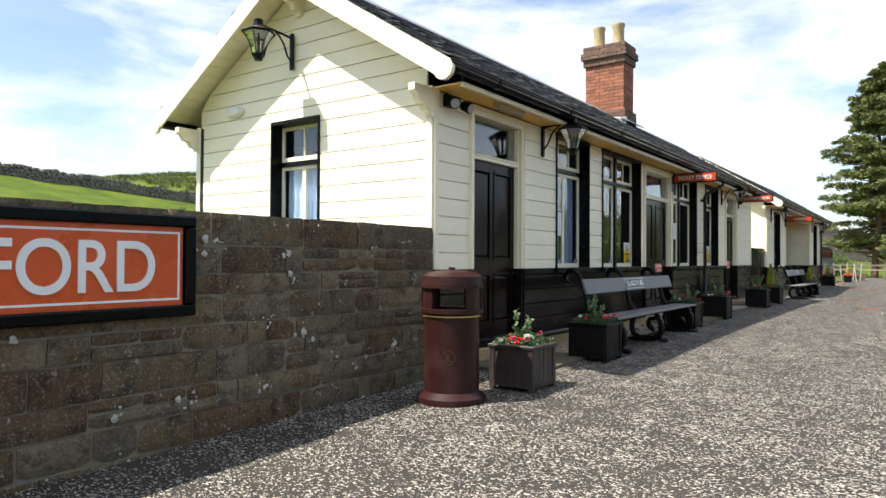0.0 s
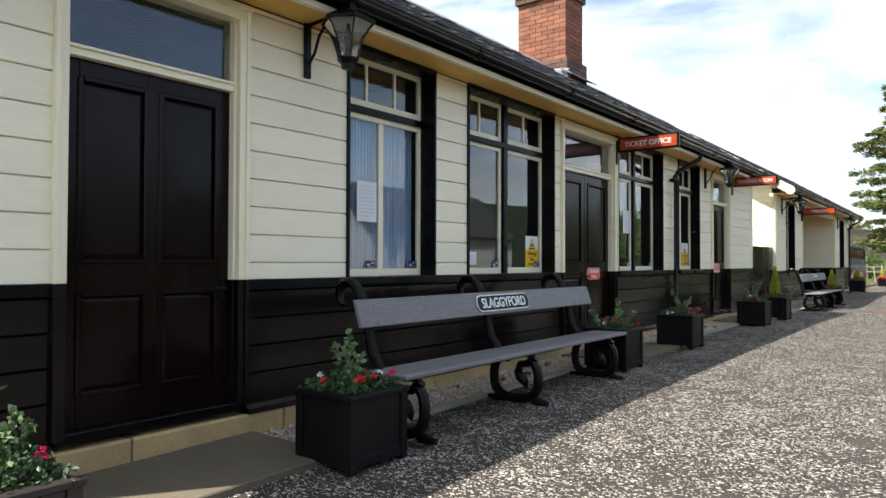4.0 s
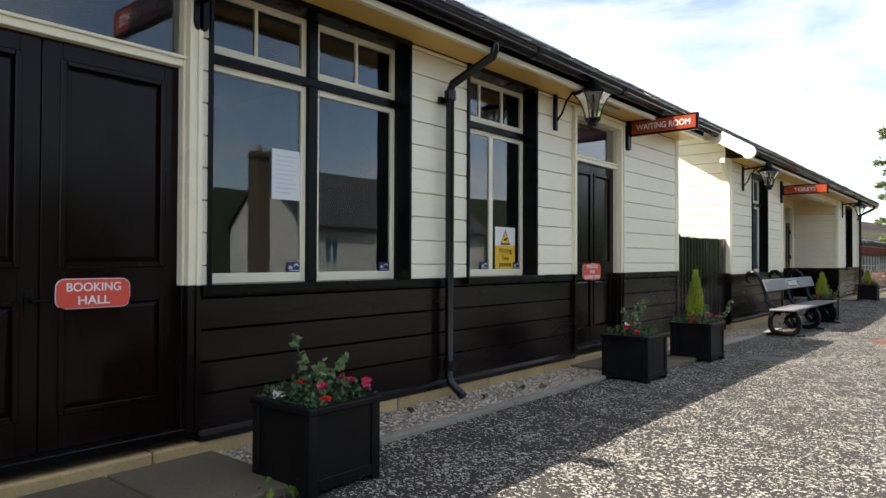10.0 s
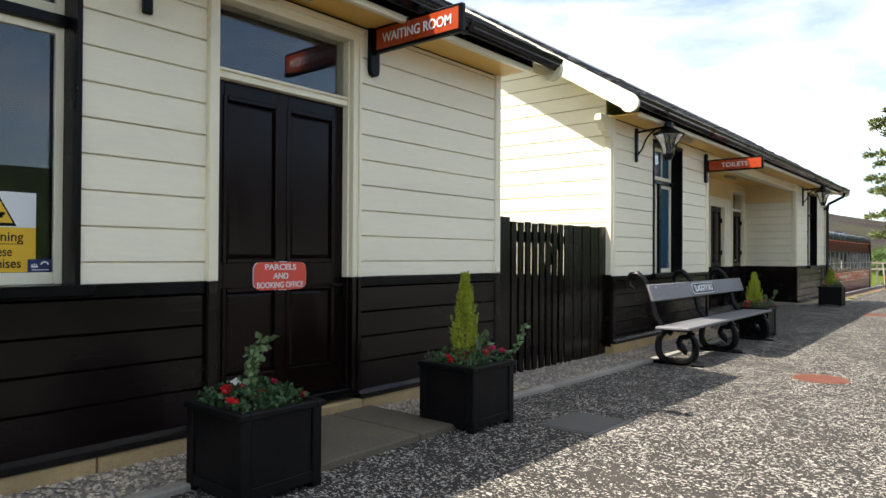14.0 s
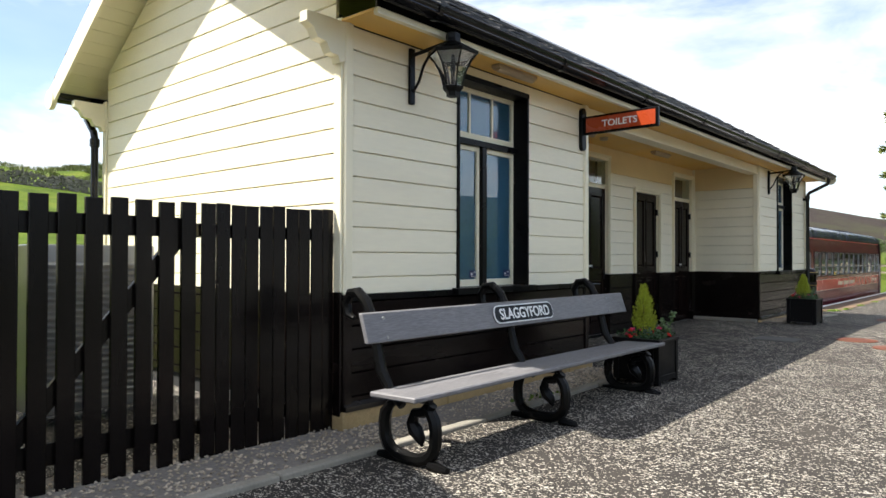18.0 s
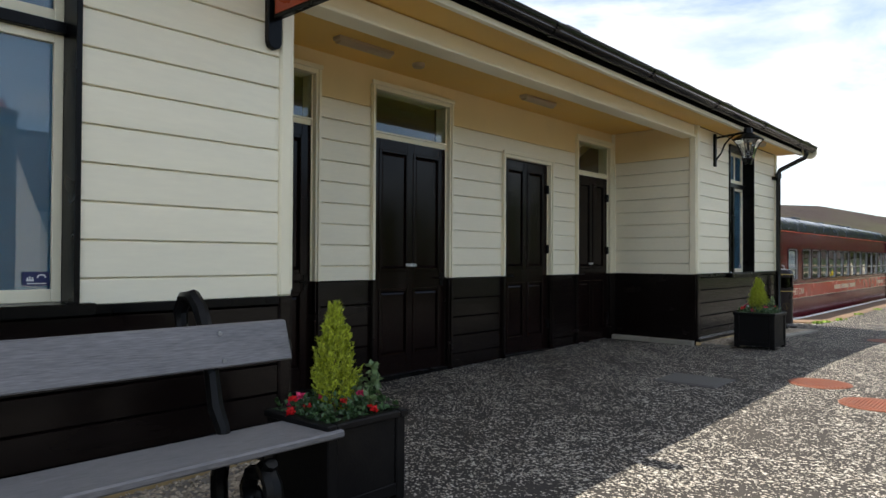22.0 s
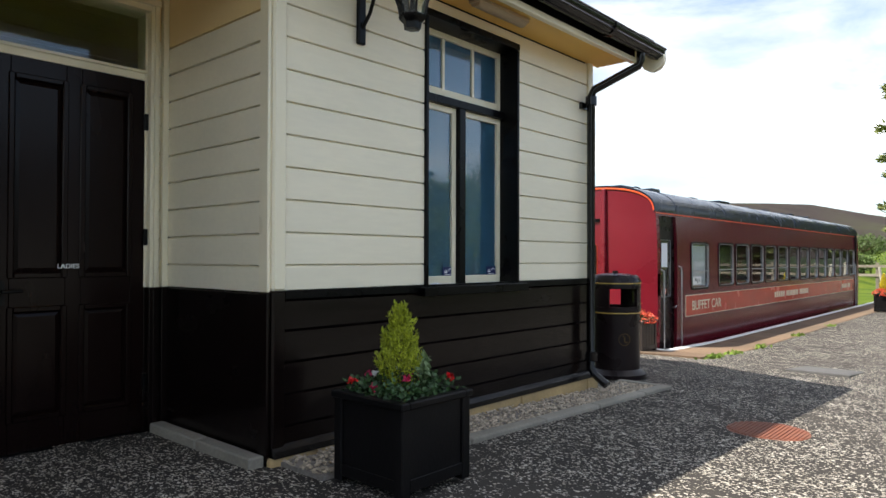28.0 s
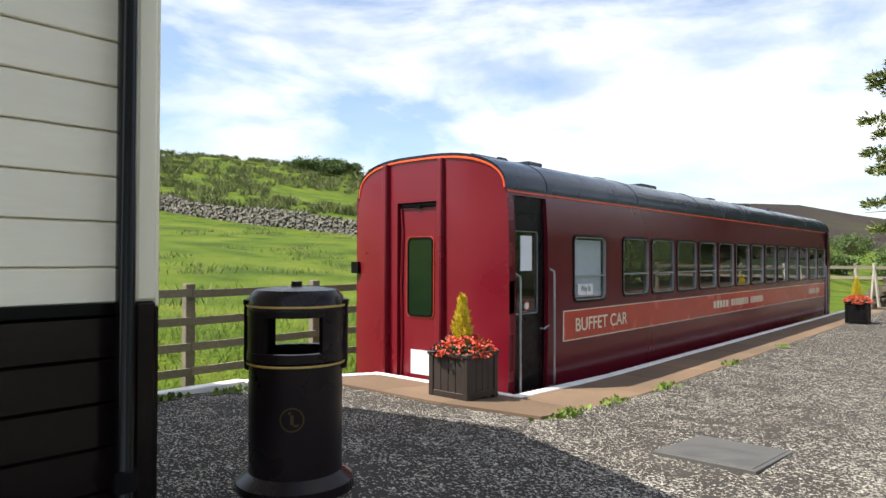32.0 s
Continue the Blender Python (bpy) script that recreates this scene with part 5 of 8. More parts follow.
# ---- drainpipes ----
def downpipe(y, gutter_y, label, x=WALL, bottom=0.02, gx=-4.08):
    t = thing("downpipe", (x, y, 0), label, "drainpipe", "downpipes")
    px = x + 0.085
    g = Geo()
    g.tube([(gx, gutter_y, 3.14), (gx, gutter_y, 3.02), (gx - 0.02, gutter_y, 2.97), (px + 0.03, y, 2.76), (px, y, 2.70), (px, y, 0.20), (px + 0.03, y, 0.14), (px + 0.16, y, bottom + 0.03)], 0.038, 12)
    part("pipe", g, GUTTER, t, smooth=True)
    for z in (2.66, 0.30):
        g = Geo()
        g.lathe([(0.039, z - 0.045), (0.052, z - 0.04), (0.052, z + 0.04), (0.039, z + 0.045)], px, y, 14)
        part("collar", g, GUTTER, t, smooth=True)
    g = Geo()
    g.tube([(px, y, 2.62), (x + 0.0, y - 0.0, 2.62)], 0.016, 8)
    g.box(x, x + 0.03, y - 0.07, y + 0.07, 2.59, 2.65)
    part("bracket", g, GUTTER, t)
    return t


downpipe(16.12, 16.25, "black drainpipe on the cream and brown boarded wall")
downpipe(37.98, 38.2, "black drainpipe at the end of the toilet building")


def back_downpipe():
    t = thing("downpipe", (-8.98, 24.2, 0), "black swan-necked drainpipe at the back corner of the gable", "drainpipe", "downpipes")
    g = Geo()
    g.tube([(-9.20, 24.32, 3.10), (-9.20, 24.24, 2.98), (-9.16, 24.18, 2.90), (-8.94, 24.17, 2.72), (-8.91, 24.17, 2.64), (-8.91, 24.17, -.5)], .042, 10)
    part("pipe", g, GUTTER, t, smooth=True)
    for z in (2.55, 1.2):
        g = Geo()
        g.tube([(-8.91, 24.17, z), (-8.91, 24.17, z + .09)], .056, 10)
        part("collar", g, GUTTER, t, smooth=True)


back_downpipe()


# ---- wall lanterns ----
def wall_lantern(y, x=WALL, axis='x', z=3.02, reach=0.47, label="black iron wall lantern with tapered clear glass"):
    t = thing("wall_lantern", (x, y, z), label, "wall lantern", "wall lanterns")

    def P(d, u, h):
        return (x + d, y + u, z + h) if axis == 'x' else (x + u, y - d, z + h)
    g = Geo()
    g.hexa([P(0, -.03, -.38), P(.035, -.03, -.38), P(.035, .03, -.38), P(0, .03, -.38), P(0, -.03, .09), P(.035, -.03, .09), P(.035, .03, .09), P(0, .03, .09)])
    part("backplate", g, IRON, t, bevel=0.008)
    g = Geo()
    g.tube([P(.02, 0, .03), P(.2, 0, .045), P(reach - .08, 0, .06), P(reach, 0, .06)], 0.016, 8)
    g.tube([P(.03, 0, -.28), P(.10, 0, -.20), P(.15, 0, -.08), P(.22, 0, .0), P(.30, 0, .05)], 0.012, 8)
    part("bracket_arm", g, IRON, t, smooth=True)
    L = reach
    hx = [(math.cos(k * math.pi / 3 + .52), math.sin(k * math.pi / 3 + .52)) for k in range(6)]
    cap = Geo()
    rings = ((.205, -.055), (.21, -.035), (.13, .01), (.065, .045), (.058, .075), (.058, .115), (.03, .13))
    cap.add([P(L + r * c, r * s, h) for r, h in rings for c, s in hx],
            [(j * 6 + i, j * 6 + (i + 1) % 6, (j + 1) * 6 + (i + 1) % 6, (j + 1) * 6 + i) for j in range(len(rings) - 1) for i in range(6)] + [tuple((len(rings) - 1) * 6 + i for i in range(6))])
    part("cap", cap, IRON, t)
    liner = Geo()
    liner.add([P(L + r * c, r * s, h) for r, h in ((.19, -.058), (.06, -.035)) for c, s in hx], [(i, (i + 1) % 6, 6 + (i + 1) % 6, 6 + i) for i in range(6)] + [tuple(6 + i for i in range(6))])
    part("reflector", liner, STEEL, t, "dull metal reflector under the cap")
    # ribs that sweep in to the cup below
    bow = ((.190, -.058), (.150, -.105), (.115, -.165), (.090, -.235), (.074, -.305))
    fr = Geo()
    for c, s in hx:
        fr.tube([P(L + r * c, r * s, h) for r, h in bow], 0.0065, 6)
    part("frame", fr, IRON, t)
    for k in range(6):
        gl = Geo()
        (c0, s0), (c1, s1) = hx[k], hx[(k + 1) % 6]
        m = len(bow)
        gl.add([P(L + q * r * c, q * r * s, h) for q in (.985, .955) for r, h in bow for c, s in ((c0, s0), (c1, s1))],
               [(2 * i, 2 * i + 1, 2 * i + 3, 2 * i + 2) for i in range(m - 1)] + [(2 * m + 2 * i + 2, 2 * m + 2 * i + 3, 2 * m + 2 * i + 1, 2 * m + 2 * i) for i in range(m - 1)]
               + [(0, 2 * m, 2 * m + 1, 1), (2 * m - 2, 2 * m - 1, 4 * m - 1, 4 * m - 2)]
               + [(2 * i, 2 * i + 2, 2 * m + 2 * i + 2, 2 * m + 2 * i) for i in range(m - 1)] + [(2 * i + 1, 2 * m + 2 * i + 1, 2 * m + 2 * i + 3, 2 * i + 3) for i in range(m - 1)])
        part("pane", gl, LAMP_GLASS, t, "clear lantern glass").visible_shadow = False
    bt = Geo()
    bt.add([P(L + r * c, r * s, h) for r, h in ((.074, -.300), (.086, -.308), (.080, -.325), (.055, -.350), (.050, -.385), (.02, -.388)) for c, s in hx],
           [(j * 6 + i, j * 6 + (i + 1) % 6, (j + 1) * 6 + (i + 1) % 6, (j + 1) * 6 + i) for j in range(5) for i in range(6)] + [tuple(30 + i for i in range(6))])
    part("finial", bt, IRON, t)
    bulb = Geo()
    bulb.add([P(L + r * math.cos(a), r * math.sin(a), h) for r, h in ((.020, -.30), (.016, -.22), (.014, -.20), (.024, -.17), (.012, -.05)) for a in [k * math.pi / 4 for k in range(8)]],
             [(j * 8 + i, j * 8 + (i + 1) % 8, (j + 1) * 8 + (i + 1) % 8, (j + 1) * 8 + i) for j in range(4) for i in range(8)])
    part("lamp_holder", bulb, IRON, t, smooth=True)
    return t


for yy, zz in ((7.90, 3.0), (18.04, 3.03), (24.99, 2.92), (35.22, 2.92)):
    wall_lantern(yy, z=zz)
wall_lantern(5.33, x=-6.80, axis='y', z=3.98, reach=0.55, label="black iron lantern on the sunlit gable")


# ---- hanging signs ----
def hanging_sign(y, text, width, label, z=2.80):
    t = thing("hanging_sign", (WALL, y, z), label, "sign", "hanging signs")
    g = Geo()
    g.prism([(-.05, -.24), (-.035, -.272), (0, -.285), (.035, -.272), (.05, -.24), (.05, .17), (.035, .202), (0, .215), (-.035, .202), (-.05, .17)], lambda u, v, q: (q, y + u, z + v), WALL, WALL + 0.045)
    part("backplate", g, BLACK, t, bevel=0.005)
    x0, x1 = WALL + 0.05, WALL + 0.94
    g = Geo()
    g.box(x0, x1, y - 0.022, y + 0.022, z - 0.105, z + 0.105)
    part("frame", g, BLACK, t, bevel=0.006)
    for s in (-1, 1):
        # panels use the shaded copy of the vermilion
        p = Geo()
        p.box(x0 + 0.03, x1 - 0.03, y + s * 0.0245 - 0.003, y + s * 0.0245 + 0.003, z - 0.08, z + 0.08)
        part("panel", p, SHADED_SIGN_RED, t, "vermilion enamel panel, darkened for shade")
    lettering(text, 0.105, WHITE, facing_y((x0 + x1) / 2, y - 0.029, z), "lettering", t, width=width, bold=0.0012)
    return t


hanging_sign(13.77, "TICKET OFFICE", 0.68, "vermilion enamel hanging sign lettered ticket office", 2.90)
hanging_sign(19.90, "WAITING ROOM", 0.70, "vermilion enamel hanging sign lettered waiting room", 2.945)
hanging_sign(27.84, "TOILETS", 0.42, "vermilion enamel hanging sign lettered toilets", 2.78)


def pill(y0, y1, z0, z1, x0, x1, r, n=5):
    g = Geo()
    pts = []
    for cy, cz, a0 in ((y1 - r, z1 - r, 0), (y0 + r, z1 - r, 90), (y0 + r, z0 + r, 180), (y1 - r, z0 + r, 270)):
        pts += [(cy + r * math.cos(radians(a0 + 90 * k / n)), cz + r * math.sin(radians(a0 + 90 * k / n))) for k in range(n + 1)]
    return g.prism(pts, lambda u, v, q: (q, u, v), x0, x1)


def plaque(y, z, w, h, lines, size, label, face=WALL - 0.085):
    t = thing("door_plaque", (face, y, z), label, "plaque", "door plaques")
    part("plate", pill(y - w / 2, y + w / 2, z - h / 2, z + h / 2, face + 0.001, face + 0.009, h * .30), WHITE, t)
    part("field", pill(y - w / 2 + .004, y + w / 2 - .004, z - h / 2 + .004, z + h / 2 - .004, face + 0.009, face + 0.012, h * .28), PLAQUE_RED, t)
    for k, (s, ww) in enumerate(lines):
        zz = z + (len(lines) - 1) * size * .55 - k * size * 1.1
        lettering(s, size, WHITE, facing_x(face + 0.0135, y, zz), "lettering", t, depth=0.003, width=ww, bold=0.0008)
    return t


plaque(13.20, 1.03, 0.40, 0.165, [("BOOKING", 0.29), ("HALL", 0.17)], 0.066, "red enamel plaque lettered booking hall")
plaque(19.08, 1.08, 0.46, 0.205, [("PARCELS", 0.27), ("AND", 0.13), ("BOOKING OFFICE", 0.40)], 0.058, "red enamel plaque lettered parcels and booking office")
for yy, s, w, z in ((28.65, "GENTS", 0.115, 1.14), (30.36, "DISABLED", 0.15, 1.14), (33.98, "LADIES", 0.125, 1.145)):
    t = thing("door_letters", (PORCH - .022, yy, z), "small white letters on a dark door", "lettering", "door letters")
    lettering(s, 0.038, WHITE, facing_x(PORCH - 0.0215, yy, z), "lettering", t, depth=0.003, width=w, bold=0.0006)


# ---- stone wall and its name board ----
def stone_wall():
    t = thing("stone_wall", (-4.6, 1.0, -0.3), "coursed dark sandstone wall spotted with white lichen", "stone wall", kind="structure")
    face, y0, y1 = -4.50, -7.0, 5.30
    core = Geo()
    core.box(face - 0.42, face - 0.017, y0, y1, -0.6, 1.49)
    part("mortar_core", core, MORTAR, t)
    def block(a, b, z0, z1):
        # a rough-faced stone: a wavy front with worn, rounded arrises
        nu, nv = max(3, int((b - a) / 0.06)), max(3, int((z1 - z0) / 0.05))
        m = random.uniform(0.005, 0.010)
        d = random.uniform(-0.003, 0.013)
        off = random.uniform(0, 50)
        tilt, lean = random.uniform(-.012, .012), random.uniform(-.012, .012)
        rows = []
        g = Geo()
        for j in range(nv + 1):
            for i in range(nu + 1):
                u, v = i / nu, j / nv
                y, zz = a + m + (b - a - 2 * m) * u, z0 + m + (z1 - z0 - 2 * m) * v
                n = noise.noise((y * 9 + off, zz * 12, off)) * 0.007 + noise.noise((y * 31, zz * 31 + off, 2)) * 0.005
                edge = (0.010 if i in (0, nu) else 0) + (0.010 if j in (0, nv) else 0)
                w = 0.006 * noise.noise((y * 14, zz * 14, off + 9))
                g.v.append((face + d + n - edge + tilt * (u - .5) + lean * (v - .5), y + (w if i in (0, nu) else 0), zz + (w * .8 if j in (0, nv) else 0)))
        k = nu + 1
        g.f += [(j * k + i, j * k + i + 1, (j + 1) * k + i + 1, (j + 1) * k + i) for j in range(nv) for i in range(nu)]
        rim = [i for i in range(k)] + [j * k + nu for j in range(1, nv + 1)] + [nv * k + i for i in range(nu - 1, -1, -1)] + [j * k for j in range(nv - 1, 0, -1)]
        s0 = len(g.v)
        g.v += [(face - 0.1, g.v[q][1], g.v[q][2]) for q in rim]
        r = len(rim)
        g.f += [(rim[q], s0 + q, s0 + (q + 1) % r, rim[(q + 1) % r]) for q in range(r)]
        return g
    z = -0.36
    heights = [0.20, 0.22, 0.19, 0.25, 0.18, 0.22, 0.16, 0.21, 0.255]
    for k, h in enumerate(heights):
        y = y0 + random.uniform(-.3, 0)
        while y < y1:
            e = y + random.choice((0.2, 0.3, 0.42, 0.5, 0.62, 0.8)) * random.uniform(0.85, 1.15)
            if y1 - e < 0.2:
                e = y1
            a, b = max(y, y0), min(e, y1)
            if b - a > 0.06:
                if k < 8 and b - a > .35 and random.random() < .28:
                    q = z + h * random.uniform(.42, .6)
                    part("stone", block(a, b, z, q), STONE, t)
                    s = a + (b - a) * random.uniform(.35, .65)
                    part("stone", block(a, s, q, z + h), STONE, t)
                    part("stone", block(s, b, q, z + h), STONE, t)
                else:
                    part("stone", block(a, b, z, z + h), STONE, t)
            y = e
        z += h
    # lichen: clusters of thin ragged crusts
    lich = Geo()
    for _ in range(130):
        cy, cz = random.uniform(-2.5, 5.1), random.uniform(-0.25, 1.45)
        for _ in range(random.choice((1, 1, 2, 4, 7))):
            y, zz, r = cy + random.gauss(0, .045), cz + random.gauss(0, .035), random.choice((0.007, 0.011, 0.016, 0.028)) * random.uniform(.7, 1.3)
            n = 10
            lich.add([(face + 0.023, y, zz)] + [(face + 0.014, y + r * random.uniform(.5, 1.15) * math.cos(6.283 * k / n), zz + r * random.uniform(.5, 1.1) * math.sin(6.283 * k / n)) for k in range(n)],
                     [(0, 1 + k, 1 + (k + 1) % n) for k in range(n)])
    tagged(part("lichen", lich, LICHEN, t, "pale lichen crusts"), kind="stuff")
    return t


stone_wall()


def name_board():
    x, y1, z0, z1 = -4.485, 2.345, 0.765, 1.47
    y0 = y1 - 3.36
    t = thing("station_name_board", (x, y1, z0), "large vermilion station name board framed in black on the stone wall", "sign")
    g = Geo()
    for a, b, c, d in ((y0, y1, z1 - .08, z1), (y0, y1, z0, z0 + .08), (y0, y0 + .08, z0 + .08, z1 - .08), (y1 - .08, y1, z0 + .08, z1 - .08)):
        g.box(x, x + 0.07, a, b, c, d)
    part("frame", g, BLACK, t, "black timber frame", bevel=0.012)
    g = Geo()
    g.box(x, x + 0.03, y0 + .09, y1 - .09, z0 + .075, z1 - .075)
    part("field", g, SIGN_RED, t, "vermilion enamel field")
    g = Geo()
    for a, b, c, d in ((y0 + .115, y1 - .115, z1 - .13, z1 - .115), (y0 + .115, y1 - .115, z0 + .115, z0 + .13), (y1 - .13, y1 - .115, z0 + .13, z1 - .13), (y0 + .115, y0 + .13, z0 + .13, z1 - .13)):
        g.box(x + .028, x + 0.034, a, b, c, d)
    part("border_line", g, WHITE, t)
    lettering("SLAGGYFORD", 0.475, WHITE, facing_x(x + 0.036, 0.755, (z0 + z1) / 2), "lettering", t, depth=0.012, width=2.57, bold=0.004)
    return t


name_board()


# ---- litter bins ----
def litter_bin(x, y, mat, label, turn=0.0, trim=GOLD, rise=0.0):
    gz = ground_z(y)
    t = thing("litter_bin", (x, y, gz), label, "litter bin", "litter bins")
    R = 0.255
    h0, h1, h2, h3 = 0.0, 0.72 + rise, 0.95 + rise, 1.10 + rise
    n = 32
    g = Geo()
    g.lathe([(R + .065, gz), (R + .065, gz + .05), (R + .02, gz + .085), (R, gz + .10), (R, gz + h1 - .02), (R + .012, gz + h1 - .012), (R + .012, gz + h1), (R - .02, gz + h1), (R - .02, gz + .2)], x, y, n, cap=False)
    part("body", g, mat, t, smooth=True)
    # hood: ring with two letter-box openings, front and back
    hood = Geo()
    def ring(a0, a1, z0, z1, ro, ri):
        m = max(2, int(abs(a1 - a0) / 0.2))
        aa = [a0 + (a1 - a0) * k / m for k in range(m + 1)]
        vs, fs = [], []
        for a in aa:
            c, s = math.cos(a), math.sin(a)
            vs += [(x + ri * c, y + ri * s, gz + z0), (x + ro * c, y + ro * s, gz + z0), (x + ro * c, y + ro * s, gz + z1), (x + ri * c, y + ri * s, gz + z1)]
        for k in range(m):
            i = k * 4
            fs += [(i + j, i + (j + 1) % 4, i + 4 + (j + 1) % 4, i + 4 + j) for j in range(4)]
        fs += [(0, 3, 2, 1), (m * 4, m * 4 + 1, m * 4 + 2, m * 4 + 3)]
        hood.add(vs, fs)
    for c in (turn, turn + math.pi):
        ring(c + 0.62, c + math.pi - 0.62, h1 + .02, h2, R + .008, R - .025)
    lip = .034 if rise else .012
    ring(0, 2 * math.pi, h2 - .005, h2 + .03, R + lip, R - .03)
    ring(0, 2 * math.pi, h1, h1 + .035, R + lip, R - .03)
    part("hood", hood, mat, t, smooth=True)
    g = Geo()
    g.lathe([(R + lip - .004, gz + h2 + .03), (R + lip - .01, gz + h3 - .05), (R - .03, gz + h3 - .015), (R - .12, gz + h3), (0.03, gz + h3 + .005), (0.03, gz + h3 + .03), (0.0, gz + h3 + .032)], x, y, n, cap=False)
    part("lid", g, mat, t, smooth=True)
    for q in (turn + math.pi / 2, turn - math.pi / 2):
        g = Geo()
        cx, cy = x + (R + .004) * math.cos(q), y + (R + .004) * math.sin(q)
        g.lathe([(.0, gz + h1 - .08), (.022, gz + h1 - .07), (.026, gz + h1), (.026, gz + h2 + .05), (.030, gz + h2 + .055), (.030, gz + h2 + .08), (.0, gz + h2 + .09)], cx, cy, 12, cap=False)
        part("hinge_post", g, mat, t, smooth=True)
    for zz in (h1 - .035, h2 + .045):
        g = Geo()
        g.lathe([(R + .0125, gz + zz), (R + .0145, gz + zz + .006), (R + .0125, gz + zz + .012)], x, y, n, cap=False)
        part("band", g, trim, t, "thin raised line", smooth=True)
    g = Geo()
    a = turn
    for k in range(20):
        b0, b1 = 6.2832 * k / 20, 6.2832 * (k + 1) / 20
        pts = []
        for bb in (b0, b1):
            for rr in (0.056, 0.064):
                ang = a + rr * math.cos(bb) / R
                pts.append((x + (R + .003) * math.cos(ang), y + (R + .003) * math.sin(ang), gz + .42 + rr * math.sin(bb)))
        g.add(pts, [(0, 1, 3, 2)])
    for du, dz, w, h in ((0, .0, .016, .05), (.02, -.03, .03, .012), (-.012, .035, .014, .014)):
        pts = [(x + (R + .003) * math.cos(a + (du + u * w) / R), y + (R + .003) * math.sin(a + (du + u * w) / R), gz + .42 + dz + v * h) for u, v in ((-.5, -.5), (.5, -.5), (.5, .5), (-.5, .5))]
        g.add(pts, [(0, 1, 2, 3)])
    part("emblem", g, BRASS, t, "round gold emblem")
    return t


litter_bin(-3.74, 4.56, BIN, "maroon round litter bin with an open hood beside the stone wall", -1.08, GOLD, 0.09)
litter_bin(-4.78, 39.06, BIN_DARK, "dark brown round litter bin with an open hood on the platform", -0.72)


# ---- plants ----
def leaf_quad(g, p, d, size, lean):
    d = d.normalized()
    side = d.orthogonal().normalized()
    side.rotate(Matrix.Rotation(lean, 3, d))
    w = side * size * 0.36
    a = p + d * size * 0.5
    n = d.cross(side) * size * 0.1
    g.add([p, a + w - n, p + d * size, a - w - n], [(0, 1, 2, 3)])


def blade(g, p, d, size, width):
    """One narrow blade of grass or rush."""
    side = d.orthogonal().normalized()
    side.rotate(Matrix.Rotation(random.uniform(0, 6.28), 3, d.normalized()))
    w = side * width
    m = p + d.normalized() * size * .55
    g.add([tuple(p - w), tuple(p + w), tuple(m + w * .7), tuple(p + d.normalized() * size + Vector((0, 0, -.12 * size)) + side * size * .1), tuple(m - w * .7)], [(0, 1, 2, 4), (4, 2, 3)])


def rand_dir(up=0.3):
    while True:
        v = Vector((random.uniform(-1, 1), random.uniform(-1, 1), random.uniform(-1, 1)))
        if 0.05 < v.length < 1:
            v = v.normalized()
            v.z += up
            return v.normalized()


def blossom(g, p, r):
    for k in range(6):
        d = Vector((math.cos(k * 1.05), math.sin(k * 1.05), random.uniform(0.1, 0.8)))
        d.rotate(Euler((random.uniform(-.6, .6), random.uniform(-.6, .6), random.uniform(0, 3))))
        leaf_quad(g, p, d, r * random.uniform(.8, 1.2), random.uniform(-.4, .4))
        leaf_quad(g, p, d + Vector((0, 0, .4)), r * .7, random.uniform(-1, 1))


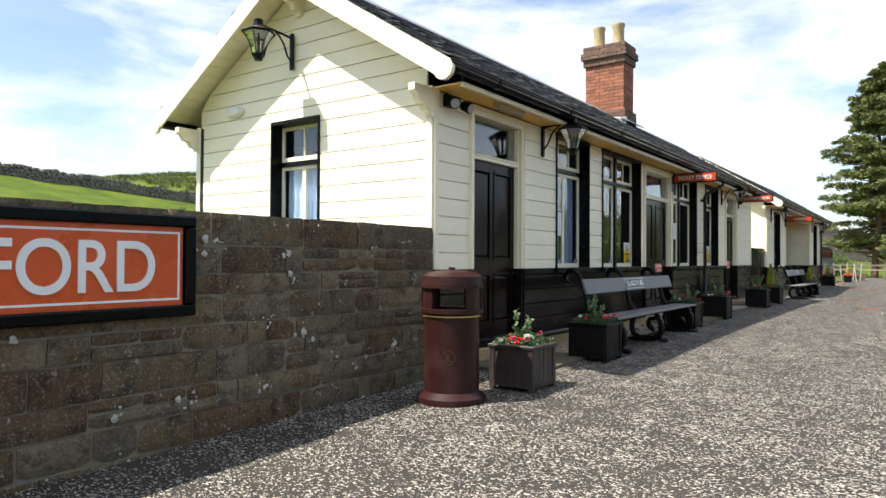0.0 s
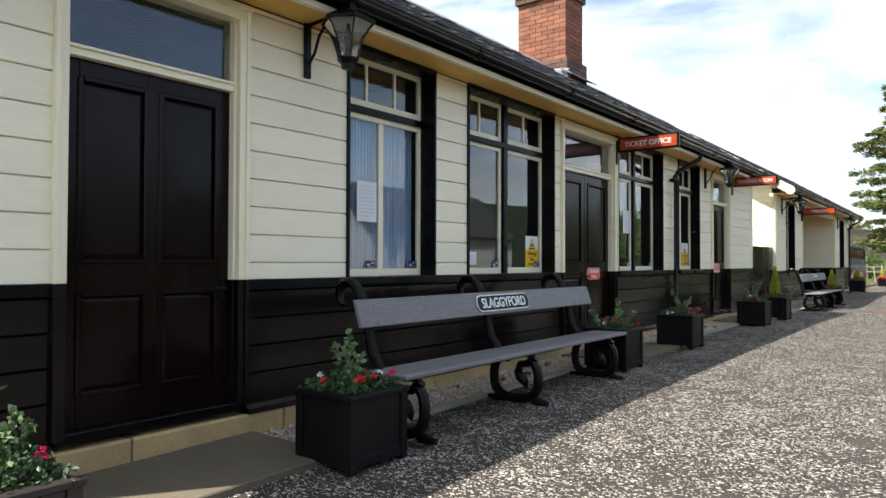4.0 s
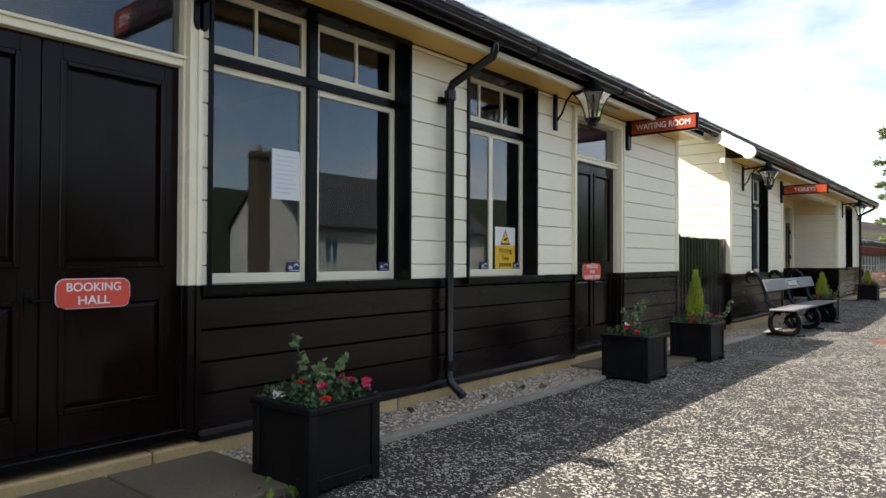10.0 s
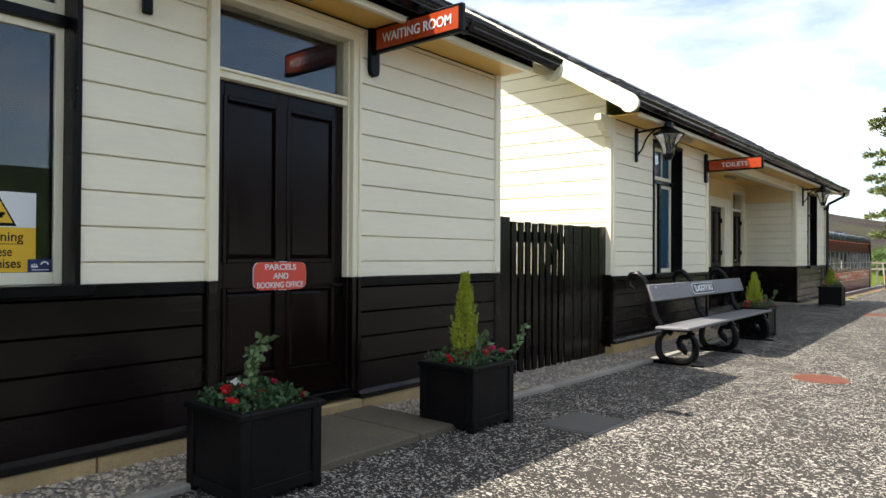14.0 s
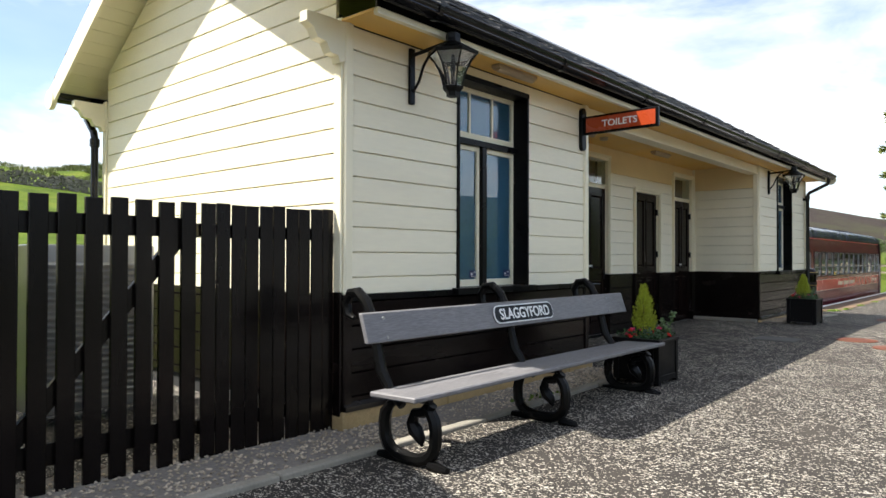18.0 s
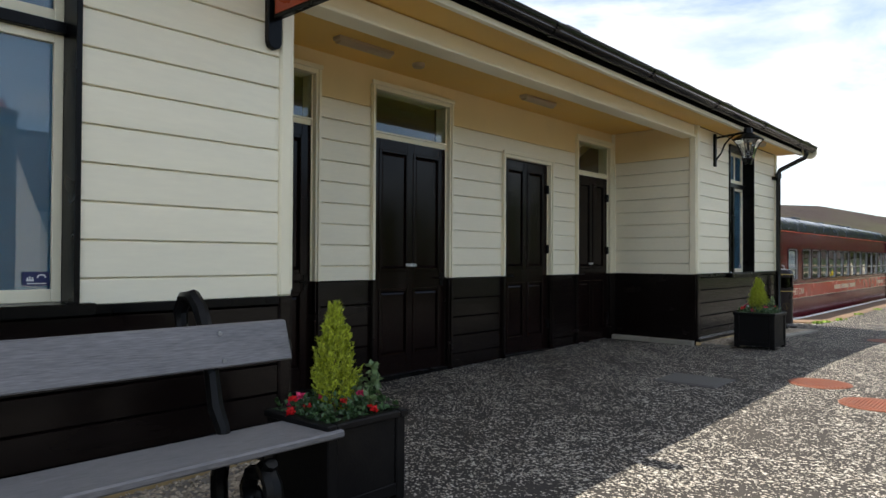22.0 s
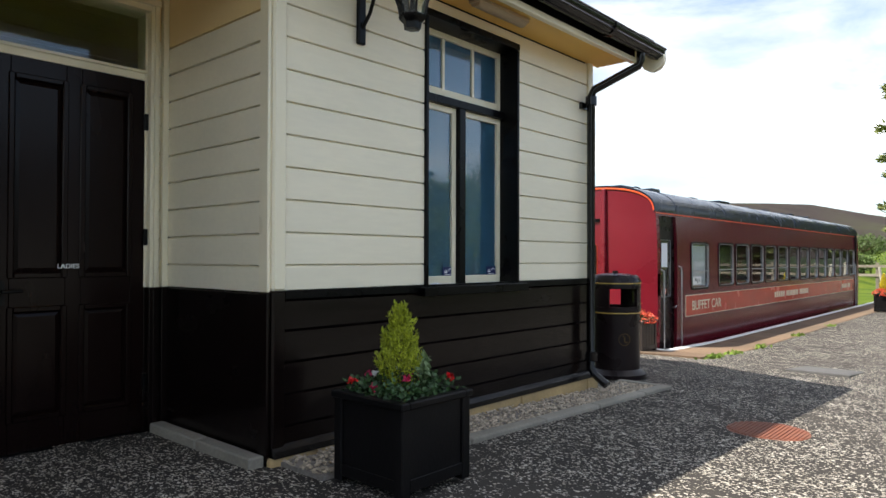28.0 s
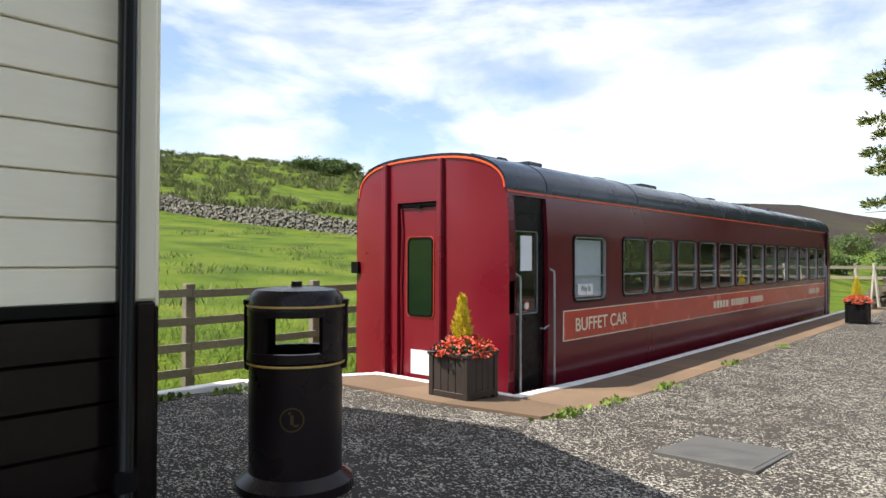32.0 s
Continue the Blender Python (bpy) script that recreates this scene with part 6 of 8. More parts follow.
def planter(x, y, style, label, size=0.50, height=0.46, mat=None, turn=0.0, seed=0):
    """A square panelled tub with its planting. x, y: middle."""
    random.seed(100 + seed)
    mat = mat or TUB
    gz = ground_z(y)
    t = thing("planter", (x, y, gz), label, "planter", "platform planters")
    s = size / 2
    for sx, sy in ((-1, -1), (1, -1), (1, 1), (-1, 1)):
        g = Geo()
        cx, cy = x + sx * (s - .03), y + sy * (s - .03)
        g.box(cx - .03, cx + .03, cy - .03, cy + .03, gz, gz + height - .02)
        part("corner_post", g, mat, t, bevel=0.006)
    for k in range(4):
        n = 4 if mat is TUB_BROWN else 1
        lo, hi = gz + .03, gz + height - .03
        for i in range(n):
            a = -s + .06 + (2 * s - .12) * i / n + .003
            b = -s + .06 + (2 * s - .12) * (i + 1) / n - .003
            g = Geo()
            if k == 0:
                g.box(x + a, x + b, y - s + .012, y - s + .03, lo, hi)
            elif k == 1:
                g.box(x + s - .03, x + s - .012, y + a, y + b, lo, hi)
            elif k == 2:
                g.box(x + a, x + b, y + s - .03, y + s - .012, lo, hi)
            else:
                g.box(x - s + .012, x - s + .03, y + a, y + b, lo, hi)
            part("side_slat", g, mat, t, bevel=0.003)
        if k < 2:
            g = Geo()
            if k == 0:
                g.box(x - s + .06, x + s - .06, y - s + .004, y - s + .012, lo, lo + .06)
            else:
                g.box(x + s - .012, x + s - .004, y - s + .06, y + s - .06, lo, lo + .06)
            part("bottom_rail", g, mat, t, bevel=0.003)
    g = Geo()
    o, i_ = s + .012, s - .045
    for a, b, c, d in ((-o, o, -o, -i_), (-o, o, i_, o), (-o, -i_, -i_, i_), (i_, o, -i_, i_)):
        g.box(x + a, x + b, y + c, y + d, gz + height - .035, gz + height)
    part("rim", g, mat, t, bevel=0.006)
    g = Geo()
    g.box(x - s + .03, x + s - .03, y - s + .03, y + s - .03, gz + height - .12, gz + height - .04)
    part("soil", g, SOIL, t)
    base = Vector((x, y, gz + height - .04))
    low = Geo()
    flowers = {RED_FLOWER: Geo(), PINK_FLOWER: Geo(), WHITE_FLOWER: Geo(), ORANGE_FLOWER: Geo(), MAROON_LEAF: Geo()}
    for _ in range(850):
        p = base + Vector((random.uniform(-.9, .9) * s, random.uniform(-.9, .9) * s, 0))
        p.z += random.uniform(0, .18) * (1 - .6 * max(abs(p.x - x), abs(p.y - y)) / s)
        leaf_quad(low, p, rand_dir(.5), random.uniform(.020, .040), random.uniform(-1, 1))
    sprigs = Geo()
    stems = Geo()
    if style != 'begonia':
        for k in range(4 if style == 'sprigs' else 3):
            a = random.uniform(0, 6.28)
            r = random.uniform(0, .55) * s
            q = base + Vector((r * math.cos(a), r * math.sin(a), 0))
            if style == 'conifer':
                q = base + Vector((random.uniform(.1, .8) * s, random.uniform(-.1, .9) * s, 0))
            tip = q + Vector((random.uniform(-.12, .16), random.uniform(-.12, .16), random.uniform(.22, .40) if style == "sprigs" else random.uniform(.15, .33)))
            mid = (q + tip) / 2 + Vector((random.uniform(-.03, .03), random.uniform(-.03, .03), .02))
            pts = [q, mid, tip]
            stems.tube(pts, 0.003, 5)
            for j in range(40):
                f = random.uniform(.2, 1)
                p = q.lerp(mid, f * 2) if f < .5 else mid.lerp(tip, f * 2 - 1)
                leaf_quad(sprigs, p, rand_dir(.2), random.uniform(.028, .056), random.uniform(-1, 1))
        tagged(part("sprig", sprigs, LEAF_PALE, t, "pale variegated sprigs"), kind="stuff")
        part("stem", stems, LEAF, t)
    tagged(part("foliage", low, LEAF, t, "dark green bedding leaves"), kind="stuff")
    if style == 'begonia':
        for _ in range(300):
            q = rand_dir(.5)
            p = base + Vector((q.x * s * 1.28, q.y * s * 1.28, max(q.z, -.1) * .17 + .02)) * random.uniform(.85, 1.05)
            blossom(flowers[MAROON_LEAF if q.x < -.35 and seed == 9 else ORANGE_FLOWER], p, random.uniform(.024, .04))
    else:
        for _ in range(13):
            m = random.choice((RED_FLOWER, RED_FLOWER, RED_FLOWER, PINK_FLOWER, PINK_FLOWER, WHITE_FLOWER))
            p = base + Vector((random.uniform(-.9, .95) * s, random.uniform(-.95, .9) * s, random.uniform(.05, .13)))
            for _ in range(4):
                blossom(flowers[m], p + rand_dir(.1) * random.uniform(.0, .022), random.uniform(.018, .032))
    for m, g in flowers.items():
        if g.v:
            tagged(part("blossom", g, m, t, m.name.replace("_", " ")), kind="stuff")
    if style in ('conifer', 'begonia'):
        g = Geo()
        hgt = {6: .70, 7: .58, 8: .46}.get(seed, .54)
        wide = {6: .125, 7: .17, 8: .165}.get(seed, .13)
        c = base + Vector((-.02, 0, .02))
        if style == 'begonia':
            c.z += .05
        trunk = Geo()
        trunk.tube([c - Vector((0, 0, .06)), c + Vector((0, 0, hgt * .8))], [.012, .004], 6)
        part("trunk", trunk, BARK, t)
        # feathery upright sprays round the stem, full at the foot and ragged towards the tip
        n = 210
        for k in range(n):
            f = (k / n) ** 1.1
            az = k * 2.4 + random.uniform(-.4, .4)
            bulge = (min(1.0, .55 + 2.2 * f) * (1 - f) ** .9) * random.uniform(.55, 1.2) + .03
            way = Vector((math.cos(az) * .55, math.sin(az) * .55, 1.15 + f))
            way.normalize()
            o = c + Vector((math.cos(az) * wide * bulge * .55, math.sin(az) * wide * bulge * .55, f * hgt * .86))
            long = (.07 + .07 * (1 - f)) * random.uniform(.8, 1.3)
            for _ in range(34):
                u = random.random()
                fan = rand_dir(0) * .018 * (1.15 - u)
                blade(g, o + way * long * u + fan, way + rand_dir(.1) * .8, random.uniform(.014, .028), .0034)
        part("conifer", g, CONIFER if style == 'conifer' else YELLOW_CONIFER, t, "small golden conifer")
    return t


planter(-3.47, 5.42, 'sprigs', "brown timber planter of red flowers beside the litter bin", mat=TUB_BROWN, size=0.49, height=0.44, seed=1)
planter(-3.56, 7.45, 'sprigs', "black square planter with red and pink flowers beside the bench", seed=2)
planter(-3.68, 11.72, 'sprigs', "black square planter with trailing sprigs at the end of the bench", seed=3)
planter(-3.69, 14.01, 'sprigs', "black square planter with white and red flowers by the booking hall", seed=4)
planter(-3.70, 18.23, 'sprigs', "black square planter with red flowers before the parcels door", seed=5)
planter(-3.69, 20.06, 'conifer', "black square planter with tall golden conifer and red flowers", seed=6)
planter(-3.69, 27.68, 'conifer', "black square planter with a golden conifer beside the bench", seed=7)
planter(-3.83, 34.90, 'conifer', "black square planter with a golden conifer at the porch", seed=8)
planter(-6.00, 42.02, 'begonia', "brown timber planter of coral begonias by the coach door", mat=TUB_BROWN, size=0.50, height=0.47, seed=9)
planter(-4.68, 54.8, 'begonia', "dark planter of coral begonias at the far end of the coach", size=0.45, height=0.5, seed=10)
random.seed(7)


# ---- benches ----
def bench(y0, label, seed):
    L = 3.65
    gz = ground_z(y0 + 1.8)
    t = thing("bench", (-3.6, y0 + L / 2, gz), label, "bench", "platform benches")
    # seat of one broad plank, and the back plank, a little tilted
    g = Geo()
    g.hexa([(-3.80, y0, gz + .42), (-3.40, y0, gz + .43), (-3.40, y0 + L, gz + .43), (-3.80, y0 + L, gz + .42),
            (-3.80, y0, gz + .455), (-3.40, y0, gz + .465), (-3.40, y0 + L, gz + .465), (-3.80, y0 + L, gz + .455)])
    part("seat", g, TIMBER, t, "weathered grey plank seat", bevel=0.008)
    g = Geo()
    g.hexa([(-3.85, y0, gz + .75), (-3.815, y0, gz + .75), (-3.815, y0 + L, gz + .75), (-3.85, y0 + L, gz + .75),
            (-3.915, y0, gz + .945), (-3.88, y0, gz + .945), (-3.88, y0 + L, gz + .945), (-3.915, y0 + L, gz + .945)])
    part("backrest", g, TIMBER, t, "weathered grey plank backrest", bevel=0.008)
    for k, yy in enumerate((y0 + .16, y0 + 1.68, y0 + L - .40)):
        leg = Geo()
        def C(pts, r):
            leg.tube([(px, yy, gz + pz) for px, pz in pts], [q * 1.5 for q in r] if isinstance(r, list) else r * 1.5, 8)
        # coiled serpent: foot loop, rise under the seat, back stem and top scroll
        sq = lambda v: math.copysign(abs(v) ** .75, v)
        loop = [(-3.60 + .225 * sq(math.cos(a)), .215 + .180 * sq(math.sin(a))) for a in [radians(118 + 19 * i) for i in range(17)]]
        C(loop, [.016, .022] + [.028] * 13 + [.026, .02])
        C([(-3.40, .40), (-3.43, .36), (-3.49, .34), (-3.55, .33), (-3.575, .27), (-3.545, .22), (-3.50, .17), (-3.49, .13)], [.02, .022, .022, .022, .026, .034, .022, .005])
        C([(-3.66, .36), (-3.72, .40), (-3.78, .42), (-3.79, .47), (-3.86, .56), (-3.895, .70), (-3.935, .83), (-3.965, .93), (-4.01, 1.01), (-4.09, 1.07), (-4.165, 1.06), (-4.21, .99), (-4.19, .91), (-4.13, .89)],
          [.02, .022, .022, .022, .026, .024, .024, .024, .025, .025, .025, .024, .020, .012])
        C([(-3.70, .03), (-3.80, .02), (-3.88, .02)], [.026, .022, .014])
        C([(-3.42, .03), (-3.33, .02), (-3.28, .02)], [.026, .022, .014])
        C([(-3.78, .41), (-3.42, .42)], .016)
        part("leg", leg, IRON, t, "black cast-iron serpent leg", smooth=True)
        for dz in (.03, .155):
            b = Geo()
            b.tube([(-3.835 - dz * .33, yy + .02, gz + .75 + dz), (-3.81 - dz * .33 + .004, yy + .02, gz + .75 + dz)], .010, 8)
            part("bolt", b, STEEL, t)
    yc = y0 + (1.86 if seed == 1 else 1.80)
    zc = gz + .85
    tilt = Matrix.Translation((-3.8435, yc, zc)) @ Matrix.Rotation(radians(-18.4), 4, 'Y') @ Matrix.Translation((3.8435, -yc, -zc))
    for r, mat, e, lab in ((.065, WHITE, 0.0, "white-edged name plate"), (.055, BLACK, .010, "")):
        g = pill(yc - .43 + e, yc + .43 - e, zc - .075 + e, zc + .075 - e, -3.843 + e * .2, -3.835 + e * .35, r)
        g.v = [tuple(tilt @ Vector(p)) for p in g.v]
        part("name_plate", g, mat, t, lab)
    lettering("SLAGGYFORD", 0.125, WHITE, tilt @ facing_x(-3.830, yc, zc), "lettering", t, depth=0.003, width=0.72, bold=0.0018)
    return t


bench(7.79, "long grey plank bench on black iron serpent legs", 1)
bench(23.85, "grey plank bench on black iron legs beside the fence", 2)


# ---- dark fence and gate between the buildings ----
def yard_fence():
    t = thing("yard_gate", (-4.65, 22.4, 0), "dark stained slatted timber gate with a diagonal brace", "gate")
    x = -4.64
    g = Geo()
    g.box(x - .02, x + .03, 21.72, 21.99, -0.15, 1.64)
    part("gate_post", g, FENCE_DARK, t, "broad hanging post board", bevel=0.006)
    for zz in (0.12, 1.38):
        g = Geo()
        g.box(x - .03, x - .0, 22.0, 23.12, zz, zz + .12)
        part("rail", g, FENCE_DARK, t, bevel=0.004)
    g = Geo()
    g.hexa([(x - .03, 22.02, .24), (x, 22.02, .24), (x, 22.14, .24), (x - .03, 22.14, .24), (x - .03, 22.96, 1.38), (x, 22.96, 1.38), (x, 23.08, 1.38), (x - .03, 23.08, 1.38)])
    part("brace", g, FENCE_DARK, t)
    for k in range(8):
        a = 22.02 + k * .142
        g = Geo()
        h = 1.60 + random.uniform(-.01, .01)
        g.box(x + .001, x + .030, a, a + .095, -.12, h)
        part("slat", g, FENCE_DARK, t, bevel=0.003)
    f = thing("yard_fence", (-4.65, 23.7, -.15), "dark stained close-boarded timber fence panel", "fence")
    for zz in (0.12, 1.38):
        g = Geo()
        g.box(x - .04, x - .0, 23.14, 24.24, zz, zz + .09)
        part("rail", g, FENCE_DARK, f, bevel=0.004)
    for k in range(10):
        a = 23.15 + k * .109
        g = Geo()
        d = .0 if k % 2 else .006
        g.box(x + .001 + d, x + .019 + d, a, a + .098, -.15, 1.61 + random.uniform(-.01, .008))
        part("slat", g, FENCE_DARK, f, bevel=0.003)
    # louvred plant box that shows through the gaps
    u = thing("air_unit", (-6.2, 23.3, 0), "grey louvred outdoor air unit behind the gate", "air unit")
    g = Geo()
    g.box(-6.6, -6.2, 22.7, 23.6, 0.05, 1.35)
    part("casing", g, STEEL, u, bevel=0.01)
    for k in range(22):
        g = Geo()
        g.hexa([(-6.2, 22.75, .15 + k * .05), (-6.17, 22.75, .13 + k * .05), (-6.17, 23.55, .13 + k * .05), (-6.2, 23.55, .15 + k * .05),
                (-6.2, 22.75, .16 + k * .05), (-6.17, 22.75, .14 + k * .05), (-6.17, 23.55, .14 + k * .05), (-6.2, 23.55, .16 + k * .05)])
        part("louvre", g, STEEL, u)
    return t


yard_fence()


# ---- covers in the platform ----
def round_cover(x, y, r, label):
    t = thing("drain_cover", (x, y, ground_z(y)), label, "drain cover", "round drain covers")
    z = ground_z(y)
    g = Geo()
    g.lathe([(r, z - .03), (r, z + .006), (r - .015, z + .008)], x, y, 36)
    part("disc", g, DRAIN, t)
    for k in range(-9, 10):
        u = k * r / 10
        half = math.sqrt(max(r * r - u * u, 0)) - .03
        if half < .03:
            continue
        b = Geo()
        b.box(x + u - .007, x + u + .007, y - half, y + half, z + .007, z + .014)
        part("ridge", b, DRAIN, t)
    return t


for x, y in ((-2.11, 24.12), (-1.37, 19.46), (-2.60, 32.62), (-2.03, 31.93), (-2.80, 37.50)):
    round_cover(x, y, 0.27, "round orange-painted ribbed drain cover in the tarmac")


def square_cover(x0, x1, y0, y1, label):
    z = ground_z(y0)
    t = thing("access_cover", (x0, y0, z), label, "access cover", "square access covers")
    g = Geo()
    q = ground_z(y1) - z
    lie = lambda o: [(u, v, w + q * (v - y0) / (y1 - y0)) for u, v, w in o]
    g.box(x0, x1, y0, y1, z - .03, z + .008)
    g.v = lie(g.v)
    part("frame", g, STEEL_COVER, t, bevel=0.003)
    g = Geo()
    g.box(x0 + .03, x1 - .03, y0 + .03, y1 - .03, z, z + .0125)
    g.v = lie(g.v)
    part("lid", g, STEEL_COVER, t, bevel=0.003)
    return t


square_cover(-3.26, -2.79, 20.33, 20.93, "grey square access cover near the fence")
square_cover(-3.85, -3.25, 31.72, 32.26, "dark grey square access cover in the porch shade")
square_cover(-3.68, -3.0, 41.25, 42.15, "grey square access cover by the coach")

# ---- kerbs, slabs, gravel margin ----
for a, b in ((7.40, 12.0), (13.86, 18.30), (19.86, 21.72), (24.2, 27.95)):
    strip("kerb", -3.99, -3.90, a, b, 0.035, KERB, "low concrete kerb along the gravel margin", "kerb")
    pebbles("gravel_margin", -4.50, -3.99, a, b, int((b - a) * 900), "pale limestone gravel margin under the wall")
strip("kerb", -3.99, -3.90, 21.72, 24.2, 0.035, KERB, "low concrete kerb before the yard gate", "kerb")
pebbles("gravel_margin", -4.9, -3.99, 21.72, 24.2, 1300, "pale limestone gravel before the yard gate")
strip("kerb", -4.13, -4.02, 34.75, 38.75, 0.03, KERB, "low concrete kerb at the end of the building", "kerb")
def cross_kerb(x0, x1, y0, y1, h):
    t = thing("kerb", (x0, y0, ground_z(y0)), "low concrete kerb along the porch's side wall", "kerb", kind="structure")
    n = 2
    for k in range(n):
        g = Geo()
        a, b = x0 + (x1 - x0) * k / n + .004, x0 + (x1 - x0) * (k + 1) / n - .004
        z = ground_z(y0)
        g.box(a, b, y0, y1, z - .1, z + h)
        part("kerb_stone", g, KERB, t, bevel=0.008)


cross_kerb(-5.76, -4.56, 34.46, 34.555, 0.05)
strip("kerb", -4.55, -4.13, 38.64, 38.75, 0.03, KERB, "low concrete kerb closing the gravel margin", "kerb")
pebbles("gravel_margin", -4.50, -4.13, 34.62, 38.64, 2900, "pale limestone gravel margin under the end wall")
for a, b in ((5.95, 7.40), (12.0, 13.86), (18.30, 19.86)):
    strip("doorstep", -4.50, -3.62, a, b, 0.045, FLAG, "worn stone doorstep slabs", "doorstep", piece=1.2, piece_name="slab")


# ---- platform edge by the coach ----
strip("platform_edge", -5.73, -5.61, 42.45, 60.0, 0.02, WHITE_LINE, "white painted platform edge", "platform edge", piece=1.8, piece_name="edge_stone")
strip("coping", -5.605, -4.84, 42.45, 60.0, 0.012, COPING, "brown stone coping along the platform", "coping", piece=1.1, piece_name="slab")


def front_coping():
    t = thing("bay_coping", (-6.5, 41.9, -0.2), "brown stone coping round the end of the coach bay", "coping", kind="structure")
    x = -7.64
    f = lambda q: 41.50 + max(q + 5.6, 0) * 0.2
    while x < -4.9:
        e = min(x + .9, -4.84)
        if -4.84 - e < .2:
            e = -4.84
        g = Geo()
        lo, hi = ground_z(41.5) + .012, ground_z(42.43) + .012
        g.hexa([(x + .004, f(x), lo - .1), (e - .004, f(e), lo - .1), (e - .004, 42.43, hi - .1), (x + .004, 42.43, hi - .1), (x + .004, f(x), lo), (e - .004, f(e), lo), (e - .004, 42.43, hi), (x + .004, 42.43, hi)])
        part("slab", g, COPING, t)
        x = e
    e = thing("bay_edge", (-6.5, 42.5, -0.2), "white painted edge at the end of the coach bay", "platform edge", kind="structure")
    g = Geo()
    g.box(-7.8, -5.735, 42.43, 42.53, -.4, -.205)
    part("edge_stone", g, WHITE_LINE, e, bevel=0.01)
    g = Geo()
    g.box(-7.82, -7.68, 34.0, 40.6, -.9, -.04)
    q = ground_z(42.42) + .02
    g.hexa([(-7.82, 40.61, -.9), (-7.68, 40.61, -.9), (-7.68, 42.42, -.9), (-7.82, 42.42, -.9), (-7.82, 40.61, -.05), (-7.68, 40.61, -.05), (-7.68, 42.42, q), (-7.82, 42.42, q)])
    part("edge_stone", g, WHITE_LINE, e, bevel=0.01)


front_coping()


# ---- what stands beyond the platform end ----
def low_fence():
    t = thing("low_fence", (-8, 66, -.7), "weathered two-rail fence beyond the platform end", "fence")
    for k in range(9):
        g = Geo()
        x = -12 + k * 1.8
        g.box(x - .06, x + .06, 65.94, 66.06, land_z(x, 66) - .2, 1.05)
        part("post", g, FENCE_WOOD, t, bevel=.006)
    for z in (.52, .90):
        g = Geo()
        g.box(-12.1, 2.5, 65.90, 65.935, z - .055, z + .055)
        part("rail", g, FENCE_WOOD, t)
    h = thing("rubble_heap", (-5.0, 61.6, -.7), "heap of pale stones and earth at the platform end", "rubble heap", kind="stuff")
    g = Geo()
    for _ in range(420):
        q = rand_dir(.2)
        r = random.uniform(.06, .2)
        p = Vector((-4.9 + q.x * 1.2 * random.uniform(.3, 1), 61.8 + q.y * 1.2 * random.uniform(.3, 1), -.7 + max(q.z, 0) * 1.3 * random.uniform(.4, 1)))
        g.hexa([(p.x + sx * r * random.uniform(.6, 1), p.y + sy * r * random.uniform(.6, 1), p.z + sz * r * random.uniform(.4, .8)) for sz in (-1, 1) for sx, sy in ((-1, -1), (1, -1), (1, 1), (-1, 1))])
    part("rubble", g, FLAG, h)
    for k in range(6):
        x = -5.55 + k * .24
        b = thing("crossed_stake", (x, 60.6, -.1), "short white timber stake leaning over the heap", "stake", "leaning stakes")
        j = .13 if k % 2 else -.13
        g = Geo()
        g.tube([(x, 60.6, -.4), (x + j, 60.5, .92 + .08 * (k % 3))], .045, 6)
        part("stake", g, WEATHERED, b)


low_fence()


# ---- the buffet coach ----
def ring(y0, y1, z0, z1, x0, x1, r, w, n=5):
    """A frame with rounded corners in an upright plane that faces x."""
    def loop(a, b, c, d, q):
        pts = []
        for cy, cz, s in ((b - q, d - q, 0), (a + q, d - q, 90), (a + q, c + q, 180), (b - q, c + q, 270)):
            pts += [(cy + q * math.cos(radians(s + 90 * k / n)), cz + q * math.sin(radians(s + 90 * k / n))) for k in range(n + 1)]
        return pts
    o, i = loop(y0, y1, z0, z1, r), loop(y0 + w, y1 - w, z0 + w, z1 - w, max(r - w, .005))
    m = len(o)
    g = Geo()
    g.v = [(x0, *p) for p in o] + [(x1, *p) for p in o] + [(x0, *p) for p in i] + [(x1, *p) for p in i]
    for k in range(m):
        j = (k + 1) % m
        g.f += [(k, j, m + j, m + k), (m + k, m + j, 3 * m + j, 3 * m + k), (3 * m + k, 3 * m + j, 2 * m + j, 2 * m + k), (2 * m + k, 2 * m + j, j, k)]
    return g


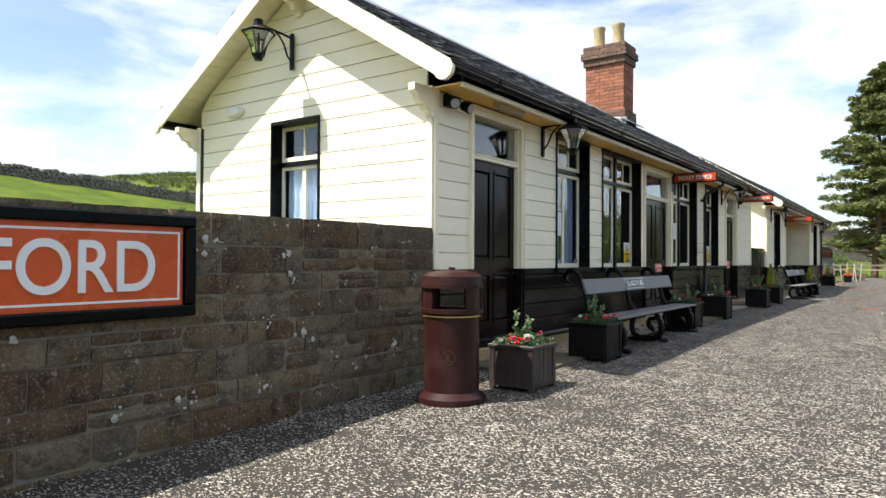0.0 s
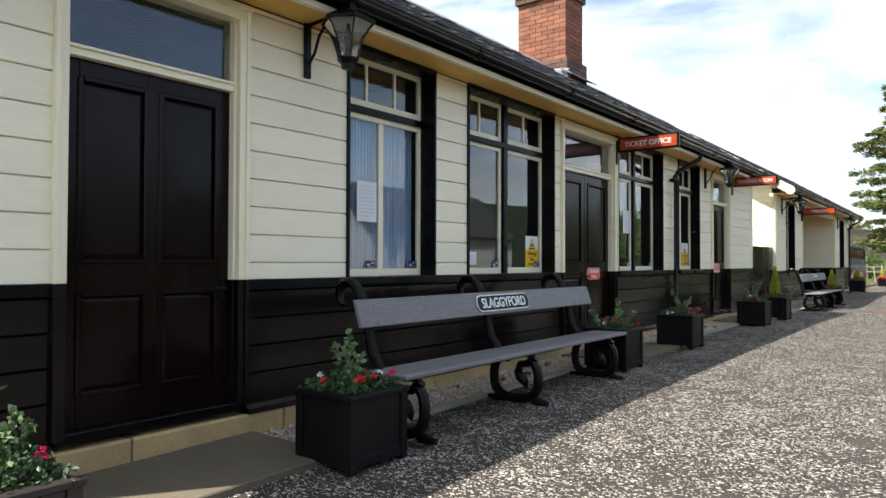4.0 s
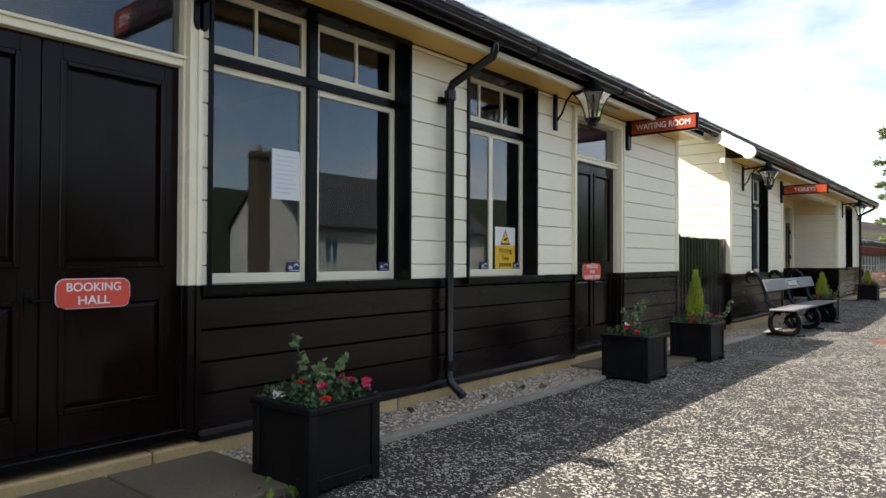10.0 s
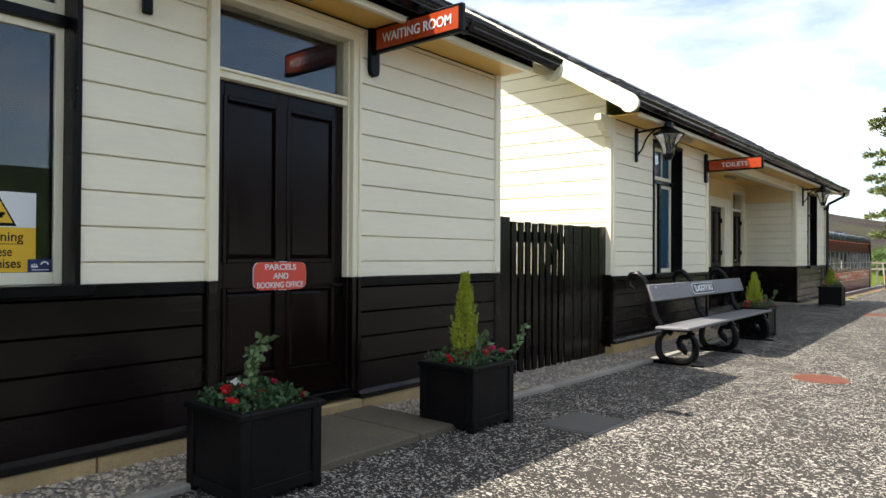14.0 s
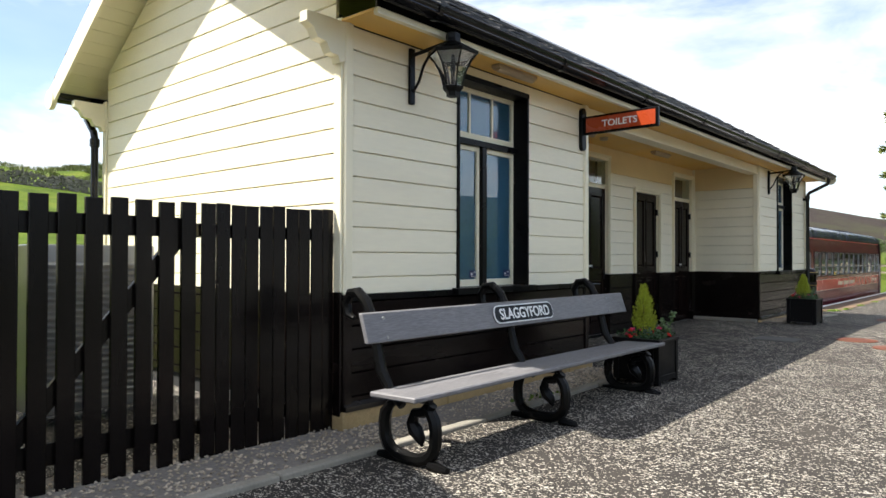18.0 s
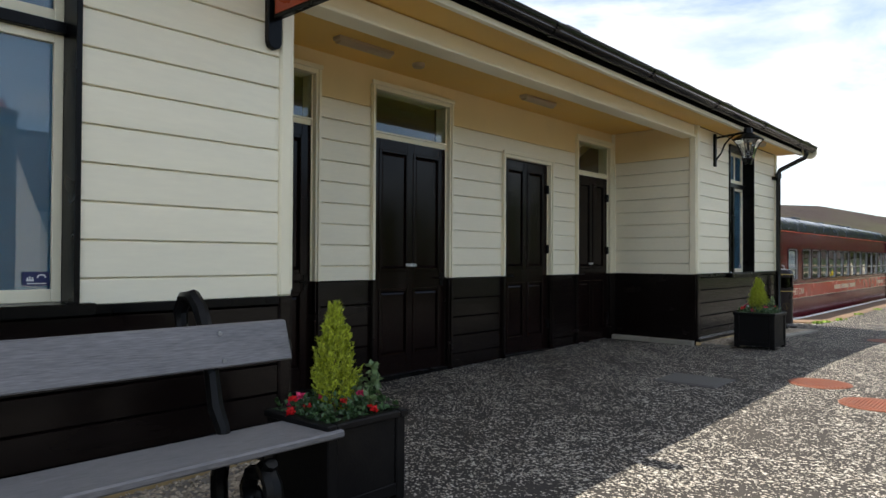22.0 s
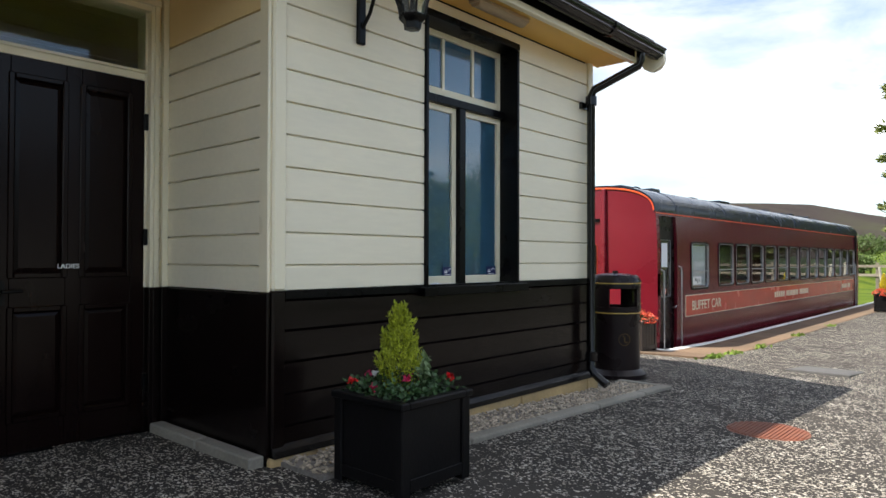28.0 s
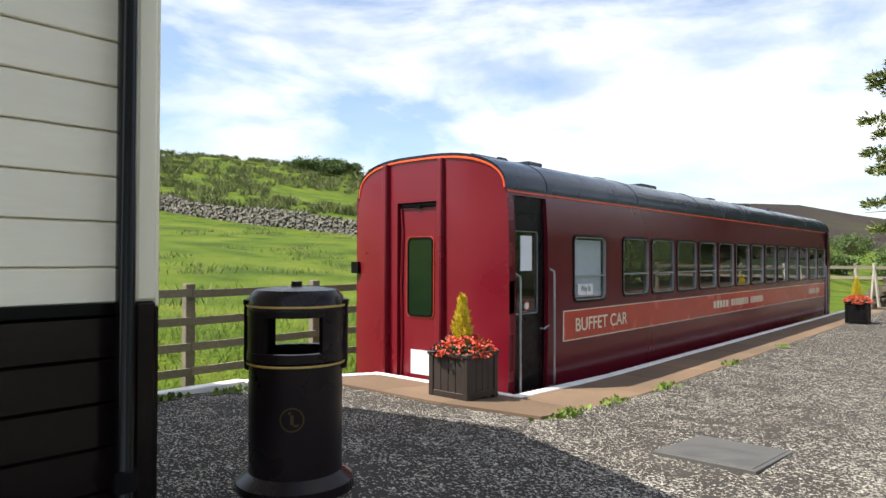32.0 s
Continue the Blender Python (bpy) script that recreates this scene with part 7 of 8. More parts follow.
def coach():
    x1, x0 = -5.95, -8.42
    y0, y1 = 42.62, 58.4
    zb = -0.62
    cx = (x0 + x1) / 2
    hw = (x1 - x0) / 2
    t = thing("railway_coach", (cx, y0, zb), "maroon railway coach with a red end, used as a buffet car", "railway coach")

    def side_x(z):
        # slight tumblehome below and above the waist
        return hw - 0.035 * max(0, (0.35 - z)) ** 1.5 - 0.05 * max(0, z - 1.1) ** 2

    def section(n=22):
        pts = [(side_x(z), z) for z in (zb, -.2, .2, .6, 1.0, 1.4, 1.75, 2.0)]
        e = side_x(2.0)
        for k in range(1, n // 2):
            a = k / (n / 2) * math.pi / 2
            pts.append((e * math.cos(a) ** .62, 2.0 + .42 * math.sin(a) ** .85))
        pts.append((0, 2.42))
        return pts + [(-u, v) for u, v in reversed(pts[:-1])]
    sec = section()
    body_side = [p for p in sec if p[1] <= 2.0001]
    # windows in the platform side: start, end, bottom, top
    wins = [(44.12, 44.92, 0.68, 1.47)]
    y = 45.46
    while y < 57.2:
        wins.append((y, y + .80, 0.70, 1.48))
        y += .955
    dr = (42.86, 43.52, -0.55, 1.90)
    # platform side built as strips, with openings
    zs = sorted({zb, -.2, .2, .6, .68, .70, 1.0, 1.4, 1.47, 1.48, 1.75, 1.90, 2.0, -.55})
    ys = sorted({y0 + .12, y1, *[q for w in wins + [dr] for q in w[:2]]})
    g = sheet(ys, zs, lambda u, z: not any(w[0] <= u <= w[1] and w[2] <= z <= w[3] for w in wins + [dr]), lambda u, z: (cx + side_x(z), u, z), (-.05, 0, 0))
    part("side", g, COACH, t, "glossy maroon side", smooth=True)
    g = Geo()
    g.box(x0, x0 + .05, y0 + .12, y1, zb, 2.0)
    part("far_side", g, COACH, t)
    # end, gently bowed, with rounded top corners and an opening for the gangway door
    dx = cx - .02
    es = side_x(2.0)
    d0, d1, dtop = dx - .34, dx + .30, 1.87
    bow = lambda u: y0 + .12 * abs(u) ** 3.2
    crest = lambda u: 2.0 + .42 * max(1 - abs(u) ** 3.06, 0) ** .45
    half = [math.sin(math.pi / 2 * k / 14) ** .8 for k in range(15)]
    us = sorted({round(q, 5) for u in half for q in (u, -u)} | {round((d0 - cx) / hw, 5), round((d1 - cx) / hw, 5)})
    lev = [0.0, .2, .4, .6, .75, .88, (dtop - zb) / (2.0 - zb), 1.0, 2.0]

    def end_point(u, q):
        if q <= 1:
            z = zb + (2.0 - zb) * q
            return (cx + u * (side_x(z) if abs(u) > .4 else hw), bow(u), z)
        return (cx + u * (es if abs(u) > .4 else hw), bow(u), max(crest(u) - .012, 2.0 + 1e-4))
    g = sheet(us, lev, lambda u, q: not (d0 < cx + u * hw < d1 and q < lev[6]), end_point, (0, .1, 0))
    part("end_panel", g, COACH_RED, t, "bright red end panel", smooth=True)
    # orange line that follows the roof's edge down to both corners
    g = Geo()
    g.tube([(cx + u * es * .982, bow(u) - .003, crest(u) - .045 + .028 * abs(u) ** 6) for u in us], 0.017, 6)
    g.tube([(cx + es * .982, bow(1) - .003, 1.99), (cx + es + .002, bow(1) + .02, 1.945), (cx + es + .004, bow(1) + .06, 1.94)], 0.013, 6)
    part("end_lining", g, COACH_LINE, t, "orange lining")
    # roof: its edge follows the bowed end
    g = Geo()
    arc = [(-es - .004, 1.965, 1.0)] + [(u * es * 1.004, crest(u) + .004, abs(u)) for u in us] + [(es + .004, 1.965, 1.0)]
    n = len(arc)
    for k, (u, z, q) in enumerate(arc):
        inn = (u * .985, z - .022)
        g.v += [(cx + u, bow(q) - .012, z), (cx + u, y1 + .03, z), (cx + inn[0], y1 + .03, inn[1]), (cx + inn[0], bow(q) - .012, inn[1])]
    for k in range(n - 1):
        i, j = 4 * k, 4 * k + 4
        g.f += [(i, j, j + 1, i + 1), (i + 1, j + 1, j + 2, i + 2), (i + 2, j + 2, j + 3, i + 3), (i + 3, j + 3, j, i)]
    g.f += [(0, 1, 2, 3), (4 * n - 4, 4 * n - 1, 4 * n - 2, 4 * n - 3)]
    part("roof", g, COACH_ROOF, t, "glossy navy black curved roof", smooth=True)
    # posts beside the gangway door, each a shallow channel with a chamfered head
    for a, b in ((dx - .57, dx - .48), (dx + .335, dx + .425)):
        g = Geo()
        g.hexa([(a, y0 - .085, zb + .05), (b, y0 - .085, zb + .05), (b, y0 + .03, zb + .05), (a, y0 + .03, zb + .05),
                (a + .012, y0 - .05, 2.36), (b - .012, y0 - .05, 2.36), (b, y0 + .03, 2.37), (a, y0 + .03, 2.37)])
        part("end_post", g, COACH_RED, t, bevel=0.012)
    # the door stands back in its opening
    yd = y0 + .055
    g = Geo()
    g.box(d0 + .012, d1 - .012, yd, yd + .04, zb, dtop - .055)
    gd = part("gangway_door", g, COACH_RED, t, "red gangway door set back in its opening", bevel=0.006)
    # dark strip across the head of the opening
    g = Geo()
    g.box(d0 + .01, d1 - .01, yd - .01, yd + .03, dtop - .05, dtop - .012)
    part("vent_slot", g, IRON, t, "dark slot over the door")
    g = Geo()
    g.box(d0 + .3, d0 + .36, yd - .03, yd - .012, dtop - .075, dtop - .035)
    part("latch", g, IRON, gd)
    a, b, c, d = d0 + .13, d1 - .09, .50, 1.45
    for name, off, w, m in (("gasket", .0, .022, IRON), ("window_frame", .012, .008, COACH_BAND)):
        g = ring(a - off, b + off, c - off, d + off, yd - .014 + off * .4, yd + .01, .07, w)
        g.v = [(q[1], q[0], q[2]) for q in g.v]
        part(name, g, m, gd, "thin worn red rim" if off else "", smooth=True)
    g = Geo()
    g.box(a + .012, b - .012, yd - .006, yd - .002, c + .012, d - .012)
    part("pane", g, FROST_GREEN, gd, "greenish dark pane")
    g = Geo()
    g.box(dx - .15, dx + .19, yd - .006, yd - .001, -.19, .10)
    part("notice", g, PAPER, gd, "blank white notice")
    g = Geo()
    g.tube([(d0 + .03, yd - .015, dtop - .07), (d0 + .055, yd - .02, 1.55), (d0 + .035, yd - .02, .9), (d0 + .05, yd - .02, .2), (d0 + .03, yd - .015, -.5)], .011, 6)
    part("cable", g, COACH_RED, t, "bright red cable hanging beside the door", smooth=True)
    g = Geo()
    g.box(x0 - .03, x0 + .1, y0 + .05, y0 + .13, 1.0, 1.15)
    part("lamp_bracket", g, IRON, t)
    # door in the side, set in
    fd = x1 - .07
    w0, w1, w2, w3 = dr[0] + .06, dr[1] - .11, .56, 1.52
    sd = part("side_door", sheet([dr[0], w0, w1, dr[1]], [dr[2], w2, w3, dr[3]], lambda u, z: not (w0 < u < w1 and w2 < z < w3), lambda u, z: (fd, u, z), (-.03, 0, 0)),
              BIN_DARK, t, "dark brown entrance door")
    part("window_frame", ring(w0 - .015, w1 + .015, w2 - .015, w3 + .015, fd - .02, fd + .012, .05, .022), IRON, sd)
    part("rim", ring(w0 + .006, w1 - .006, w2 + .006, w3 - .006, fd - .01, fd + .006, .04, .01), STEEL, sd, "thin bright metal rim")
    g = Geo()
    g.box(fd - .018, fd - .013, w0, w1, w2, w3)
    part("pane", g, GLASS, sd).visible_shadow = False
    g = Geo()
    g.box(fd - .008, fd - .004, w0 + .14, w0 + .37, 1.06, 1.46)
    part("notice", g, PAPER, sd, "white paper notice")
    g = Geo()
    g.lathe([(.05, 0), (.05, .004), (.0, .004)], 0, 0, 18, cap=False)
    g.v = [(fd - .008 + q[2], w0 + .27 + q[0], .66 + q[1]) for q in g.v]
    part("round_sign", g, PAPER, sd, "small round white sign with a red rim")
    g = Geo()
    g.lathe([(.05, 0), (.05, .002), (.038, .002), (.038, 0)], 0, 0, 18, cap=False)
    g.v = [(fd - .003 + q[2], w0 + .27 + q[0], .66 + q[1]) for q in g.v]
    part("sign_rim", g, COACH_LINE, sd)
    g = Geo()
    g.box(fd - .01, fd + .012, dr[0] + .02, dr[1] - .02, 1.70, 1.712)
    part("door_panel_joint", g, IRON, sd)
    for yy, a, b in ((dr[0] + .02, 1.0, -.42), (dr[1] + .06, 1.05, -.28)):
        g = Geo()
        g.tube([(x1 - .02, yy, a + .03), (x1 + .045, yy, a), (x1 + .05, yy, a - .06), (x1 + .05, yy, b + .06), (x1 + .045, yy, b), (x1 - .02, yy, b - .03)], .014, 8)
        part("handrail", g, STEEL, t, "steel handrail", smooth=True)
    g = Geo()
    g.tube([(fd, dr[1] - .05, .38), (fd + .05, dr[1] - .05, .38), (fd + .06, dr[1] + .03, .42)], .013, 8)
    part("door_handle", g, STEEL, sd, smooth=True)
    g = Geo()
    g.tube([(x1 - .02, y1 - .75, 1.07), (x1 + .05, y1 - .75, 1.02), (x1 + .05, y1 - .75, -.3), (x1 - .02, y1 - .75, -.33)], .014, 8)
    part("handrail", g, STEEL, t, "steel handrail", smooth=True)
    # windows
    for k, (a, b, c, d) in enumerate(wins):
        w = new("coach_window")
        bpy_parent(w, t)
        fx = cx + side_x((c + d) / 2)
        f = .035
        part("gasket", ring(a - .03, b + .03, c - .03, d + .03, fx - .06, fx + .010, .10, .032), IRON, w, "black rubber gasket", smooth=True)
        part("frame", ring(a - .002, b + .002, c - .002, d + .002, fx - .02, fx + .013, .085, .008), STEEL, w, "thin bright metal frame", smooth=True)
        g = Geo()
        g.box(fx - .016, fx + .004, a + .012, b - .012, d - .50, d - .478)
        part("glazing_bar", g, STEEL, w)
        g = Geo()
        g.box(fx - .021, fx - .017, a, b, c, d)
        part("pane", g, GLASS, w).visible_shadow = False
        if k == 0:
            g = Geo()
            g.box(fx - .05, fx - .045, a + f, b - f, c + f, d - f)
            part("blind", g, PAPER, w, "pale blind behind the glass")
            g = Geo()
            g.box(fx - .018, fx - .014, a + .12, a + .5, c + .06, c + .2)
            n = part("notice", g, WHITE, w)
            lettering("Way In", .11, BLACK, facing_x(fx - .0125, a + .31, c + .13), "lettering", n, depth=.002, width=.25)
    # band with lining and lettering
    fx = cx + side_x(.38) + .004
    g = Geo()
    g.box(fx - .02, fx, 43.86, 57.6, .20, .56)
    part("band", g, COACH_BAND, t, "faded red band along the side")
    g = Geo()
    for c in (.195, .555):
        g.box(fx - .02, fx + .003, 43.86, 57.6, c, c + .012)
    g.box(fx - .02, fx + .003, 43.855, 43.87, .195, .567)
    part("band_lining", g, LINE_CREAM, t, "thin cream lining")
    lettering("BUFFET CAR", .235, LINE_CREAM, facing_x(fx + .003, 44.86, .378), "lettering", t, depth=.003, width=1.42, bold=.002)
    for start, count, w in ((49.0, 5, .165), (49.95, 8, .132), (51.12, 7, .122), (55.9, 6, .12), (56.7, 3, .12)):
        for k in range(count):
            g = Geo()
            g.box(fx - .01, fx + .003, start + k * w, start + (k + .74) * w, .315, .445)
            part("lettering_bar", g, LINE_CREAM, t)
    g = Geo()
    g.box(cx + side_x(1.9) - .02, cx + side_x(1.9) + .006, y0 + .15, y1, 1.93, 1.95)
    part("cantrail_line", g, COACH_LINE, t, "orange cantrail line")
    # roof fittings: a duct along the ridge with boxes, hatches, clips and a grab handle
    g = Geo()
    g.box(cx + .20, cx + .34, y0 + .5, y1 - .5, 2.38, 2.452)
    part("roof_duct", g, COACH_ROOF, t, bevel=.008)
    for yy, w, h in ((43.1, .5, .05), (44.3, .34, .09), (46.2, .3, .05), (47.8, .62, .09), (49.5, .3, .05), (51.1, .34, .07), (52.7, .5, .06), (53.6, .2, .09), (54.4, .34, .07), (55.3, .2, .09), (56.2, .5, .06)):
        g = Geo()
        g.box(cx + .12, cx + .44, yy, yy + w, 2.37, 2.42 + h)
        part("roof_box", g, COACH_ROOF, t, bevel=.012)
    for k in range(34):
        g = Geo()
        g.box(cx + .17, cx + .37, y0 + .6 + k * .44, y0 + .64 + k * .44, 2.38, 2.462)
        part("clip", g, COACH_ROOF, t)
    g = Geo()
    g.tube([(cx + .40, y0 + 1.0, 2.38), (cx + .40, y0 + 1.0, 2.46), (cx + .40, y0 + 1.05, 2.48), (cx + .40, y0 + 1.2, 2.48), (cx + .40, y0 + 1.25, 2.46), (cx + .40, y0 + 1.25, 2.38)], .016, 6)
    part("grab_handle", g, COACH_ROOF, t, smooth=True)
    # raised ribs over the roof, where its sheets meet
    for yy in (43.55, 46.0, 48.5, 51.0, 53.5, 56.0):
        g = Geo()
        g.tube([(cx + u * es * 1.004, yy, crest(u) + .004) for u in us], .007, 6)
        part("roof_rib", g, COACH_ROOF, t, smooth=True)
    # far end, floor and saloon, near-black so the dimness inside is painted
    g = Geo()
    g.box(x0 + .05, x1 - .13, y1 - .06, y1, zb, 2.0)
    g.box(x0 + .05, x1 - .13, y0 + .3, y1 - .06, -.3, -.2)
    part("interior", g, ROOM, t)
    g = Geo()
    g.box(x1 - .12, x1 + .03, y1 - .5, y1 - .42, zb, 1.95)
    part("corner_pillar", g, IRON, t)
    g = Geo()
    g.box(x0 + .1, x1 - .1, y0 + .3, y1 - .3, -.78, zb)
    part("underframe", g, IRON, t)
    return t


FROST_GREEN = shader("dark_green_pane", (0.006, 0.017, 0.007), 0.12, var=0.1)
coach()


# ---- field fence, drystone wall ----
def field_fence():
    t = thing("field_fence", (-10.2, 36, -0.6), "weathered post and three-rail timber fence along the pasture", "fence")
    y = 21.75
    while y < 66:
        x = -10.6
        z = land_z(x, y)
        g = Geo()
        g.box(x - .06, x + .06, y - .07, y + .07, z - .2, z + 1.55)
        part("post", g, FENCE_WOOD, t, bevel=0.008)
        for h in (.28, .62, .98, 1.36):
            g = Geo()
            z2 = land_z(x, y + 2.2)
            j = random.uniform(-.015, .015)
            g.hexa([(x + .061, y + .004, z + h + j), (x + .096, y + .004, z + h + j), (x + .096, y + 2.196, z2 + h - j), (x + .061, y + 2.196, z2 + h - j),
                    (x + .061, y + .004, z + h + .11 + j), (x + .096, y + .004, z + h + .11 + j), (x + .096, y + 2.196, z2 + h + .11 - j), (x + .061, y + 2.196, z2 + h + .11 - j)])
            part("rail", g, FENCE_WOOD, t)
        y += 2.2
    return t


field_fence()


def wall_line(y):
    return float(np.interp(y, (-40, 10, 27, 36, 45, 58, 64, 67, 70, 84, 100), (-60, -64, -68, -71.5, -69, -63, -56.5, -46, -38, -24, -14)))


def drystone_wall():
    """Rough wall across the hillside: thousands of stones in one mesh."""
    g = Geo()
    y = -40.0
    while y < 99:
        x, x2 = wall_line(y), wall_line(y + .01)
        v = Vector((x2 - x, .01, 0)).normalized()
        n = Vector((v.y, -v.x, 0))
        o = Vector((x, y, land_z(x, y) - .05))
        z, hgt = 0.0, 1.2 + .12 * math.sin(y * 1.7) + random.uniform(-.08, .08)
        while z < hgt:
            h = random.uniform(.08, .17)
            w = random.uniform(.16, .36)
            d = random.uniform(-.11, .08)
            s = random.uniform(-.1, .1)
            q = [(-.3, s), (.3 + d - z * .08, s), (.3 + d - z * .08, s + w), (-.3, s + w)]
            lo = [o + n * a + v * c + Vector((0, 0, z + random.uniform(-.03, .03))) for a, c in q]
            hi = [o + n * (a * .93) + v * (c * .94 + .01) + Vector((0, 0, z + h + random.uniform(-.04, .04))) for a, c in q]
            g.hexa([tuple(p) for p in lo + hi])
            z += h * .97
        y += .26 * v.y
    return top("drystone_wall", g, DRYSTONE, "grey drystone wall across the pasture", "stone wall", kind="stuff")


drystone_wall()


def rushes():
    """Tufts of rush on the upper field and of grass near the fence."""
    g = Geo()
    for _ in range(5200):
        y = random.uniform(0, 140)
        x = random.uniform(-125, -20)
        beyond = wall_line(min(y, 99)) - x
        if beyond < 1 and random.random() > .07:
            continue
        if y < 60 and random.random() > .35:
            continue
        if noise.noise((x * .05, y * .05, 5)) < (.05 if beyond < 28 else -.42):
            continue
        z = land_z(x, y)
        s = random.uniform(.6, 1.5)
        for _ in range(44):
            a = random.uniform(0, 6.28)
            r = abs(random.gauss(0, .42)) * s
            b = Vector((x + r * math.cos(a), y + r * math.sin(a), z))
            blade(g, b, Vector((math.cos(a) * .35 + random.uniform(-.3, .3), math.sin(a) * .35 + random.uniform(-.3, .3), 1)), random.uniform(.5, .85) * s, .045)
    # low tufts that break up the near pasture
    for _ in range(420):
        y = random.uniform(36, 78)
        x = random.uniform(-44, -11.2)
        z = land_z(x, y)
        if noise.noise((x * .12, y * .12, 8)) < .02:
            continue
        for _ in range(40):
            b = Vector((x + random.gauss(0, .4), y + random.gauss(0, .4), z))
            blade(g, b, Vector((random.uniform(-.6, .6), random.uniform(-.6, .6), .8)), random.uniform(.14, .34), .012)
    top("rush_tufts", g, RUSH, "olive tufts of rush on the hillside", "rushes", kind="stuff")
    g = Geo()
    for _ in range(26000):
        y = random.uniform(30, 62)
        x = -7.9 - abs(random.gauss(0, 1)) * 3.5
        if -8.6 < x < -5.8 and y > 42.3:
            continue
        b = Vector((x, y, land_z(x, y) - .02))
        blade(g, b, Vector((random.uniform(-.6, .6), random.uniform(-.6, .6), 1)), random.uniform(.08, .28), .006)
    top("long_grass", g, BLADE, "long grass behind the platform", "grass", kind="stuff")


rushes()


# ---- trees ----
def clump(g, c, r, n, size):
    for _ in range(n):
        d = rand_dir(.0)
        p = c + d * r * random.uniform(.2, 1.0)
        leaf_quad(g, p, d + Vector((random.uniform(-.6, .6), random.uniform(-.6, .6), .3)), size * random.uniform(.6, 1.4), random.uniform(-2, 2))


def pine(x, y, height, spread, seed, label):
    """An old pine: bare lower trunk with dead twigs, level pads of needles with sky between them."""
    random.seed(seed)
    z = land_z(x, y)
    t = thing("pine_tree", (x, y, z), label, "tree", "pine trees")
    trunk = Geo()
    lean = random.uniform(.02, .05)
    mid = lambda h: Vector((x + lean * h + .18 * math.sin(h * .35 + seed), y + .12 * math.sin(h * .5), z + h))
    trunk.tube([mid(height * k / 12) for k in range(13)], [.42 * (1 - k / 12.6) ** .85 for k in range(13)], 10)
    crown, limbs = Geo(), Geo()

    def pad(c, r, n):
        for _ in range(n):
            a, q = random.uniform(0, 6.283), math.sqrt(random.random())
            p = c + Vector((math.cos(a) * q * r, math.sin(a) * q * r, random.gauss(.0, .13) * r + .22 * r * (1 - q * q)))
            d = Vector((math.cos(a) * .8 + random.uniform(-.5, .5), math.sin(a) * .8 + random.uniform(-.5, .5), random.uniform(-.1, .9)))
            blade(crown, p, d, random.uniform(.26, .55), random.uniform(.045, .085))
    h, k = height * .09, 0
    while h < height * .985:
        f = (h / height - .09) / .895
        full = spread * min(1.0, (f + .22) * 2.6) * (1 - f) ** .62
        reach = full * random.choice((.6, .8, .95, 1.0, 1.05, 1.15)) + .35
        a = k * 2.4 + random.uniform(-.5, .5)
        o = mid(h)
        rise = random.uniform(-.30, .34) + .45 * f
        e = o + Vector((math.cos(a) * reach, math.sin(a) * reach, reach * rise))
        bend = o.lerp(e, .5) + Vector((0, 0, -.06 * reach))
        limbs.tube([o, bend, e], [.10 * (1 - f) + .025, .06 * (1 - f) + .018, .012], 6)
        dead = f < .22 and random.random() < .5
        for _ in range(3 if not dead else 6):
            q = random.uniform(.4, .95)
            p = o.lerp(e, q)
            limbs.tube([p, p + rand_dir(.1) * random.uniform(.5, 1.3)], [.018, .006], 4)
        if not dead:
            for q in (.42, .62, .82, 1.0):
                if random.random() < .14:
                    continue
                side = Vector((-math.sin(a), math.cos(a), 0)) * random.uniform(-.5, .5) * reach * .5
                c = o.lerp(e, q) + side * (q ** .5) + Vector((0, 0, random.uniform(-.55, .65)))
                pad(c, random.uniform(.7, 1.25) * (.50 + .11 * reach), 260)
        h += height * random.uniform(.0040, .0068)
        k += 1
    part("trunk", trunk, BARK, t, smooth=True)
    part("limb_set", limbs, BARK, t, smooth=True)
    part("crown", crown, PINE, t, "dark green needle crown")
    return t


def round_tree(x, y, height, spread, seed, label, name="broadleaf_tree", leaf=.34):
    random.seed(seed)
    z = land_z(x, y)
    t = thing(name, (x, y, z), label, "tree" if name != "bush" else "bush", "far trees")
    trunk = Geo()
    trunk.tube([(x, y, z - .2), (x + .1, y, z + height * .3), (x, y + .1, z + height * .6)], [.16 * height / 8, .12 * height / 8, .05], 8)
    part("trunk", trunk, BARK, t, smooth=True)
    crown = Geo()
    limbs = Geo()
    for k in range(26):
        d = rand_dir(.15)
        c = Vector((x, y, z + height * .58)) + Vector((d.x * spread, d.y * spread, d.z * height * .36)) * random.uniform(.45, 1.0)
        limbs.tube([(x, y, z + height * .35), tuple(Vector((x, y, z + height * .45)).lerp(c, .6)), tuple(c)], [.05, .03, .01], 5)
        clump(crown, c, spread * random.uniform(.22, .42), 150, leaf * .6)
    part("limb_set", limbs, BARK, t)
    part("crown", crown, BUSH, t, "uneven green leaf crown")
    return t


pine(-5.2, 98, 26.0, 6.2, 11, "tall Scots pine with a bare lower trunk beyond the platform end")
pine(2.2, 103, 27.0, 6.4, 12, "tall Scots pine beyond the platform end")
pine(-2.2, 116, 22.0, 5.0, 13, "dark pine behind the platform end")
pine(9.0, 98, 23.0, 5.6, 14, "dark pine behind the platform end")
for k, (x, y, h, s) in enumerate(((-10, 104, 1.4, 1.6), (-12, 122, 2.4, 3.0), (-4, 118, 4, 3.2), (-19.5, 138, 3.6, 3.0), (-1, 125, 6, 4.5), (-13.5, 98, 1.2, 1.7))):
    round_tree(x, y, h, s, 30 + k, "green hedgerow tree in the distance")
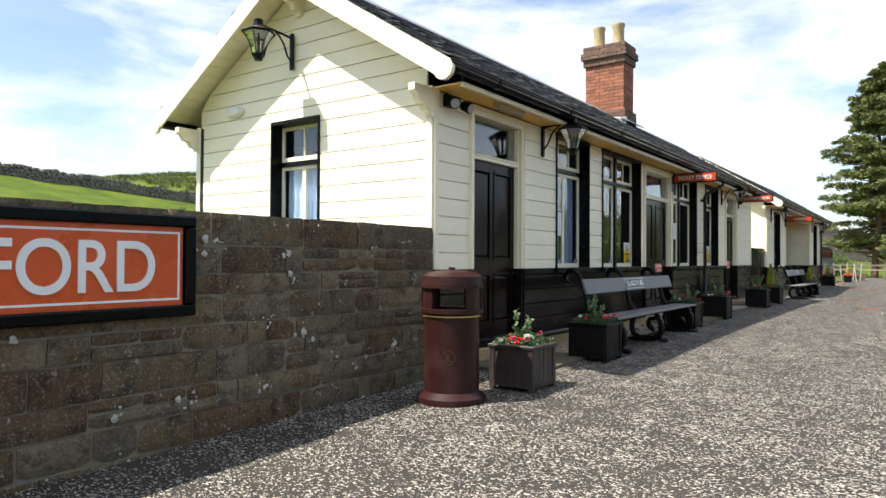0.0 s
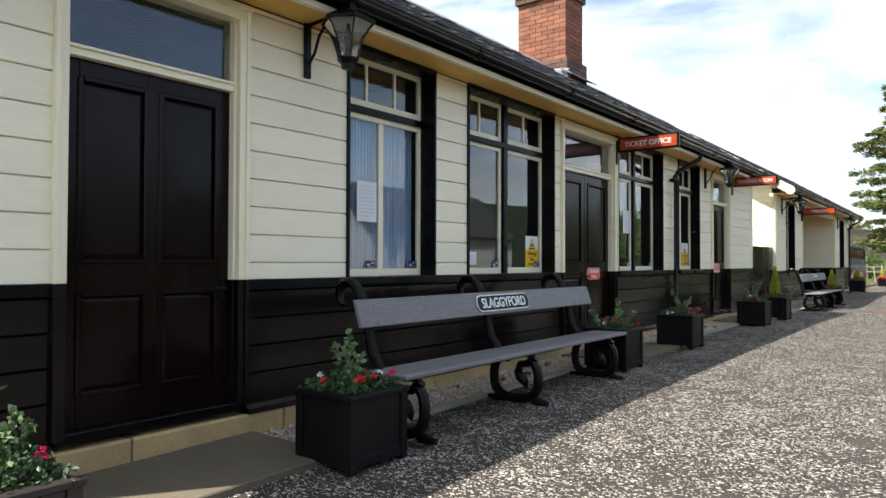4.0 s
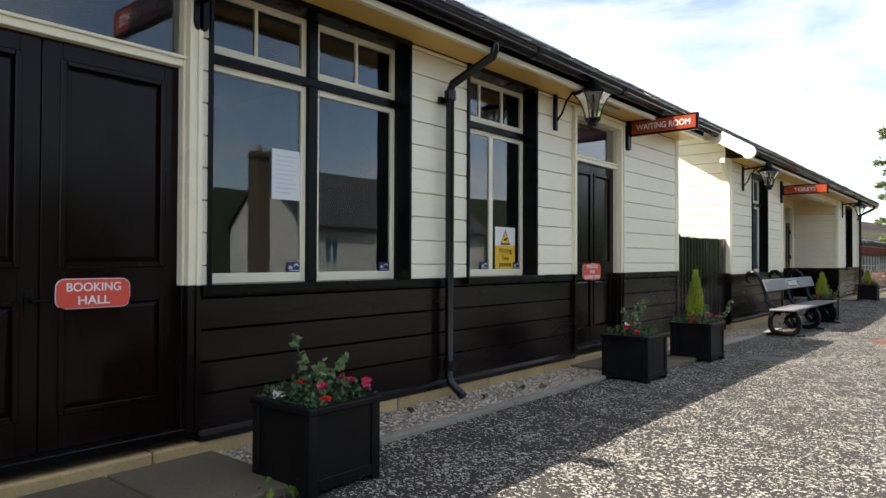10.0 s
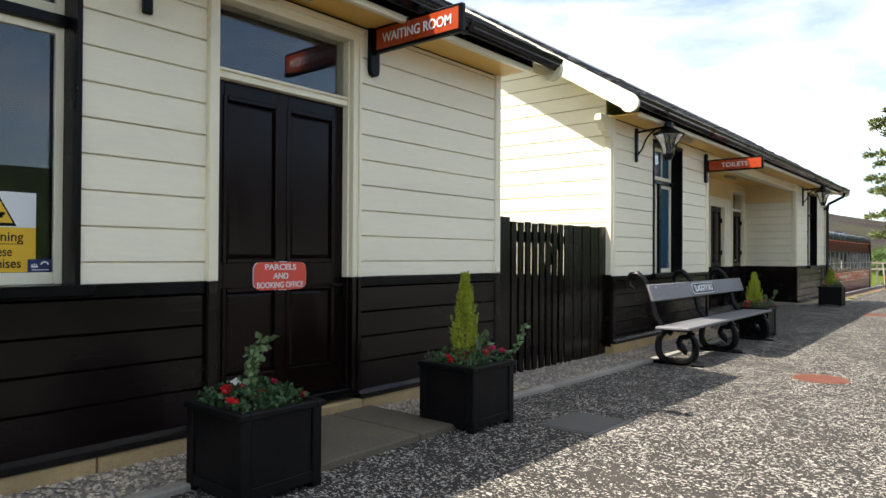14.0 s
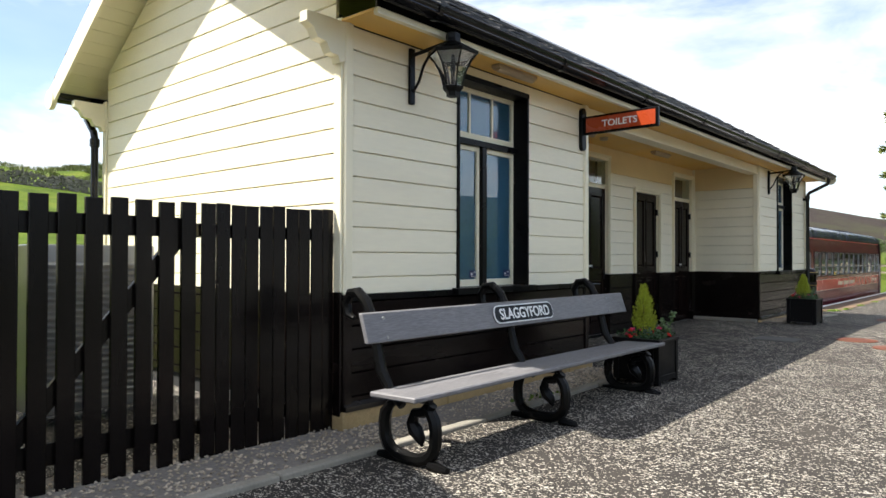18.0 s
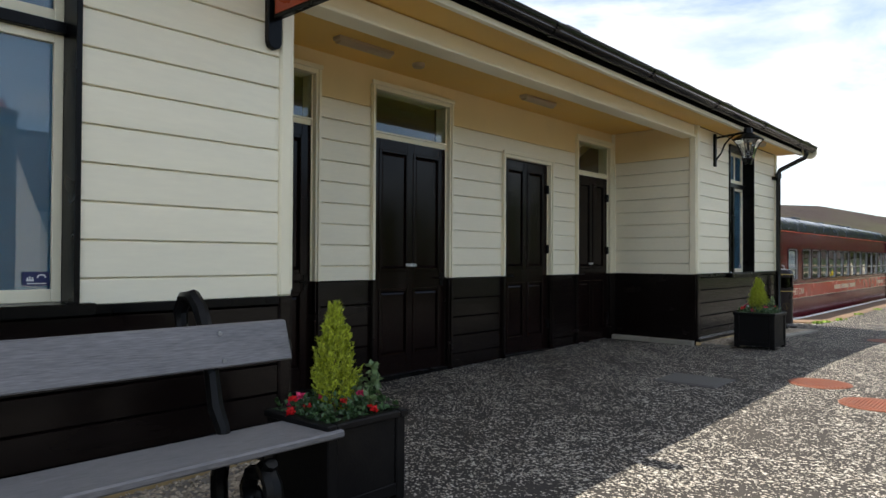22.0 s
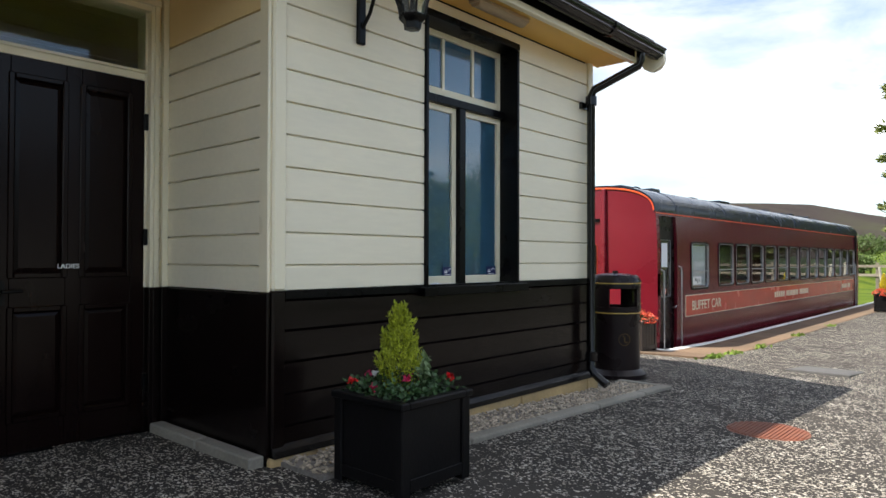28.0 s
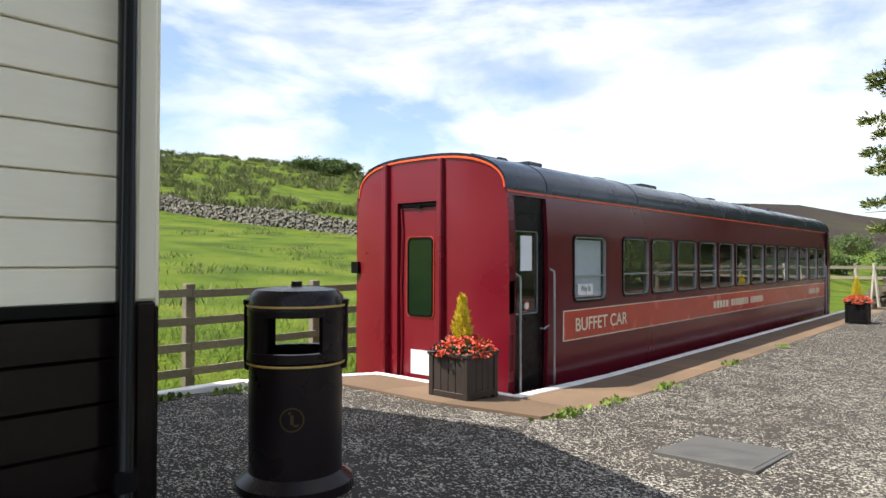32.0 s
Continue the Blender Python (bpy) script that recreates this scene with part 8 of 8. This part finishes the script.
for k in range(8, 18):
    random.seed(60 + k)
    x, y = -100 + random.uniform(-6, 4), 84 + k * 3.2 + random.uniform(-2, 2)
    round_tree(x, y, random.uniform(1.2, 2.0), random.uniform(1.8, 3.2), 70 + k, "low hilltop bush on the skyline", name="bush", leaf=.45)
random.seed(21)


def far_hedge():
    g = Geo()
    y = 46.0
    while y < 96:
        clump(g, Vector((11.5 + random.uniform(-.8, .8), y, random.uniform(.2, 2.6))), 1.3, 130, .2)
        y += .5
    top("far_hedge", g, BUSH, "dense dark hedge across the line", "hedge", kind="stuff")
    t = thing("railway_track", (5.6, 40, -.6), "rusty railway track on brown ballast", "track")
    for x in (5.0, 6.43):
        r = Geo()
        r.prism([(-.06, 0), (.06, 0), (.02, .02), (.02, .10), (.035, .11), (.035, .14), (-.035, .14), (-.035, .11), (-.02, .10), (-.02, .02)], lambda u, v, q: (x + u, q, -.62 + v), -60, 160)
        part("rail", r, BARK, t)
    for k in range(230):
        s = Geo()
        s.box(4.4, 7.0, -15 + k * .65, -15 + k * .65 + .25, -.74, -.61)
        part("sleeper", s, FENCE_WOOD, t)


far_hedge()


# ---- houses across the line, seen in the window glass ----
def cottage(x0, x1, y0, y1, eave, rise, label, chim):
    t = thing("cottage", ((x0 + x1) / 2, (y0 + y1) / 2, 0), label, "house", "cottages across the line")
    zb = -.8
    g = Geo()
    cy = (y0 + y1) / 2
    cx = (x0 + x1) / 2
    wall_frame(g, 'x', x0, x0 + .3, y0, y1, zb, eave, [(y0 + 1.5, y0 + 2.5, 1.0, 2.3), (y1 - 2.5, y1 - 1.5, 1.0, 2.3), (cy - .5, cy + .5, 0, 2.1)])
    g.box(x1 - .3, x1, y0, y1, zb, eave)
    for yy in (y0, y1 - .3):
        g.box(x0 + .3, x1 - .3, yy, yy + .3, zb, eave)
        g.prism([(x0, eave), (x1, eave), (cx, eave + rise)], lambda u, v, q: (u, q, v), yy, yy + .3)
    part("wall", g, RENDER_WALL, t, "white rendered wall")
    g = Geo()
    for s in (-1, 1):
        e = cx + s * ((x1 - x0) / 2 + .3)
        d = rise * .3 / ((x1 - x0) / 2)
        g.hexa([(e, y0 - .2, eave - d), (cx, y0 - .2, eave + rise), (cx, y1 + .2, eave + rise), (e, y1 + .2, eave - d),
                (e, y0 - .2, eave - d + .15), (cx, y0 - .2, eave + rise + .15), (cx, y1 + .2, eave + rise + .15), (e, y1 + .2, eave - d + .15)])
    part("roof", g, SLATE, t, "dark slate roof")
    for yy in chim:
        g = Geo()
        g.box(cx - .45, cx + .45, yy - .4, yy + .4, zb, eave + rise + .85)
        g.box(cx - .58, cx + .58, yy - .48, yy + .48, eave + rise + .55, eave + rise + .7)
        part("chimney", g, FLAG, t)
        g = Geo()
        g.lathe([(.14, eave + rise + .85), (.12, eave + rise + 1.25)], cx, yy, 10)
        part("chimney_pot", g, BRICK, t)
    for a, b in ((y0 + 1.5, y0 + 2.5), (y1 - 2.5, y1 - 1.5)):
        w = new("window")
        bpy_parent(w, t)
        g = Geo()
        g.box(x0 + .1, x0 + .12, a, b, 1.0, 2.3)
        part("pane", g, FROST, w)
        g = Geo()
        for p, q, r, s in ((a, a + .06, 1, 2.3), (b - .06, b, 1, 2.3), (a, b, 1.62, 1.68), ((a + b) / 2 - .025, (a + b) / 2 + .025, 1, 2.3)):
            g.box(x0 + .05, x0 + .1, p, q, r, s)
        part("frame", g, WHITE, w)
    g = Geo()
    g.box(x0 + .1, x0 + .16, cy - .5, cy + .5, 0, 2.1)
    part("door", g, DOOR, t)
    return t


cottage(19.6, 26.4, 34.0, 50, 3.15, 3.15, "white rendered cottage with a slate roof across the line", (33.6,))
for k, (x, y, h, s) in enumerate(((16, 58, 6, 3), (20, 66, 7, 4), (16, 6, 4, 3), (36, 30, 5, 4), (24, 72, 9, 5), (13, 66, 8, 4.5), (14, 78, 9, 5), (15, 90, 10, 5), (13, 102, 9, 5), (16, 115, 10, 6), (12, 48, 4, 3))):
    round_tree(x, y, h, s, 90 + k, "garden tree across the line")


# ---- a pale soap-shaped stone left on the sill ----
def sill_stone(x, y, z):
    t = thing("sill_stone", (x, y, z), "smooth white oval stone lying on the black window sill", "stone")
    g = Geo()
    g.lathe([(.0, 0), (.03, 0), (.042, .008), (.036, .018), (.018, .023), (.0, .024)], 0, 0, 16, cap=False)
    g.v = [(x + a * .55, y + b * 1.2, z + c) for a, b, c in g.v]
    part("stone", g, WHITE, t, smooth=True)


sill_stone(WALL - .03, 35.97, 1.0025)


# ---- what shows in the windows ----
GX = WALL - DEEP - 0.008


def blue_label(y, z, x=GX):
    t = thing("window_label", (x, y, z), "small dark blue safety label with white marks on the pane", "label", "window labels")
    g = Geo()
    g.box(x - .001, x + .0015, y - .06, y + .06, z - .035, z + .035)
    part("plate", g, BLUE_LABEL, t)
    g = Geo()
    g.prism([(.006 + .022 * math.cos(a), .004 + .020 * math.sin(a)) for a in [k * math.pi / 8 for k in range(9)]] + [(.006 + .014 * math.cos(a), .004 + .012 * math.sin(a)) for a in [k * math.pi / 8 for k in range(8, -1, -1)]], lambda u, v, q: (q, y + .018 + u, z + v), x + .0016, x + .003)
    part("mark", g, WHITE, t)
    g = Geo()
    for k in range(3):
        g.box(x + .0016, x + .003, y - .042 + k * .011, y - .036 + k * .011, z - .004, z + .012 - .004 * abs(k - 1))
    g.box(x + .0016, x + .003, y - .044, y - .010, z - .012, z - .002)
    part("mark", g, WHITE, t)
    g = Geo()
    g.box(x + .0016, x + .003, y - .04, y + .045, z - .026, z - .021)
    part("mark", g, WHITE, t)
    return t


def paper_notice(y0, y1, z0, z1, x=GX, lines=9):
    t = thing("paper_notice", (x, y0, z0), "white printed paper notice taped inside the window", "notice", "window notices")
    g = Geo()
    g.box(x - .0008, x + .0008, y0, y1, z0, z1)
    part("sheet", g, PAPER, t)
    for k in range(lines):
        z = z1 - (z1 - z0) * (k + 1.5) / (lines + 2)
        g = Geo()
        g.box(x + .0009, x + .0014, y0 + .03, y1 - .03 - random.uniform(0, .3) * (y1 - y0) * (k % 3 == 2), z - .004, z + .004)
        part("print_line", g, INK, t)
    return t


def warning_sign(y0, y1, z0, z1, words, x=GX):
    t = thing("warning_sign", (x, y0, z0), "yellow and white warning sign with a triangle in the window", "sign", "window warning signs")
    zm = z0 + (z1 - z0) * .56
    g = Geo()
    g.box(x - .001, x + .001, y0, y1, zm, z1)
    part("white_field", g, WHITE, t)
    g = Geo()
    g.box(x - .001, x + .001, y0, y1, z0, zm)
    part("yellow_field", g, YELLOW, t)
    c = (y0 + y1) / 2
    h = z1 - zm
    for s, m, e in ((.42, BLACK, .0012), (.33, YELLOW, .0020)):
        g = Geo()
        zz = zm + h * .45
        g.prism([(-s * h * 1.1, -s * h), (s * h * 1.1, -s * h), (0, s * h * 1.05)], lambda u, v, q: (q, c + u, zz + v), x + e, x + e + .0007)
        part("triangle", g, m, t)
    g = Geo()
    g.box(x + .0028, x + .0034, c - .03, c + .02, zm + h * .26, zm + h * .36)
    g.box(x + .0028, x + .0034, c - .005, c + .03, zm + h * .33, zm + h * .42)
    part("symbol", g, BLACK, t)
    if words:
        hh = (zm - z0)
        for k, (w, f) in enumerate(words):
            lettering(w, hh * .30, BLACK, facing_x(x + .002, c, zm - hh * (.24 + .3 * k)), "lettering", t, depth=.0012, width=(y1 - y0) * f, bold=.0006)
        g = Geo()
        g.box(x + .0012, x + .0022, c - (y1 - y0) * .33, c + (y1 - y0) * .33, zm - hh * .38, zm - hh * .365)
        part("underline", g, BLACK, t)
    return t


def net_curtain(y0, y1, z0, z1, x, label, axis='x'):
    t = thing("net_curtain", (x, y0, z0), label, "curtain", "net curtains")
    g = Geo()
    n = int((y1 - y0) / .012)
    for k in range(n + 1):
        u = y0 + (y1 - y0) * k / n
        d = .018 * math.sin(u * 58) + .012 * math.sin(u * 23 + 1)
        for z in (z0, z1):
            g.v.append((x + d, u, z) if axis == 'x' else (u, x - d, z))
    for k in range(n):
        g.f.append((2 * k, 2 * k + 2, 2 * k + 3, 2 * k + 1))
    part("fabric", g, CURTAIN, t, smooth=True)
    return t


net_curtain(8.38, 8.98, 1.08, 2.50, WALL - DEEP - .10, "net curtain hanging in folds, tinted blue for reflected sky")
net_curtain(9.02, 9.50, 1.08, 2.50, WALL - DEEP - .10, "net curtain hanging in folds, tinted blue for reflected sky")
net_curtain(-7.18, -6.35, 1.48, 2.40, 5.35 + DEEP + .09, "white net curtain in the gable window", axis='y')
paper_notice(8.63, 8.88, 1.55, 1.91)
paper_notice(10.20, 10.46, 1.16, 1.30, lines=5)
paper_notice(14.44, 14.685, 1.65, 2.01)
WORDS = [("Warning", .66), ("These", .36), ("premises", .6)]
warning_sign(11.50, 11.80, 1.13, 1.51, WORDS)
warning_sign(17.16, 17.52, 1.13, 1.56, WORDS)
for y in (8.80, 9.38, 10.83, 11.76, 14.63, 15.56, 16.97, 17.54):
    blue_label(y, 1.165, GX + .004)
for y in (26.05, 26.60, 36.26, 36.79):
    blue_label(y, 1.10, GX + .004)


# ---- small fittings under the eaves ----
def soffit_light(x, y, length, z=EAVE_Z - .015, label="slim tan batten light under the eaves"):
    t = thing("batten_light", (x, y, z), label, "light fitting", "eaves lights")
    g = Geo()
    g.box(x - .05, x + .05, y - length / 2, y + length / 2, z - .035, z)
    part("body", g, DIFFUSER, t, bevel=0.006)
    g = Geo()
    pr = [(.042 * math.cos(a), -.035 - .028 * math.sin(a)) for a in [k * math.pi / 8 for k in range(9)]]
    g.prism(pr, lambda u, v, q: (x + u, q, z + v), y - length / 2 + .02, y + length / 2 - .02)
    part("diffuser", g, DIFFUSER, t, smooth=True)
    return t


for y in (6.62, 18.8, 26.2, 36.4):
    soffit_light(-4.33, y, 0.62)
for y in (29.3, 31.95):
    soffit_light(-5.35, y, 0.62, EAVE_Z - .005, "slim tan batten light on the porch ceiling")


def detector():
    t = thing("smoke_detector", (-5.4, 30.02, EAVE_Z), "small tan round detector on the porch ceiling", "detector")
    g = Geo()
    g.lathe([(.05, EAVE_Z - .045), (.06, EAVE_Z - .03), (.06, EAVE_Z - .005)], -5.4, 30.02, 16)
    part("body", g, DIFFUSER, t, smooth=True)


detector()


def floodlights():
    t = thing("floodlight", (WALL, 5.62, 2.92), "pair of black security floodlights at the building corner", "floodlight")
    g = Geo()
    g.box(WALL, WALL + .06, 5.52, 5.66, 2.88, 3.02)
    part("junction_box", g, BLACK, t, bevel=0.01)
    for k, yy in enumerate((5.62, 5.80)):
        g = Geo()
        a = Vector((WALL + .05, yy, 2.95))
        d = Vector((.75, .3 * (k * 2 - 1) - .3, -.35)).normalized()
        g.tube([a, a + d * .03, a + d * .04, a + d * .15, a + d * .16], [.03, .035, .055, .068, .06], 14)
        part("lamp_head", g, BLACK, t, smooth=True)
        g = Geo()
        g.tube([a + d * .158, a + d * .164], [.055, .052], 14)
        part("lens", g, STEEL, t)
    return t


floodlights()


def bulkhead():
    t = thing("bulkhead_light", (-7.95, 5.35, 3.2), "white oval bulkhead light on the gable", "light fitting")
    g = Geo()
    n = 18
    for r, d in ((1, .0), (1, .05), (.85, .09), (.4, .11)):
        g.v += [(-7.95 + .17 * r * math.cos(6.2832 * k / n), 5.345 - d, 3.2 + .075 * r * math.sin(6.2832 * k / n)) for k in range(n)]
    g.f = [(j * n + k, j * n + (k + 1) % n, (j + 1) * n + (k + 1) % n, (j + 1) * n + k) for j in range(3) for k in range(n)] + [tuple(3 * n + k for k in range(n))]
    part("body", g, WHITE, t, smooth=True)
    return t


bulkhead()


def weeds():
    random.seed(5)
    spots = [(-4.80, 42.0, 40), (-4.83, 43.0, 30), (-4.82, 44.2, 25), (-4.84, 46.5, 20), (-4.82, 49, 20), (-3.75, 13.62, 14), (-7.55, 39.6, 60), (-7.5, 40.4, 40), (-4.02, 26.2, 16), (-3.6, 13.9, 16)]
    for x, y, n in spots:
        t = thing("weed_tuft", (x, y, ground_z(y)), "small tuft of grass in a joint of the paving", "weed", "weed tufts")
        g = Geo()
        for _ in range(n * 2):
            p = Vector((x + random.gauss(0, .05), y + random.gauss(0, .14), ground_z(y) + .005))
            leaf_quad(g, p, Vector((random.uniform(-.7, .7), random.uniform(-.7, .7), 1)), random.uniform(.03, .07), random.uniform(-2, 2))
        tagged(part("blade", g, BLADE, t), kind="stuff")


weeds()


def dead_leaves():
    """A few brown leaves blown on to the gravel."""
    random.seed(9)
    for x, y in ((-4.3, 15.5), (-4.2, 16.3), (-4.1, 17.0), (-4.35, 9.6), (-4.2, 10.1), (-4.1, 10.6), (-4.25, 16.9), (-4.3, 11.2)):
        g = Geo()
        leaf_quad(g, Vector((0, 0, .002)), Vector((1, .3, .12)), .09, .4)
        leaf_quad(g, Vector((.02, .01, .004)), Vector((.8, -.5, .2)), .07, -.3)
        ob = top("dead_leaf", g, BARK, "curled brown dead leaf on the gravel", "leaf", "dead leaves")
        ob.matrix_basis = pose(x, y, ground_z(y) + .03, 0, 0, random.uniform(0, 360))


dead_leaves()
